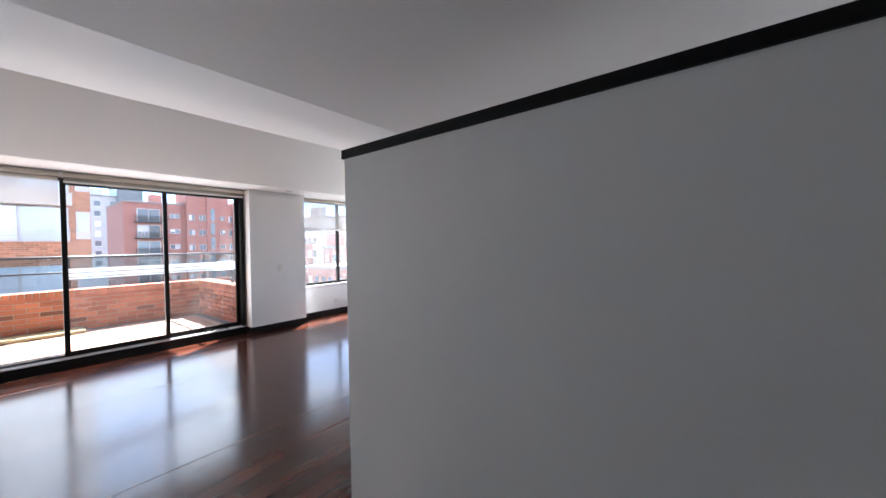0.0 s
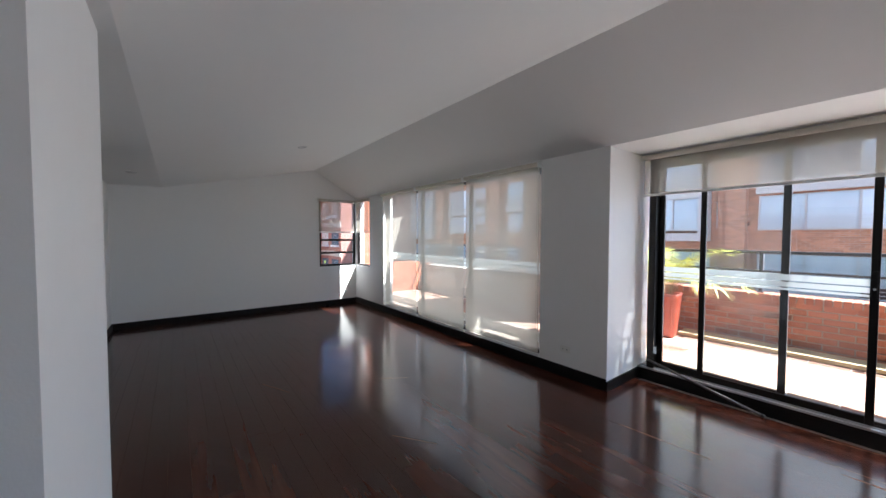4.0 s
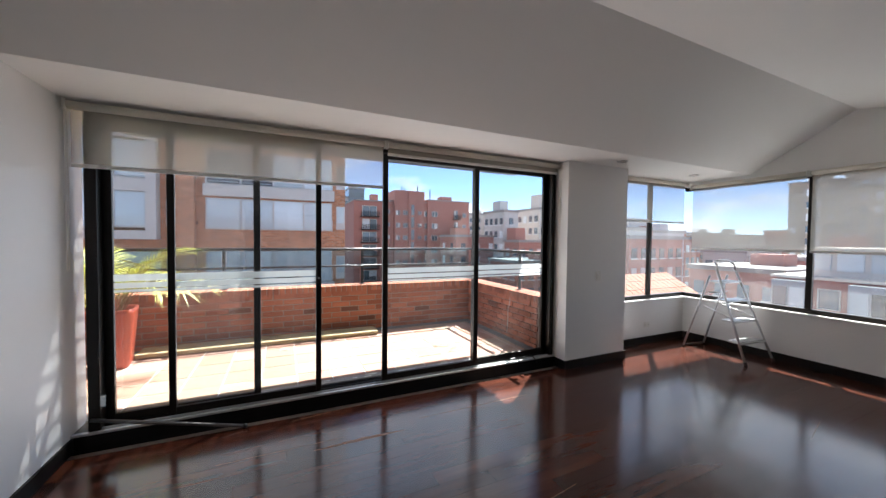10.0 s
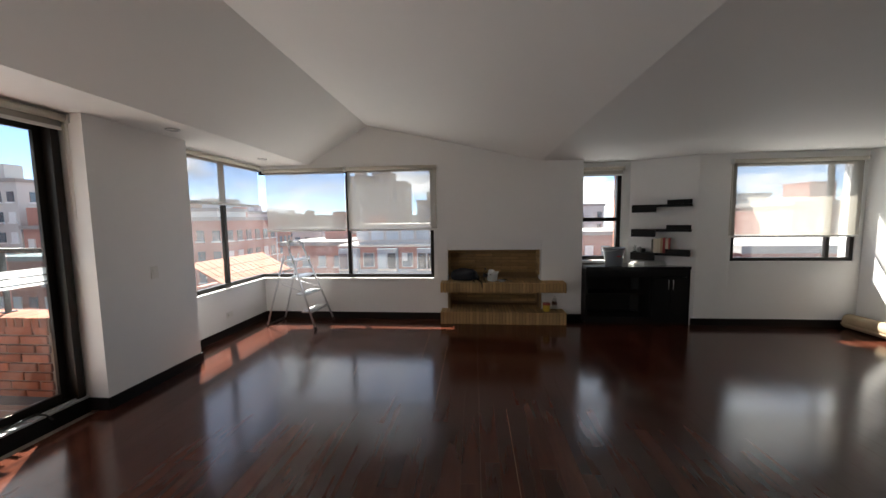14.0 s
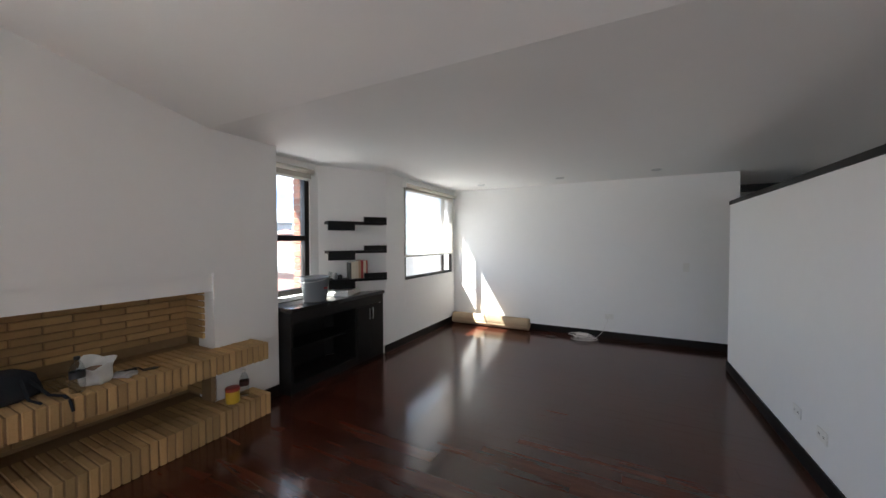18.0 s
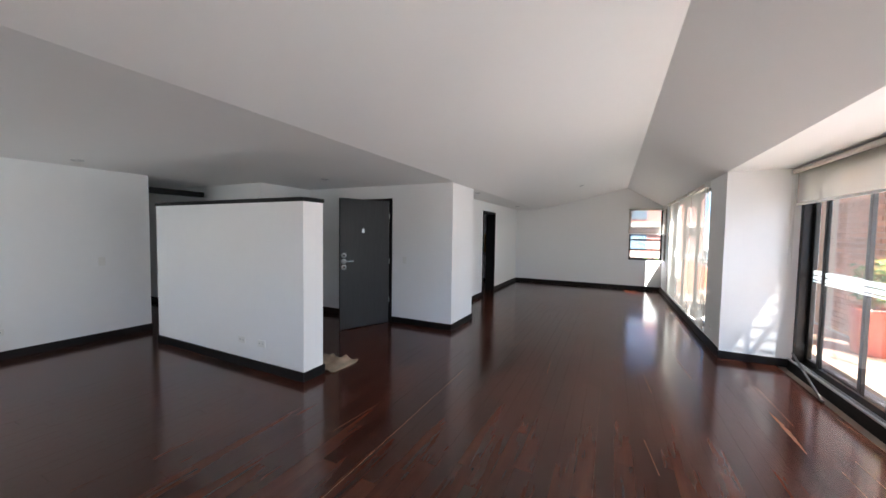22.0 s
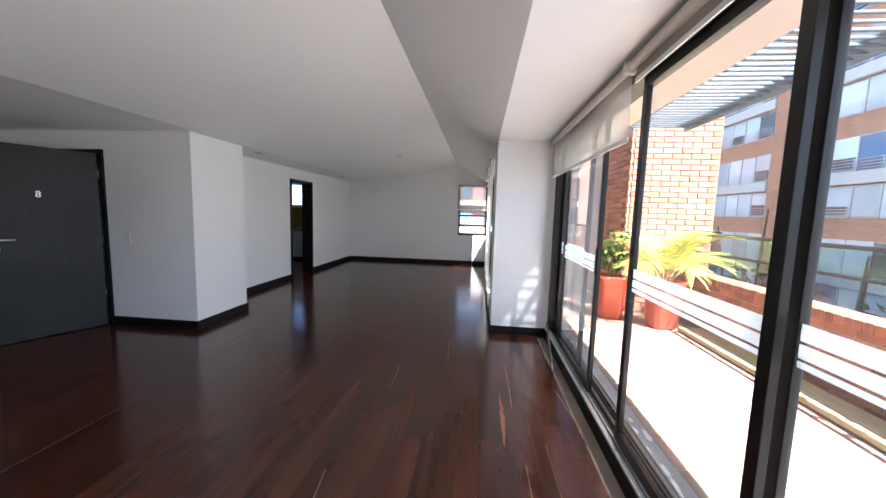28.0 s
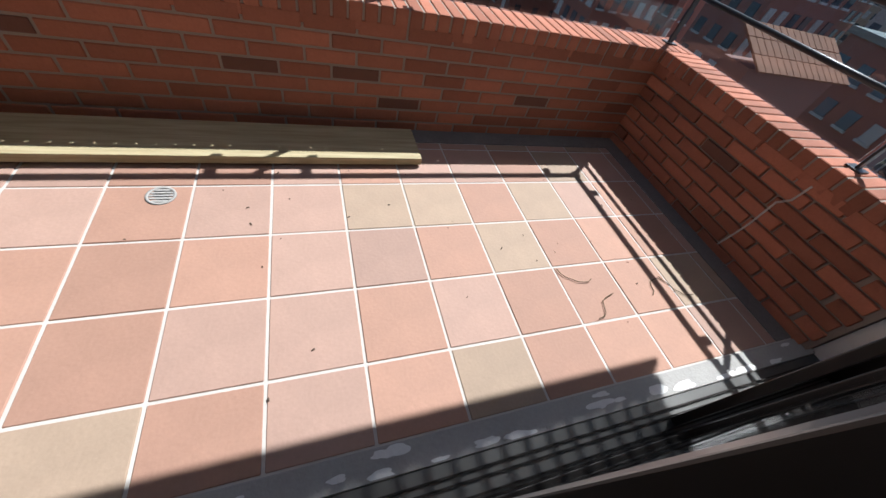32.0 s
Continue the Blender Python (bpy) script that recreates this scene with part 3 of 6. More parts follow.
def slide_panel(x0, x1, y, st=0.05, dep=0.03):
    p = part("panel", bx(x0, x0 + st, y - dep / 2, y + dep / 2, DZ0 + 0.012, DZ1 - 0.05, 0.003), FRAME, sd)
    for nm, a in (("stile", (x1 - st, x1, y - dep / 2, y + dep / 2, DZ0 + 0.012, DZ1 - 0.05)),
                  ("rail_bottom", (x0 + st, x1 - st, y - dep / 2, y + dep / 2, DZ0 + 0.012, DZ0 + 0.07)),
                  ("rail_top", (x0 + st, x1 - st, y - dep / 2, y + dep / 2, DZ1 - 0.10, DZ1 - 0.05))):
        part(nm, bx(*a, 0.003), FRAME, p)
    pane((x0 + st, x1 - st, y - 0.003, y + 0.003, DZ0 + 0.07, DZ1 - 0.10), p)
    for z0, z1 in ((1.137, 1.187), (1.086, 1.127), (1.058, 1.076)):
        part("frosted_band", bx(x0 + st, x1 - st, y - 0.0055, y - 0.0035, z0, z1), FROST, p, "white frosted film band").visible_shadow = False
    return p


slide_panel(0.15, 1.13, 0.765)
pb = slide_panel(0.525, 1.60, 0.712, 0.045)
slide_panel(2.14, 3.17, 0.712)
slide_panel(3.13, 4.12, 0.765)
bm = bx(1.563, 1.590, 0.689, 0.699, 1.05, 1.25, 0.003)
part("pull_handle", bm, FRAME, pb, "recessed black pull handle")
bm = bmesh.new()
tube(bm, (1.5765, 0.689, 1.12), (1.5765, 0.675, 1.12), 0.008, 12)
part("latch", bm, STEEL, pb, "small steel latch", True)


# ---- roller blinds ----
def roller_blind(axis, d, a0, a1, top, bottom, label, chain=0, side=-1):
    bl = thing("roller_blind", label, "roller blind", group="roller blinds")

    def c(u, dd, z):
        return (u, dd, z) if axis == 'x' else (dd, u, z)
    bm = bmesh.new()
    tube(bm, c(a0 + 0.015, d, top - 0.035), c(a1 - 0.015, d, top - 0.035), 0.027, 16)
    part("roller", bm, FABRIC_ROLL, bl, "", True)
    for u in (a0, a1 - 0.012):
        lo_, hi_ = c(u, d - 0.034, top - 0.072), c(u + 0.012, d + 0.034, top)
        part("bracket", bx(lo_[0], hi_[0], lo_[1], hi_[1], lo_[2], hi_[2], 0.004), PLASTIC, bl)
    n = 14
    bm = bmesh.new()
    off = d - side * 0.026
    rows = []
    for i in range(n + 1):
        z = top - 0.04 + (bottom - top + 0.04) * i / n
        wob = 0.002 * math.sin(i * 1.3 + a0)
        rows.append([bm.verts.new(c(a0 + 0.018, off + wob, z)), bm.verts.new(c((a0 + a1) / 2, off - wob, z)),
                     bm.verts.new(c(a1 - 0.018, off + wob, z))])
    for p, q in zip(rows, rows[1:]):
        for j in range(2):
            bm.faces.new((p[j], p[j + 1], q[j + 1], q[j]))
    part("fabric", bm, FABRIC, bl, "translucent beige screen fabric", True)
    lo_, hi_ = c(a0 + 0.016, off - 0.006, bottom - 0.022), c(a1 - 0.016, off + 0.006, bottom + 0.004)
    part("bottom_bar", bx(lo_[0], hi_[0], lo_[1], hi_[1], lo_[2], hi_[2], 0.003), PLASTIC, bl)
    if chain:
        u = a0 + 0.006 if chain < 0 else a1 - 0.006
        bm = bmesh.new()
        for o in (-0.015, 0.015):
            tube(bm, c(u, d + o, top - 0.05), c(u, d + o, max(bottom - 0.7, 0.45)), 0.0022, 6)
        part("chain", bm, PLASTIC, bl)
    return bl


FABRIC_ROLL = mat("rolled_fabric", (0.66, 0.62, 0.54), 0.8, vary=0.05, scale=20)
roller_blind('x', 0.615, 0.02, 2.14, 2.345, 1.935, "beige screen blind lowered a little over the sliding doors", -1)
roller_blind('x', 0.615, 2.15, 4.19, 2.345, 2.24, "beige screen blind rolled up over the sliding doors", 1)
for a0_, a1_ in ((-4.53, -3.285), (-3.275, -2.06), (-2.05, -0.77)):
    roller_blind('x', -0.045, a0_, a1_, 2.335, 0.16, "beige screen blind fully lowered over tall glazing", 1 if a1_ > -1 else 0)
roller_blind('y', XL + 0.045, -0.86, -0.03, 2.31, 1.60, "beige screen blind half lowered over the small corner window", -1, side=1)
roller_blind('x', -0.045, XL + 0.06, -5.12, 2.31, 1.60, "narrow beige screen blind half lowered at the corner window")
roller_blind('x', 0.75, 5.16, 6.80, 2.345, 1.75, "beige screen blind lowered over the top of the corner window")
roller_blind('y', 6.80, -1.95, -0.58, 2.30, 1.37, "beige screen blind half lowered over the wide window", -1)
roller_blind('y', 6.80, -0.57, 0.70, 2.30, 1.37, "beige screen blind half lowered over the wide window")
roller_blind('y', 7.10, -4.68, -4.03, 2.245, 2.13, "beige screen blind rolled up over the niche window")
roller_blind('y', 6.66, -7.45, -5.84, 2.24, 1.23, "beige screen blind half lowered over the window", 1)

# ---- small fittings ----
def socket(x, y, z, face, w=0.115, h=0.072, label="white plastic wall socket", name="wall_socket", rocker=False):
    """face: the way it looks, as degrees about z from +y."""
    s = thing(name, label, "switch" if rocker else "socket", (x, y, z), face, group="wall plates")
    part("plate", bx(-w / 2, w / 2, 0, 0.008, -h / 2, h / 2, 0.003), PLASTIC, s)
    if rocker:
        for o in (-0.017, 0.017):
            part("rocker", bx(-0.016, 0.016, 0.008, 0.013, o - 0.014, o + 0.014, 0.002), PLASTIC, s)
    else:
        for o in (-0.026, 0.026):
            bm = bmesh.new()
            for k in (-0.006, 0.006):
                box(bm, o + k - 0.0012, o + k + 0.0012, 0.0075, 0.0092, -0.007, 0.005)
            part("slot", bm, FRAME, s)
    return s


socket(6.03, 0.80, 0.27, 180, label="white plastic wall socket under the corner window")
socket(4.68, 0.485, 1.05, 180, 0.072, 0.115, "white plastic light switch on the pillar", "light_switch", True)
socket(0.55, -4.36, 1.07, -90, 0.072, 0.115, "white plastic light switch beside the entry door", "light_switch", True)
socket(3.25, YB, 1.075, 0, 0.072, 0.115, "white plastic light switch on the back wall", "light_switch", True)
socket(4.175, YB, 0.32, 0, label="white plastic wall socket with a plug in it")
socket(-0.45, 0.0, 0.30, 180, label="white plastic wall socket below the blind edge")
socket(2.96, -4.66, 0.30, -90, label="white plastic wall socket low on the partition")
socket(2.96, -4.99, 0.30, -90, label="white plastic wall socket low on the partition")
BLACKP = mat("black_plastic", (0.02, 0.02, 0.02), 0.4)
LAMPGLOW = mat("lamp_lens", (0.75, 0.74, 0.70), 0.3)


def downlight(x, y, z, tilt=0.0):
    d = thing("ceiling_spotlight", "small round recessed ceiling spotlight, switched off", "spotlight", (x, y, z), group="ceiling spotlights")
    d.matrix_basis = pose(x, y, z, tilt)
    bm = bmesh.new()
    lathe(bm, [(0.036, 0.012), (0.040, -0.006), (0.055, -0.008), (0.058, 0.0), (0.058, 0.004)], 24)
    part("ring", bm, STEEL, d, "brushed metal ring", True)
    bm = bmesh.new()
    lathe(bm, [(0.001, 0.004), (0.025, 0.006), (0.038, 0.012)], 20)
    part("lamp", bm, LAMPGLOW, d, "", True)


slope = math.degrees(math.atan2(RIDGE_Z - LOW_Z, RIDGE_Y - LOW_Y))
for lx in (-3.09, 2.1, -0.9):
    if lx < -1:
        downlight(lx, -1.93, LOW_Z + (RIDGE_Z - LOW_Z) * (-1.93 - LOW_Y) / (RIDGE_Y - LOW_Y) - 0.002, slope)
for lx, ly in ((-4.33, -3.70), (-0.88, -3.62), (6.0, -7.0), (4.8, -6.95), (3.65, -6.9), (1.52, -5.17)):
    downlight(lx, ly, LOW_Z - 0.002)
for lx, ly in ((4.73, 0.235), (6.28, 0.37)):
    downlight(lx, ly, ZS - 0.002)

# curtain rod leaning from the door track to the floor
rod = thing("metal_rod", "loose dark metal rod lying from the door track to the floor", "rod")
bm = bmesh.new()
tube(bm, (0.10, 0.665, 0.20), (1.03, 0.555, 0.014), 0.012, 12)
part("rod", bm, mat("grey_metal", (0.16, 0.15, 0.145), 0.4, metal=0.8), rod, "", True)
bm = bmesh.new()
tube(bm, (1.02, 0.556, 0.016), (1.045, 0.553, 0.014), 0.0155, 12)
part("end_cap", bm, BLACKP, rod, "black rubber end cap", True)



# loose cable loop lying on the door track beside the frame
loop = thing("cable_loop", "short black cable loop lying on the door track", "cable")
bm = bmesh.new()
path_tube(bm, [(3.66, 0.70, 0.124), (3.72, 0.672, 0.14), (3.79, 0.655, 0.155), (3.85, 0.648, 0.15), (3.885, 0.64, 0.125), (3.90, 0.628, 0.10), (3.91, 0.622, 0.075)], 0.006, 8)
part("wire", bm, BLACKP, loop, "", True)
part("plug", bx(3.60, 3.67, 0.69, 0.715, 0.120, 0.142, 0.005), BLACKP, loop)

# ---- fireplace ----
fp = thing("fireplace", "tan brick fireplace with a brick shelf and a raised hearth", "fireplace", kind="structure")
FY0, FY1 = -3.45, -2.08
part("lintel", bx(6.885, 6.99, FY0, FY1, 1.045, 1.19), PAINT, fp, "white painted recessed lintel")
part("firebox_back", bx(7.26, 7.32, FY0 - 0.3, FY1 + 0.3, 0.0, 1.3), TANMORTAR, fp)
part("firebox_side", bx(6.99, 7.26, FY0 - 0.06, FY0 - 0.004, 0.0, 1.3), TANMORTAR, fp)
part("firebox_side", bx(6.99, 7.26, FY1 + 0.004, FY1 + 0.06, 0.0, 1.3), TANMORTAR, fp)
part("firebox_roof", bx(6.99, 7.32, FY0 - 0.06, FY1 + 0.06, 1.156, 1.3), TANMORTAR, fp)


def brick_mesh(name, sx, sy, sz, material, bevel=0.004):
    bm = bmesh.new()
    box(bm, -sx / 2, sx / 2, -sy / 2, sy / 2, -sz / 2, sz / 2)
    bmesh.ops.bevel(bm, geom=list(bm.edges), offset=bevel, segments=1, affect='EDGES')
    return mesh_from(name, bm, material)


def piece(name, me, parent, x, y, z, rz=0.0, rx=0.0):
    ob = new(name, me)
    ob.parent = parent
    j = random.uniform(-1, 1)
    ob.matrix_basis = pose(x, y, z, rx + 0.3 * j, 0.2 * random.uniform(-1, 1), rz + 0.4 * random.uniform(-1, 1))
    return ob


def brick_slab(name, z0, z1, xf):
    s = part(name, bx(xf + 0.008, 7.25, -3.752, -1.992, z0 + 0.008, z1 - 0.008), TANMORTAR, fp)
    n = 38
    step = (3.76 - 1.985) / n
    front = brick_mesh("brick", 0.235, step - 0.009, z1 - z0, TANBRICK)
    rear = brick_mesh("brick", 0.225, step - 0.009, z1 - z0, TANBRICK)
    for i in range(n):
        y = -3.76 + (i + 0.5) * step
        piece("brick", front, s, xf + 0.118 + random.uniform(-0.002, 0.002), y, (z0 + z1) / 2 + random.uniform(-0.0015, 0.0015))
        if FY0 < y < FY1:
            piece("brick", rear, s, xf + 0.355, y, (z0 + z1) / 2)
    return s


brick_slab("hearth", 0.0, 0.175, 6.615)
brick_slab("mantel_shelf", 0.455, 0.595, 6.635)
course = brick_mesh("brick", 0.02, 0.265, 0.042, TANBRICK, 0.003)
half_course = brick_mesh("brick", 0.02, 0.128, 0.042, TANBRICK, 0.003)
courses = brick_mesh("brick", 0.255, 0.02, 0.042, TANBRICK, 0.003)
back = part("brick_lining", bx(7.245, 7.258, FY0, FY1, 0.18, 1.15), TANMORTAR, fp, "thin tan bricks laid on their bed")
k = 0
zz = 0.20
while zz < 1.12:
    if not 0.45 < zz < 0.615:
        y = FY0 + (0.06 if k % 2 else 0.0)
        for i in range(5 if k % 2 else 4):
            piece("brick", course, back, 7.238, FY0 + (0.137 if k % 2 else 0.274) + i * 0.274, zz + 0.02)
        if k % 2 == 0:
            for yc in (FY0 + 0.068, FY1 - 0.068):
                piece("brick", half_course, back, 7.238, yc, zz + 0.02)
        for yy in (FY0 + 0.008, FY1 - 0.008):
            piece("brick", courses, back, 7.118, yy, zz + 0.02)
    zz += 0.051
    k += 1
for yy in (FY0 + 0.012, FY1 - 0.012):
    pj = part("pillar", bx(6.86, 6.99, yy - 0.02, yy + 0.02, 0.175, 0.455), TANMORTAR, fp)

# ---- things on the fireplace ----
CLOTH_DARK = mat("dark_cloth", (0.012, 0.014, 0.020), 0.9, vary=0.2, scale=8, bump=0.5, bump_scale=300)
CLOTH_WHITE = mat("white_cloth", (0.72, 0.72, 0.70), 0.9, vary=0.1, scale=8, bump=0.4, bump_scale=200)
CLOTH_GREY = mat("grey_cloth", (0.40, 0.40, 0.40), 0.9, vary=0.15, scale=9, bump=0.4, bump_scale=200)
CLEAR = glass_mat("clear_plastic", (0.86, 0.88, 0.88), 1.0, 1.5)


def lump(bm, sx, sy, sz, seed, amp=0.18, flat=True, sub=3):
    """A soft crumpled body on its base."""
    res = bmesh.ops.create_icosphere(bm, subdivisions=sub, radius=1.0)
    for v in res["verts"]:
        p = v.co.copy()
        r = 1 + amp * noise.noise(p * 1.7 + Vector((seed, 0, 0))) + 0.5 * amp * noise.noise(p * 4.1 + Vector((0, seed, 0)))
        q = Vector((p.x * sx, p.y * sy, p.z * sz)) * r
        if flat:
            q.z = max(q.z, -0.55 * sz) + 0.55 * sz
        v.co = q


bag = thing("backpack", "limp black cloth backpack lying on the brick shelf", "backpack", (6.90, -2.33, 0.596))
bm = bmesh.new()
lump(bm, 0.13, 0.21, 0.11, 3.1)
part("body", bm, CLOTH_DARK, bag, "", True)
bm = bmesh.new()
path_tube(bm, [(-0.06, -0.15, 0.10), (-0.16, -0.20, 0.02), (-0.22, -0.24, 0.012), (-0.262, -0.25, -0.01), (-0.27, -0.26, -0.07)], 0.008, 6)
part("strap", bm, CLOTH_DARK, bag, "", True)
bm = bmesh.new()
path_tube(bm, [(-0.08, -0.12, 0.11), (-0.19, -0.12, 0.03), (-0.25, -0.15, 0.012)], 0.007, 6)
part("strap", bm, CLOTH_DARK, bag, "", True)

cloth = thing("grey_rag", "flat grey rag lying on the brick shelf", "rag", (6.80, -2.865, 0.596), 12)
bm = bmesh.new()
lump(bm, 0.075, 0.06, 0.014, 8.3, 0.45)
part("folds", bm, CLOTH_GREY, cloth, "", True)
trowel = thing("trowel", "small dark trowel on the brick shelf beside the rag", "trowel", (6.77, -2.985, 0.596), 70)
bm = bmesh.new()
prism(bm, [(-0.055, 0.0), (-0.03, -0.028), (0.035, -0.022), (0.035, 0.022), (-0.03, 0.028)], 0.004, 0.007)
part("blade", bm, FRAME, trowel)
bm = bmesh.new()
path_tube(bm, [(0.03, 0, 0.006), (0.05, 0, 0.026), (0.065, 0, 0.026)], 0.004, 6)
tube(bm, (0.06, 0, 0.024), (0.15, 0, 0.013), 0.011, 10)
part("handle", bm, BLACKP, trowel, "", True)
film_ = thing("plastic_wrap", "crumpled clear plastic on the brick shelf", "plastic wrap", (6.86, -2.575, 0.596))
bm = bmesh.new()
lump(bm, 0.055, 0.06, 0.045, 2.7, 0.5)
part("folds", bm, CLEAR, film_, "", False)
sack = thing("plastic_bag", "open white bag with a stained rim on the brick shelf", "bag", (6.80, -2.735, 0.596))
prof_ = [(0.001, 0.004), (0.052, 0.0), (0.064, 0.03), (0.070, 0.085), (0.083, 0.132), (0.079, 0.134), (0.066, 0.085), (0.056, 0.03)]


def crumple(bm, top):
    for v in bm.verts:
        a_ = math.atan2(v.co.y, v.co.x)
        sq = 1 + 0.10 * math.cos(4 * a_ + 0.6)
        v.co.x = v.co.x * sq + 0.028 * noise.noise(v.co * 14)
        v.co.y = v.co.y * sq + 0.028 * noise.noise(v.co * 14 + Vector((5, 0, 0)))
        v.co.z = max(0.0, v.co.z + (0.045 * noise.noise(v.co * 11) if v.co.z > top else 0))


bm = bmesh.new()
lathe(bm, prof_, 22)
crumple(bm, 0.1)
part("folds", bm, CLOTH_WHITE, sack, "", True)
bm = bmesh.new()
lathe(bm, [(0.001, 0.085), (0.035, 0.095), (0.062, 0.085)], 18)
crumple(bm, 0.2)
part("residue", bm, mat("brown_residue", (0.20, 0.13, 0.09), 0.8, vary=0.4, scale=30), sack, "brown stain inside")


def bottle(x, y, z, h, r, label, body, capm, wrap):
    b = thing("bottle", label, "bottle", (x, y, z))
    bm = bmesh.new()
    lathe(bm, [(0.001, 0.001), (r * 0.9, 0.0), (r, h * 0.06), (r, h * 0.32), (r * 0.93, h * 0.36), (r, h * 0.42), (r, h * 0.62),
               (r * 0.7, h * 0.78), (r * 0.34, h * 0.88), (r * 0.34, h * 0.93)], 20)
    part("body", bm, body, b, "", True)
    bm = bmesh.new()
    lathe(bm, [(r * 0.40, h * 0.91), (r * 0.40, h), (r * 0.3, h), (0.001, h)], 16)
    part("cap", bm, capm, b, "", True)
    bm = bmesh.new()
    lathe(bm, [(r * 1.015, h * 0.40), (r * 1.015, h * 0.58)], 20)
    part("wrapper", bm, wrap, b, "", True)
    return b


BROWN = mat("dark_brown_label", (0.06, 0.018, 0.012), 0.4)
bottle(6.725, -2.635, 0.596, 0.20, 0.034, "small clear plastic bottle with a black cap on the brick shelf", CLEAR, BLACKP, BLACKP)
bottle(6.76, -3.62, 0.176, 0.21, 0.036, "clear bottle with a dark brown label on the hearth", CLEAR, PLASTIC, BROWN)
can = thing("tin_can", "small yellow tin can with a red rim on the hearth", "can", (6.72, -3.50, 0.176))
bm = bmesh.new()
lathe(bm, [(0.001, 0.0), (0.048, 0.0), (0.050, 0.004), (0.050, 0.10), (0.048, 0.104)], 24)
part("body", bm, mat("yellow_tin", (0.55, 0.36, 0.03), 0.4, vary=0.1, scale=12), can, "", True)
bm = bmesh.new()
lathe(bm, [(0.051, 0.092), (0.052, 0.115), (0.048, 0.118), (0.001, 0.116)], 24)
part("lid", bm, mat("red_tin", (0.33, 0.035, 0.025), 0.4), can, "dull red lid", True)

# ---- niche: cabinet, worktop, shelves ----
cab = thing("cabinet", "low black wooden cabinet with an open bay and two doors", "cabinet", (0, 0, 0))
bm = bmesh.new()
prism(bm, [(6.72, -5.40), (7.11, -4.80), (7.11, -4.045), (6.72, -4.045)], 0.06, 0.10)
part("bottom", bm, DARK, cab)
part("side", bx(6.712, 7.11, -4.062, -4.035, 0.0, 0.775, 0.002), DARK, cab)
part("divider", bx(6.712, 7.09, -4.93, -4.905, 0.10, 0.775, 0.002), DARK, cab)
part("side", bx(6.712, 6.74, -5.42, -5.395, 0.0, 0.775, 0.002), DARK, cab)
bm = bmesh.new()
prism(bm, [(6.75, -5.385), (7.10, -4.83), (7.12, -4.80), (7.14, -4.82), (6.77, -5.40)], 0.1, 0.775)
part("back", bm, DARK, cab)
part("back", bx(7.095, 7.112, -4.80, -4.062, 0.10, 0.775), DARK, cab)
part("shelf", bx(6.76, 7.095, -4.905, -4.062, 0.40, 0.422, 0.002), DARK, cab)
part("plinth", bx(6.735, 6.75, -5.395, -4.062, 0.0, 0.06), DARK, cab)
part("apron", bx(6.712, 6.73, -5.395, -4.062, 0.67, 0.775, 0.002), DARK, cab)
for a0_, a1_, hy in ((-5.16, -4.932, -5.13), (-5.392, -5.164, -5.19)):
    dr = part("door", bx(6.700, 6.718, a0_, a1_, 0.075, 0.665, 0.002), DARK, cab)
    bm = bmesh.new()
    tube(bm, (6.685, hy, 0.50), (6.685, hy, 0.635), 0.005, 10)
    for q in (0.51, 0.625):
        tube(bm, (6.70, hy, q), (6.685, hy, q), 0.004, 8)
    part("handle", bm, STEEL, dr, "slim steel bar handle", True)
bm = bmesh.new()
prism(bm, [(6.685, -5.415), (6.72, -5.425), (7.135, -4.79), (7.135, -4.03), (6.685, -4.03)], 0.778, 0.815)
wt = solid("worktop", bm, mat("dark_worktop", (0.020, 0.018, 0.017), 0.16, vary=0.2, scale=6), "glossy dark worktop on the niche cabinet", "worktop")
structure("trim_niche_sill", bx(7.06, 7.15, -4.68, -4.03, 0.82, 0.862, 0.004), PAINT, "white painted sill of the niche window")

sdir = Vector((-0.546, -0.838, 0))
srot = math.degrees(math.atan2(sdir.y, sdir.x))
for zz in (1.65, 1.31, 0.98):
    sh = thing("wall_shelf", "dark wooden angular wall shelf", "shelf", (7.12, -4.84, zz), srot, group="wall shelves")
    part("board", bx(0.0, 0.70, -0.20, -0.004, -0.016, 0.016, 0.002), DARK, sh)
    part("front_block", bx(0.0, 0.30, -0.235, -0.201, -0.09, 0.016, 0.002), DARK, sh)
    part("end_block", bx(0.42, 0.70, -0.20, -0.17, 0.017, 0.075, 0.002), DARK, sh)


def on_shelf(u, v, z):
    p = Vector((7.12, -4.84, 0)) + sdir * u + Vector((-sdir.y, sdir.x, 0)) * v
    return (p.x, p.y, z)


BOOKS = [("dark flowered", (0.09, 0.09, 0.08), 0.022, 0.19), ("cream", (0.62, 0.56, 0.44), 0.045, 0.20), ("cream", (0.58, 0.50, 0.38), 0.035, 0.20),
         ("tan", (0.42, 0.28, 0.17), 0.025, 0.21), ("dark red", (0.30, 0.03, 0.03), 0.03, 0.215), ("cream", (0.6, 0.52, 0.4), 0.03, 0.205), ("red", (0.38, 0.05, 0.04), 0.016, 0.21)]
u = 0.25
for nm, col, th, hh in BOOKS:
    b = thing("book", f"upright book, {nm} spine, on the lowest shelf", "book", on_shelf(u + th / 2, -0.095, 0.996), srot, group="books on the shelf")
    part("cover", bx(-th / 2, th / 2, -0.075, 0.065, 0, hh, 0.002), mat("cover_" + nm.split()[0], col, 0.6, vary=0.12, scale=20), b)
    part("pages", bx(-th / 2 + 0.003, th / 2 - 0.003, -0.07, 0.068, 0.003, hh + 0.0015), CLOTH_WHITE, b, "cream paper pages")
    u += th + 0.002
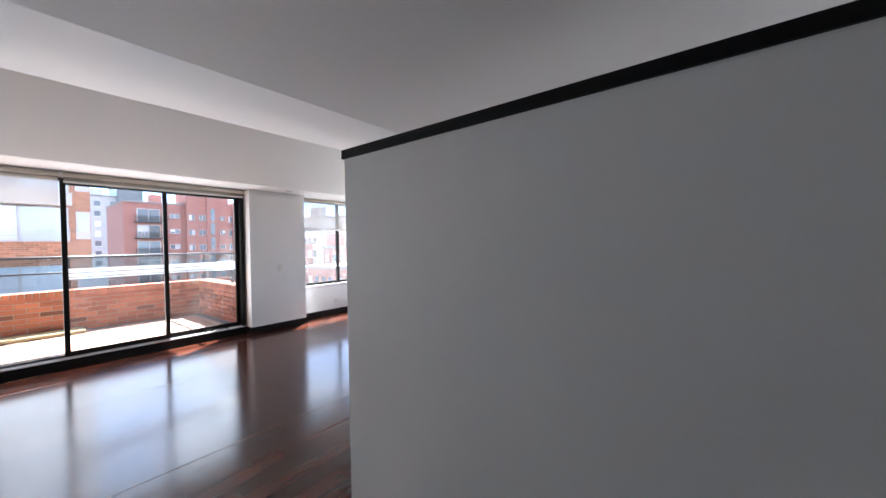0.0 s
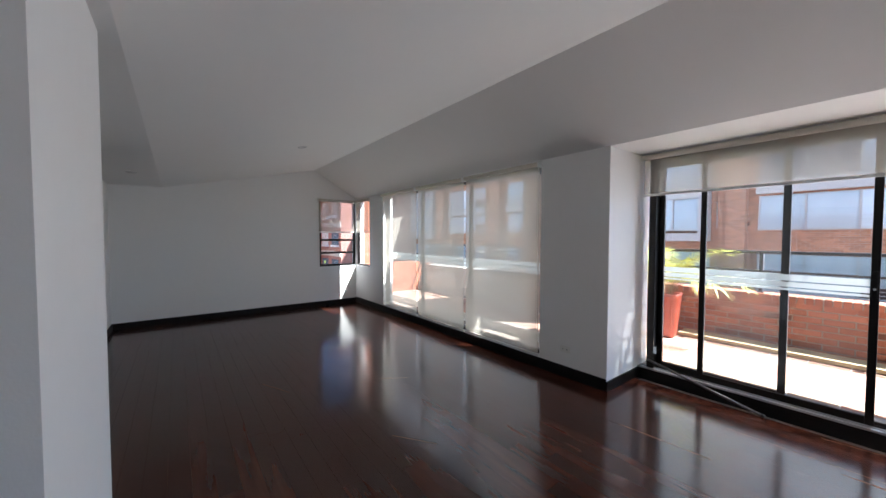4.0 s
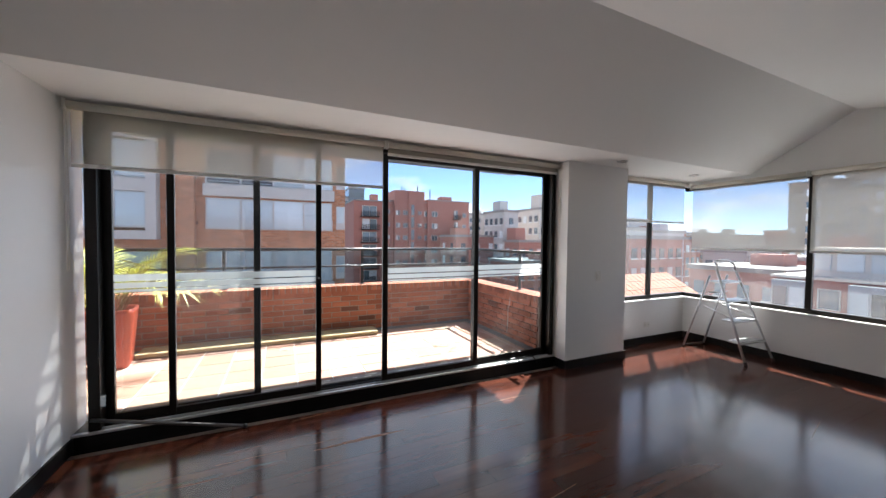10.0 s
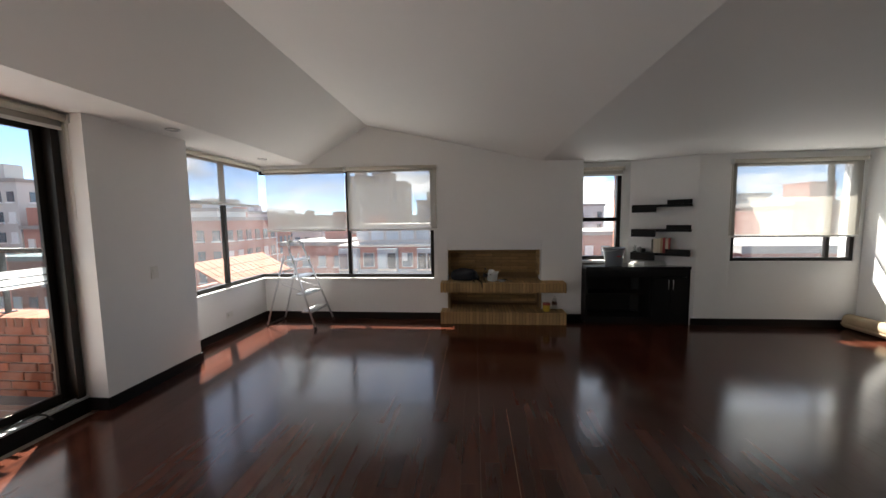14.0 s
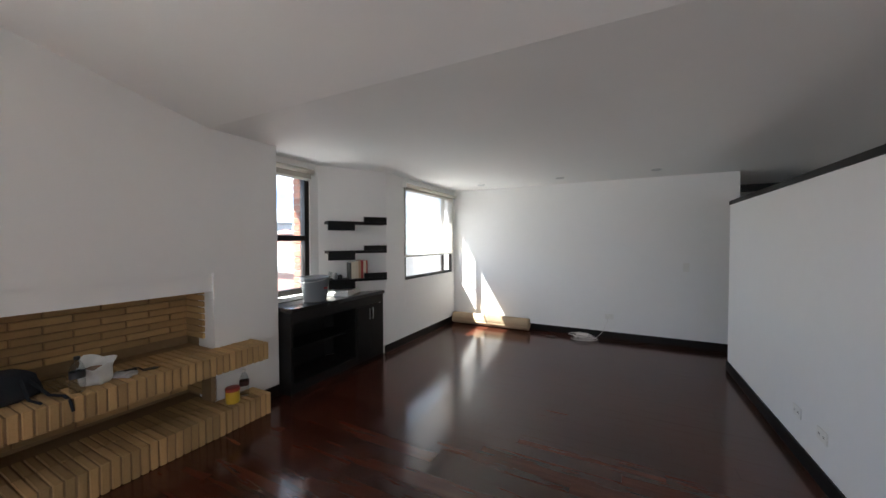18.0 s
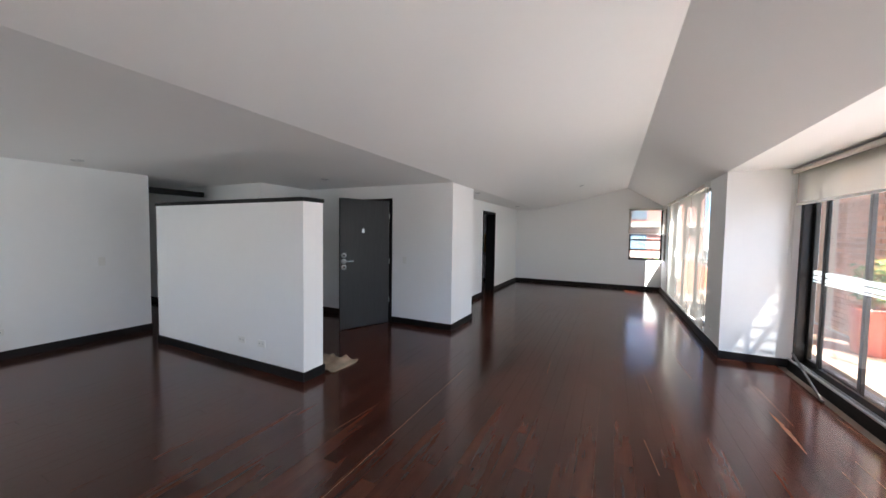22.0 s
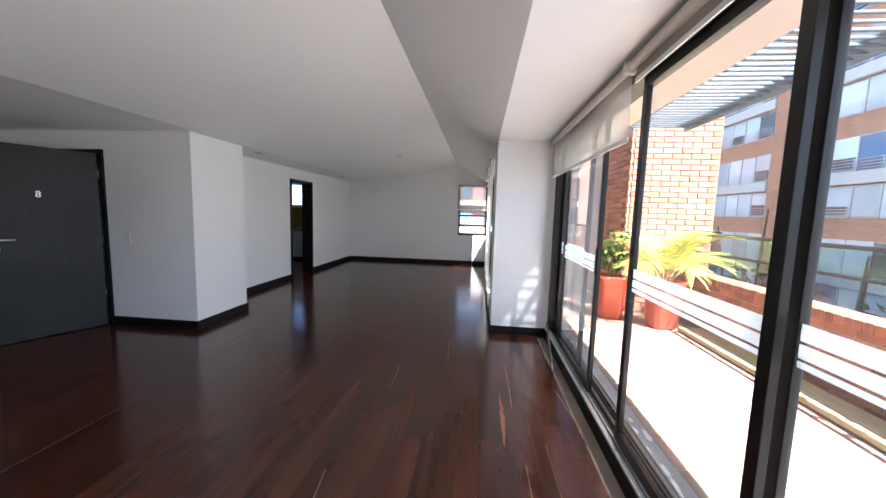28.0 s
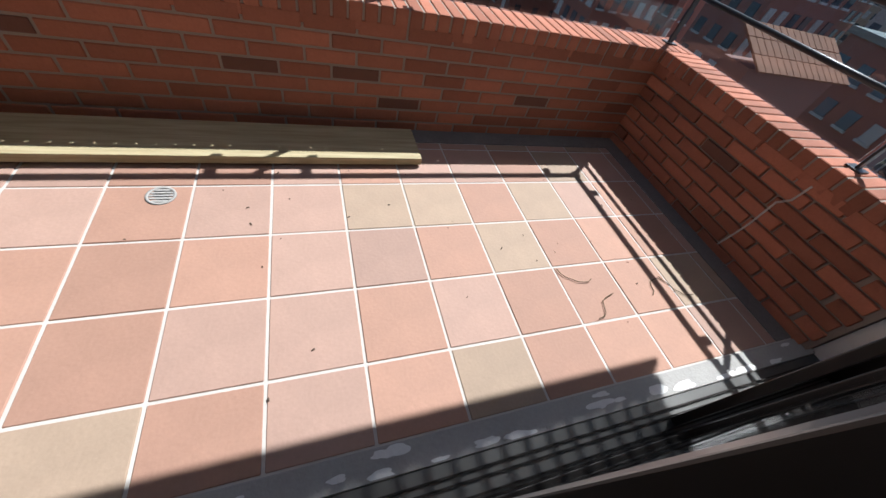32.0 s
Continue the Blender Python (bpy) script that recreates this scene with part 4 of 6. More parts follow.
for q, (nm, hh, rr, cm) in enumerate((("clear glass jar", 0.09, 0.022, CLEAR), ("grey figurine-like ornament", 0.075, 0.03, CLOTH_GREY), ("small black box", 0.05, 0.03, BLACKP))):
    o = thing("ornament", f"{nm} on the lowest shelf", "ornament", on_shelf(0.04 + 0.055 * q, -0.12, 0.996))
    bm = bmesh.new()
    lathe(bm, [(0.001, 0.0), (rr, 0.0), (rr * 0.8, hh * 0.4), (rr, hh * 0.7), (rr * 0.5, hh), (0.001, hh)], 14)
    part("body", bm, cm, o, "", True)
rule = thing("papers", "thin white folded paper on the middle shelf", "paper", on_shelf(0.14, -0.11, 1.327), srot)
part("sheet", bx(-0.12, 0.12, -0.06, 0.06, 0, 0.006, 0.002), CLOTH_WHITE, rule)

bucket = thing("bucket", "grey bucket with a red mark and pale rim on the worktop", "bucket", (6.86, -4.46, 0.816))
GREYP = mat("grey_plastic", (0.24, 0.26, 0.28), 0.35, vary=0.08, scale=10)
bm = bmesh.new()
lathe(bm, [(0.001, 0.003), (0.105, 0.0), (0.112, 0.01), (0.142, 0.235), (0.152, 0.238), (0.154, 0.252), (0.146, 0.255), (0.138, 0.24), (0.106, 0.015), (0.001, 0.012)], 32)
part("body", bm, GREYP, bucket, "", True)
bm = bmesh.new()
path_tube(bm, [(0.0 + 0.155 * math.cos(a), 0.155 * math.sin(a), 0.235 - 0.03 * math.sin(a)) for a in [math.pi * i / 10 for i in range(11)]], 0.004, 6)
part("handle", bm, STEEL, bucket, "thin wire handle", True)
bm = bmesh.new()
for o in (-0.02, 0.0, 0.02):
    box(bm, -0.134, -0.1325, o - 0.008, o + 0.008, 0.13, 0.15, m=pose(0, 0, 0, 0, 0, 8))
part("printed_mark", bm, mat("red_print", (0.5, 0.04, 0.04), 0.5), bucket, "red printed mark")

panel = thing("white_panel", "flat white louvred plastic panels stacked on the worktop", "panel", (6.93, -4.95, 0.816), 20)
for q in range(3):
    part("sheet", bx(-0.14 + 0.012 * q, 0.13, -0.20, 0.20 - 0.02 * q, 0.018 * q, 0.018 * q + 0.014, 0.003), PLASTIC, panel)
for q in range(6):
    part("slat", bx(-0.10 + 0.035 * q, -0.08 + 0.035 * q, -0.18, 0.14, 0.051, 0.056, 0.001), PLASTIC, panel)

# ---- back of the room ----
roll = thing("carpet_roll", "rolled-up tan carpet lying along the back wall", "carpet roll", (0, 0, 0))
CARPET = mat("tan_carpet", (0.42, 0.32, 0.21), 0.95, vary=0.12, scale=9, bump=0.6, bump_scale=240, fine=0.08)
bm = bmesh.new()
n = 90
rings = []
for x in (5.32, 5.36, 6.0, 6.60, 6.64):
    ring = []
    for i in range(n):
        a = 2 * math.pi * 4 * i / n
        r = 0.035 + 0.068 * i / n
        ring.append(bm.verts.new((x + 0.004 * math.sin(i), -7.36 + r * math.cos(a), max(0.004, 0.108 + r * math.sin(a)))))
    rings.append(ring)
for p, q in zip(rings, rings[1:]):
    for i in range(n - 1):
        bm.faces.new((p[i], p[i + 1], q[i + 1], q[i]))
body = part("spiral", bm, CARPET, roll, "", True)
md = body.modifiers.new("thick", 'SOLIDIFY')
md.thickness = 0.010
md.offset = -1

cable = thing("extension_cable", "coiled white extension cable plugged into the wall", "cable", (0, 0, 0))
WIRE = mat("white_wire", (0.70, 0.69, 0.66), 0.5)
bm = bmesh.new()
pts = []
for i in range(90):
    a = i * 0.42
    r = 0.10 + 0.03 * math.sin(i * 0.37)
    pts.append((4.52 + 1.5 * r * math.cos(a) + 0.02 * math.sin(i * 0.2), -7.25 + 0.8 * r * math.sin(a), 0.008 + 0.0007 * i))
path_tube(bm, pts, 0.0035, 5)
part("coil", bm, WIRE, cable, "", True)
bm = bmesh.new()
path_tube(bm, [(4.42, -7.25, 0.01), (4.34, -7.33, 0.02), (4.26, -7.42, 0.10), (4.20, -7.46, 0.25), (4.195, -7.46, 0.32)], 0.0035, 6)
part("lead", bm, WIRE, cable, "", True)
part("plug", bx(4.175, 4.215, YB + 0.009, YB + 0.05, 0.295, 0.345, 0.006), PLASTIC, cable)
part("outlet_block", bx(4.44, 4.60, -7.26, -7.21, 0.065, 0.10, 0.006), PLASTIC, cable)
plate = thing("floor_plate", "small dark metal floor plate", "plate", (4.95, -7.2, 0.0))
part("plate", bx(-0.07, 0.07, -0.05, 0.05, 0.001, 0.006, 0.002), FRAME, plate)

# ---- step ladder ----
lad = thing("step_ladder", "folding aluminium step ladder with four steps, standing open", "step ladder", (6.55, 0.12, 0), -6)
LX = 0.235


def lad_side(s, z):
    f = z / 1.2
    return s * (0.255 * (1 - f) + 0.165 * f)


for s in (-1, 1):
    bm = bmesh.new()
    path_tube(bm, [(lad_side(s, 0.01), -0.43, 0.012), (lad_side(s, 1.1), -0.03, 1.10), (lad_side(s, 1.17), -0.02, 1.17)], 0.0135, 10)
    part("front_rail", bm, ALU, lad, "", True)
    bm = bmesh.new()
    tube(bm, (lad_side(s, 0), -0.435, 0.0), (lad_side(s, 0.04), -0.42, 0.045), 0.018, 10)
    part("rubber_foot", bm, BLACKP, lad, "black rubber foot", True)
    bm = bmesh.new()
    path_tube(bm, [(s * 0.20, 0.36, 0.02), (s * 0.17, 0.06, 1.02)], 0.012, 10)
    part("rear_rail", bm, ALU, lad, "", True)
    bm = bmesh.new()
    tube(bm, (s * 0.175, 0.12, 0.62), (lad_side(s, 0.5) * 0.96, -0.235, 0.52), 0.006, 8)
    part("brace", bm, ALU, lad, "", True)
bm = bmesh.new()
path_tube(bm, [(-0.20, 0.36, 0.02), (-0.18, 0.37, 0.016), (0.18, 0.37, 0.016), (0.20, 0.36, 0.02)], 0.015, 10)
part("rear_bar", bm, BLACKP, lad, "black rubber rear bar", True)
bm = bmesh.new()
path_tube(bm, [(lad_side(-1, 1.17), -0.02, 1.17), (-0.15, 0.02, 1.205), (-0.10, 0.035, 1.22), (0.10, 0.035, 1.22), (0.15, 0.02, 1.205), (lad_side(1, 1.17), -0.02, 1.17)], 0.0135, 10)
part("top_hoop", bm, ALU, lad, "", True)
bm = bmesh.new()
tube(bm, (-0.17, 0.06, 0.80), (0.17, 0.06, 0.80), 0.009, 8)
part("cross_bar", bm, ALU, lad, "", True)
for zz in (0.25, 0.49, 0.73, 0.96):
    yf = -0.43 + 0.40 * zz / 1.1
    w = lad_side(1, zz) - 0.01
    st = part("step", bx(-w, w, yf - 0.03, yf + 0.13, zz - 0.022, zz, 0.006), ALU, lad, "ribbed aluminium step")
    for q in range(5):
        part("rib", bx(-w + 0.01, w - 0.01, yf - 0.015 + 0.026 * q, yf - 0.005 + 0.026 * q, zz, zz + 0.002), BLACKP if q == 0 else ALU, st)

# ---- hall ----
rug = thing("patchwork_rug", "small crumpled pale brown mat beside the partition", "mat", (2.46, -4.15, 0))
RUGM = mat("patchwork", (0.30, 0.235, 0.17), 0.95, vary=0.6, scale=7, bump=0.6, bump_scale=120, fine=0.2)
bm = bmesh.new()
g = []
for i in range(22):
    row = []
    for j in range(22):
        x, y = -0.19 + 0.38 * i / 21, -0.27 + 0.50 * j / 21
        e = 1 + 0.12 * noise.noise(Vector((x * 5, y * 5, 2.0)))
        row.append(bm.verts.new((x * e, y * e, 0.012 + 0.10 * max(0, noise.noise(Vector((x * 6.5, y * 8, 7.0)))))))
    g.append(row)
for i in range(21):
    for j in range(21):
        bm.faces.new((g[i][j], g[i + 1][j], g[i + 1][j + 1], g[i][j + 1]))
cl = part("cloth", bm, RUGM, rug, "", True)
md = cl.modifiers.new("thick", 'SOLIDIFY')
md.thickness = 0.009
md.offset = -1
mat2 = thing("door_mat", "flat patterned fabric mat by the hall wall", "mat", (1.25, -6.2, 0))
part("cloth", bx(-0.35, 0.3, -0.22, 0.2, 0.001, 0.03, 0.008), RUGM, mat2)
structure("trim_corridor_header", bx(1.601, 2.699, -8.2, -8.05, 2.12, 2.21, 0.003), DARK, "dark wooden header beam across the corridor")

# ---- kitchen glimpse ----
kc = thing("kitchen_counter", "dark kitchen base unit with a pale stone top", "kitchen counter", (0, 0, 0))
part("body", bx(-5.88, -5.28, -6.38, -4.32, 0.0, 0.86, 0.003), DARK, kc)
part("top", bx(-5.895, -5.25, -6.39, -4.31, 0.86, 0.90, 0.004), mat("stone_top", (0.55, 0.53, 0.50), 0.25, vary=0.15, scale=12), kc, "pale speckled stone top")
for q in range(3):
    d_ = part("door", bx(-5.28, -5.262, -6.36 + 0.68 * q, -5.70 + 0.68 * q, 0.08, 0.84, 0.003), PAINT, kc, "white lower door")
    part("handle", bx(-5.262, -5.245, -5.80 + 0.68 * q, -5.76 + 0.68 * q, 0.60, 0.76, 0.003), STEEL, d_)
structure("trim_splashback", bx(-5.896, -5.888, -6.39, -4.31, 0.902, 1.5), mat("ochre_tile", (0.38, 0.24, 0.07), 0.3, vary=0.2, scale=6), "ochre kitchen splashback")



# ---- terrace ----
GZ = -21.0                     # street level
terr = structure("floor_terrace", bx(-5.9, 4.45, 0.851, 2.95, -0.3, TZ - 0.0035), GROUT, "terracotta-tiled terrace floor with pale joints")
structure("trim_threshold", bx(-0.2, 4.19, 0.851, 0.938, -0.1, TZ + 0.004, 0.004), CONCRETE, "rough grey concrete threshold with flaking paint")
FLAKE = mat("flaking_white_paint", (0.74, 0.74, 0.72), 0.7, vary=0.1, scale=20, bump=0.4, bump_scale=80)
rf = random.Random(9)
thr = bpy.data.objects["trim_threshold"]
for q in range(26):
    x, y, r = rf.uniform(0.1, 4.05), rf.uniform(0.86, 0.92), rf.uniform(0.015, 0.045)
    bm = bmesh.new()
    ring = []
    for k_ in range(18):
        a = 2 * math.pi * k_ / 18
        rr = r * (0.75 + 0.5 * noise.noise(Vector((math.cos(a) * 1.3, math.sin(a) * 1.3, q * 3.1))))
        ring.append(bm.verts.new((x + 2.0 * rr * math.cos(a), min(0.934, max(0.856, y + 0.6 * rr * math.sin(a))), TZ + 0.0052 + 0.00012 * q)))
    bm.faces.new(ring)
    part("paint_flake", bm, FLAKE, thr)
PEBBLE = mat("pebble_concrete", (0.17, 0.16, 0.15), 0.9, vary=0.25, scale=9, bump=1.0, bump_scale=130, fine=0.35)
structure("trim_gutter", bx(-0.94, PX, PY - 0.13, PY + 0.0005, -0.1, TZ + 0.003), PEBBLE, "grey pebble-concrete gutter strip")
structure("trim_gutter_side", bx(PX - 0.12, PX, 0.945, PY - 0.131, -0.1, TZ + 0.003), PEBBLE, "grey pebble-concrete gutter strip")
tiles = [brick_mesh("tile", 0.3035, 0.3035, 0.02, m_, 0.0025) for m_ in (TERRACOTTA, TERRACOTTA, TILEPINK, TILEPINK, TILETAN)]
rt = random.Random(5)
ky = 0
for iy in range(6):
    for ix in range(-7, 10):
        xc, yc = 1.107 + 0.314 * (ix + 0.5), 1.2 + 0.314 * (iy - 1 + 0.5)
        x0, x1 = xc - 0.1517, xc + 0.1517
        y0, y1 = yc - 0.1517, yc + 0.1517
        y0, y1 = max(y0, 0.945), min(y1, PY - 0.135)
        x1 = min(x1, PX - 0.125)
        if y1 - y0 < 0.03 or x1 - x0 < 0.03:
            continue
        if y1 - y0 > 0.302 and x1 - x0 > 0.302:
            me = rt.choice(tiles)
        else:
            me = brick_mesh("tile", x1 - x0, y1 - y0, 0.02, rt.choice((TERRACOTTA, TILEPINK, TILETAN)), 0.0025)
        ob = new("tile", me)
        ob.parent = terr
        ob.matrix_basis = pose((x0 + x1) / 2, (y0 + y1) / 2, TZ - 0.010 + random.uniform(-0.0012, 0.0012), random.uniform(-0.15, 0.15), random.uniform(-0.15, 0.15))
for iy in range(3):
    for ix in range(-22, -7):
        ob = new("tile", rt.choice(tiles))
        ob.parent = terr
        ob.matrix_basis = pose(1.107 + 0.314 * (ix + 0.5), 1.2 + 0.314 * (iy - 0.5), TZ - 0.010)

drain = thing("floor_drain", "small round grey floor drain grate", "drain", (1.31, 2.08, TZ + 0.0005))
bm = bmesh.new()
lathe(bm, [(0.045, 0.0), (0.056, 0.0), (0.056, 0.004), (0.045, 0.004), (0.045, 0.0)], 24)
part("ring", bm, CONCRETE, drain, "", True)
for q in range(5):
    hw = math.sqrt(0.045 ** 2 - (-0.034 + 0.017 * q) ** 2)
    part("bar", bx(-hw, hw, -0.034 + 0.017 * q - 0.005, -0.034 + 0.017 * q + 0.005, 0.0, 0.0035), CONCRETE, drain)
# flat black plate, its colour stands for the shade inside the drain hole
part("well", bx(-0.03, 0.03, -0.03, 0.03, -0.0005, 0.0004), BLACKP, drain)

PLANK = wood_mat("weathered_plank", (0.32, 0.26, 0.14), (0.50, 0.43, 0.26), 0.75, per_object=0.08, bump=0.4)
plank = thing("plank", "weathered yellow-green plank lying along the parapet", "plank", (0, 0, 0))
part("board", bx(-0.16, 2.50, 2.285, 2.575, TZ + 0.012, TZ + 0.055, 0.004), PLANK, plank)
for x in (0.1, 1.2, 2.3):
    part("batten", bx(x, x + 0.06, 2.30, 2.56, TZ, TZ + 0.013), PLANK, plank)
twig = thing("twigs", "thin dry curled twigs on the tiles", "twigs", (3.35, 1.25, TZ + 0.003))
bm = bmesh.new()
for s_ in range(4):
    p0 = Vector((random.uniform(-0.2, 0.3), random.uniform(-0.12, 0.2), 0.003))
    pts = [p0]
    a = random.uniform(0, 6.28)
    for q in range(7):
        a += random.uniform(-0.7, 0.9)
        pts.append(pts[-1] + Vector((0.03 * math.cos(a), 0.03 * math.sin(a), 0)))
    path_tube(bm, pts, 0.002, 5)
part("stem", bm, mat("dry_twig", (0.10, 0.075, 0.04), 0.9), twig)
litter = bmesh.new()
for q in range(55):
    x, y = random.uniform(-0.5, 3.9), random.uniform(1.1, 2.25)
    s_ = random.uniform(0.002, 0.007)
    m_ = pose(x, y, TZ + 0.003, random.uniform(-20, 20), random.uniform(-20, 20), random.uniform(0, 360))
    box(litter, -s_, s_, -s_ * 0.4, s_ * 0.4, -0.001, 0.001, m=m_)
solid("leaf_litter", litter, mat("dead_leaf", (0.06, 0.04, 0.025), 0.9), "scattered dry leaf bits on the tiles", "leaf litter", kind="stuff")

# brick parapet: mortar core, stretcher courses, rowlock coping
BP, BH = 0.250, 0.0755
STR = brick_mesh("brick", 0.238, 0.03, 0.064, BRICK, 0.004)
HALF = brick_mesh("brick", 0.113, 0.03, 0.064, BRICK, 0.004)
ROW = brick_mesh("brick", 0.062, 0.275, 0.118, BRICK, 0.004)
DARKBRICK = mat("burnt_brick", (0.155, 0.068, 0.046), 0.85, vary=0.2, scale=9, bump=0.4)
VENT = brick_mesh("vent_brick", 0.238, 0.028, 0.06, DARKBRICK, 0.003)


def brick_face(parent, origin, along, length, z0, courses, out, skip=0.0, dark=()):
    """Stretcher bond on a face; along and out are unit vectors in plan."""
    al, ou = Vector((*along, 0)), Vector((*out, 0))
    rz = math.degrees(math.atan2(al.y, al.x))
    for c in range(courses):
        s = -BP / 2 if c % 2 else 0.0
        i = 0
        while s < length - 0.02:
            a, b = max(s, 0.0), min(s + BP, length)
            if b - a > 0.06:
                me = STR if b - a > 0.2 else HALF
                if (c, i) in dark:
                    me = VENT
                p = Vector((*origin, 0)) + al * ((a + b) / 2) + ou * (random.uniform(-0.0125, -0.0105))
                ob = new("brick", me)
                ob.parent = parent
                ob.matrix_basis = pose(p.x, p.y, z0 + (c + 0.5) * BH, 0, 0, rz + random.uniform(-0.4, 0.4))
            s += BP
            i += 1


ZB = PZ - 0.122
par = structure("wall_parapet", bx(-0.95, PX + 0.27, PY + 0.001, PY + 0.27, -0.3, ZB - 0.004), MORTAR, "low red brick terrace parapet with a rowlock coping")
brick_face(par, (-0.95, PY), (1, 0), PX + 0.95, TZ - 0.02, 8, (0, -1), dark=((4, 10), (4, 12), (2, 13), (5, 7), (3, 17)))
part("mortar_bed", bx(-0.95, PX + 0.265, PY + 0.004, PY + 0.266, ZB - 0.004, PZ - 0.007), MORTAR, par)
x = -0.92
while x < PX + 0.26:
    piece("brick", ROW, par, x, PY + 0.135, PZ - 0.06)
    x += 0.0735
par2 = structure("wall_parapet_side", bx(PX + 0.013, PX + 0.27, 0.875, PY + 0.001, -0.3, ZB - 0.004), MORTAR, "low red brick terrace parapet with a rowlock coping")
brick_face(par2, (PX, PY), (0, -1), PY - 0.875, TZ - 0.02, 8, (-1, 0), dark=((5, 3),))
part("mortar_bed", bx(PX + 0.004, PX + 0.266, 0.88, PY, ZB - 0.003, PZ - 0.0075), MORTAR, par2)
y = PY - 0.04
while y > 0.91:
    piece("brick", ROW, par2, PX + 0.135, y, PZ - 0.06, 90)
    y -= 0.0735

CRACK = ((1.455, 0.666), (1.462, 0.575), (1.499, 0.525), (1.497, 0.37), (1.505, 0.274), (1.518, 0.175))
for (ya, za), (yb, zb) in zip(CRACK, CRACK[1:]):
    L_ = math.hypot(yb - ya, zb - za)
    bm = bmesh.new()
    box(bm, -0.0015, 0.0015, -L_ / 2 - 0.003, L_ / 2 + 0.003, -0.005, 0.005)
    ob = part("mortar_repair", bm, GROUT, par2, "pale mortar-filled crack")
    ob.matrix_basis = pose(PX - 0.0045, (ya + yb) / 2, (za + zb) / 2, math.degrees(math.atan2(zb - za, yb - ya)), 0, 0)

# brick reveal outside the niche window
reveal = structure("wall_niche_reveal", bx(7.301, 7.41, -4.89, -4.665, -0.3, 3.0), PALEMORTAR, "orange brick facade edge beside the niche window")
# brick pier at the end of the terrace
pier = structure("wall_pier", bx(-2.6, -0.965, 1.90, 3.05, -0.3, 3.4), PALEMORTAR, "sunlit orange brick pier of the facade")
ORANGE = mat("orange_brick", (0.45, 0.205, 0.13), 0.85, vary=0.2, scale=7, bump=0.4, bump_scale=60, fine=0.12, per_object=0.22)
PSTR = brick_mesh("brick", 0.238, 0.03, 0.064, ORANGE, 0.004)
keep_str, STR = STR, PSTR
brick_face(pier, (-0.95, 3.05), (0, -1), 1.15, TZ, 38, (1, 0))
brick_face(pier, (-2.1, 1.887), (1, 0), 1.15, TZ, 34, (0, -1))
brick_face(reveal, (7.301, -4.652), (1, 0), 0.11, 0.5, 32, (0, 1))
STR = keep_str
structure("wall_parapet_left", bx(-5.9, -2.6, 1.95, 2.2, -0.3, PZ), CONCRETE, "low pale concrete parapet of the side terrace")
structure("wall_terrace_end", bx(-6.2, -5.9, 0.2, 2.2, -0.3, 0.85), BRICK, "low red brick parapet of the side terrace")
structure("wall_facade_left", bx(-6.3, -6.08, 0.21, 0.5, -6, 3.3), BRICK, "red brick facade edge")
structure("wall_facade_over", bx(-6.3, 7.4, 0.24, 0.55, 3.06, 3.35), BRICK, "red brick facade above the windows")
structure("wall_facade_under", bx(-6.3, 7.3, -11.2, 0.94, GZ, -0.26), BRICK, "red brick facade below the flat")
structure("wall_facade_terrace", bx(-5.9, 4.4, 0.95, 2.89, GZ, -0.31), BRICK, "red brick facade below the terrace")

# unseen eaves added over the street side, sized to cut the sun indoors
structure("roof_eave", bx(7.085, 8.21, -3.75, 1.15, 3.05, 3.17, 0.01), CONCRETE, "unseen concrete eave added above the wide window to block sun")
structure("roof_eave_study", bx(6.90, 7.48, -8.0, -4.95, 3.05, 3.17, 0.01), CONCRETE, "unseen concrete eave added above the end window to block sun")

# glass balustrade on the parapet
RAILM = mat("dark_steel", (0.05, 0.055, 0.06), 0.4, metal=0.7)
rail = thing("balustrade", "glass balustrade with dark steel posts and two tubes", "balustrade")
RY, RX = PY + 0.15, PX + 0.15


def bal_post(x, y):
    p = part("post", bx(x - 0.02, x + 0.02, y - 0.006, y + 0.006, PZ, 1.31, 0.002), RAILM, rail)
    part("foot", bx(x - 0.04, x + 0.04, y - 0.035, y + 0.035, PZ - 0.001, PZ + 0.008, 0.002), RAILM, p)


for x in (-0.9, 0.60, 2.38, RX):
    bal_post(x, RY)
bal_post(RX, 1.45)
for zz, r in ((1.30, 0.02), (1.055, 0.014)):
    bm = bmesh.new()
    tube(bm, (-0.95, RY - 0.03, zz), (RX, RY - 0.03, zz), r, 12)
    part("tube", bm, RAILM, rail, "", True)
    bm = bmesh.new()
    tube(bm, (RX - 0.03, RY, zz), (RX - 0.03, 0.98, zz), r, 12)
    part("tube", bm, RAILM, rail, "", True)
CLIP = STEEL
for x0, x1 in ((-0.87, 0.57), (0.63, 2.35), (2.41, RX - 0.06)):
    g_ = pane((x0, x1, RY + 0.012, RY + 0.020, PZ + 0.02, 1.285), rail, RAILGLASS, "glass_panel")
    for u in (x0 + 0.18, x1 - 0.18):
        for zz in (1.285, 1.06):
            part("clamp", bx(u - 0.02, u + 0.02, RY - 0.02, RY + 0.03, zz - 0.012, zz + 0.016, 0.004), CLIP, g_, "small steel clamp")
for y0, y1 in ((1.0, 1.42), (1.48, RY - 0.06)):
    g_ = pane((RX + 0.012, RX + 0.020, y0, y1, PZ + 0.02, 1.285), rail, RAILGLASS, "glass_panel")
    for u in (y0 + 0.1, y1 - 0.15):
        part("clamp", bx(RX - 0.02, RX + 0.03, u - 0.02, u + 0.02, 1.273, 1.301, 0.004), CLIP, g_, "small steel clamp")
rail2 = thing("balustrade", "glass balustrade of the side terrace", "balustrade")
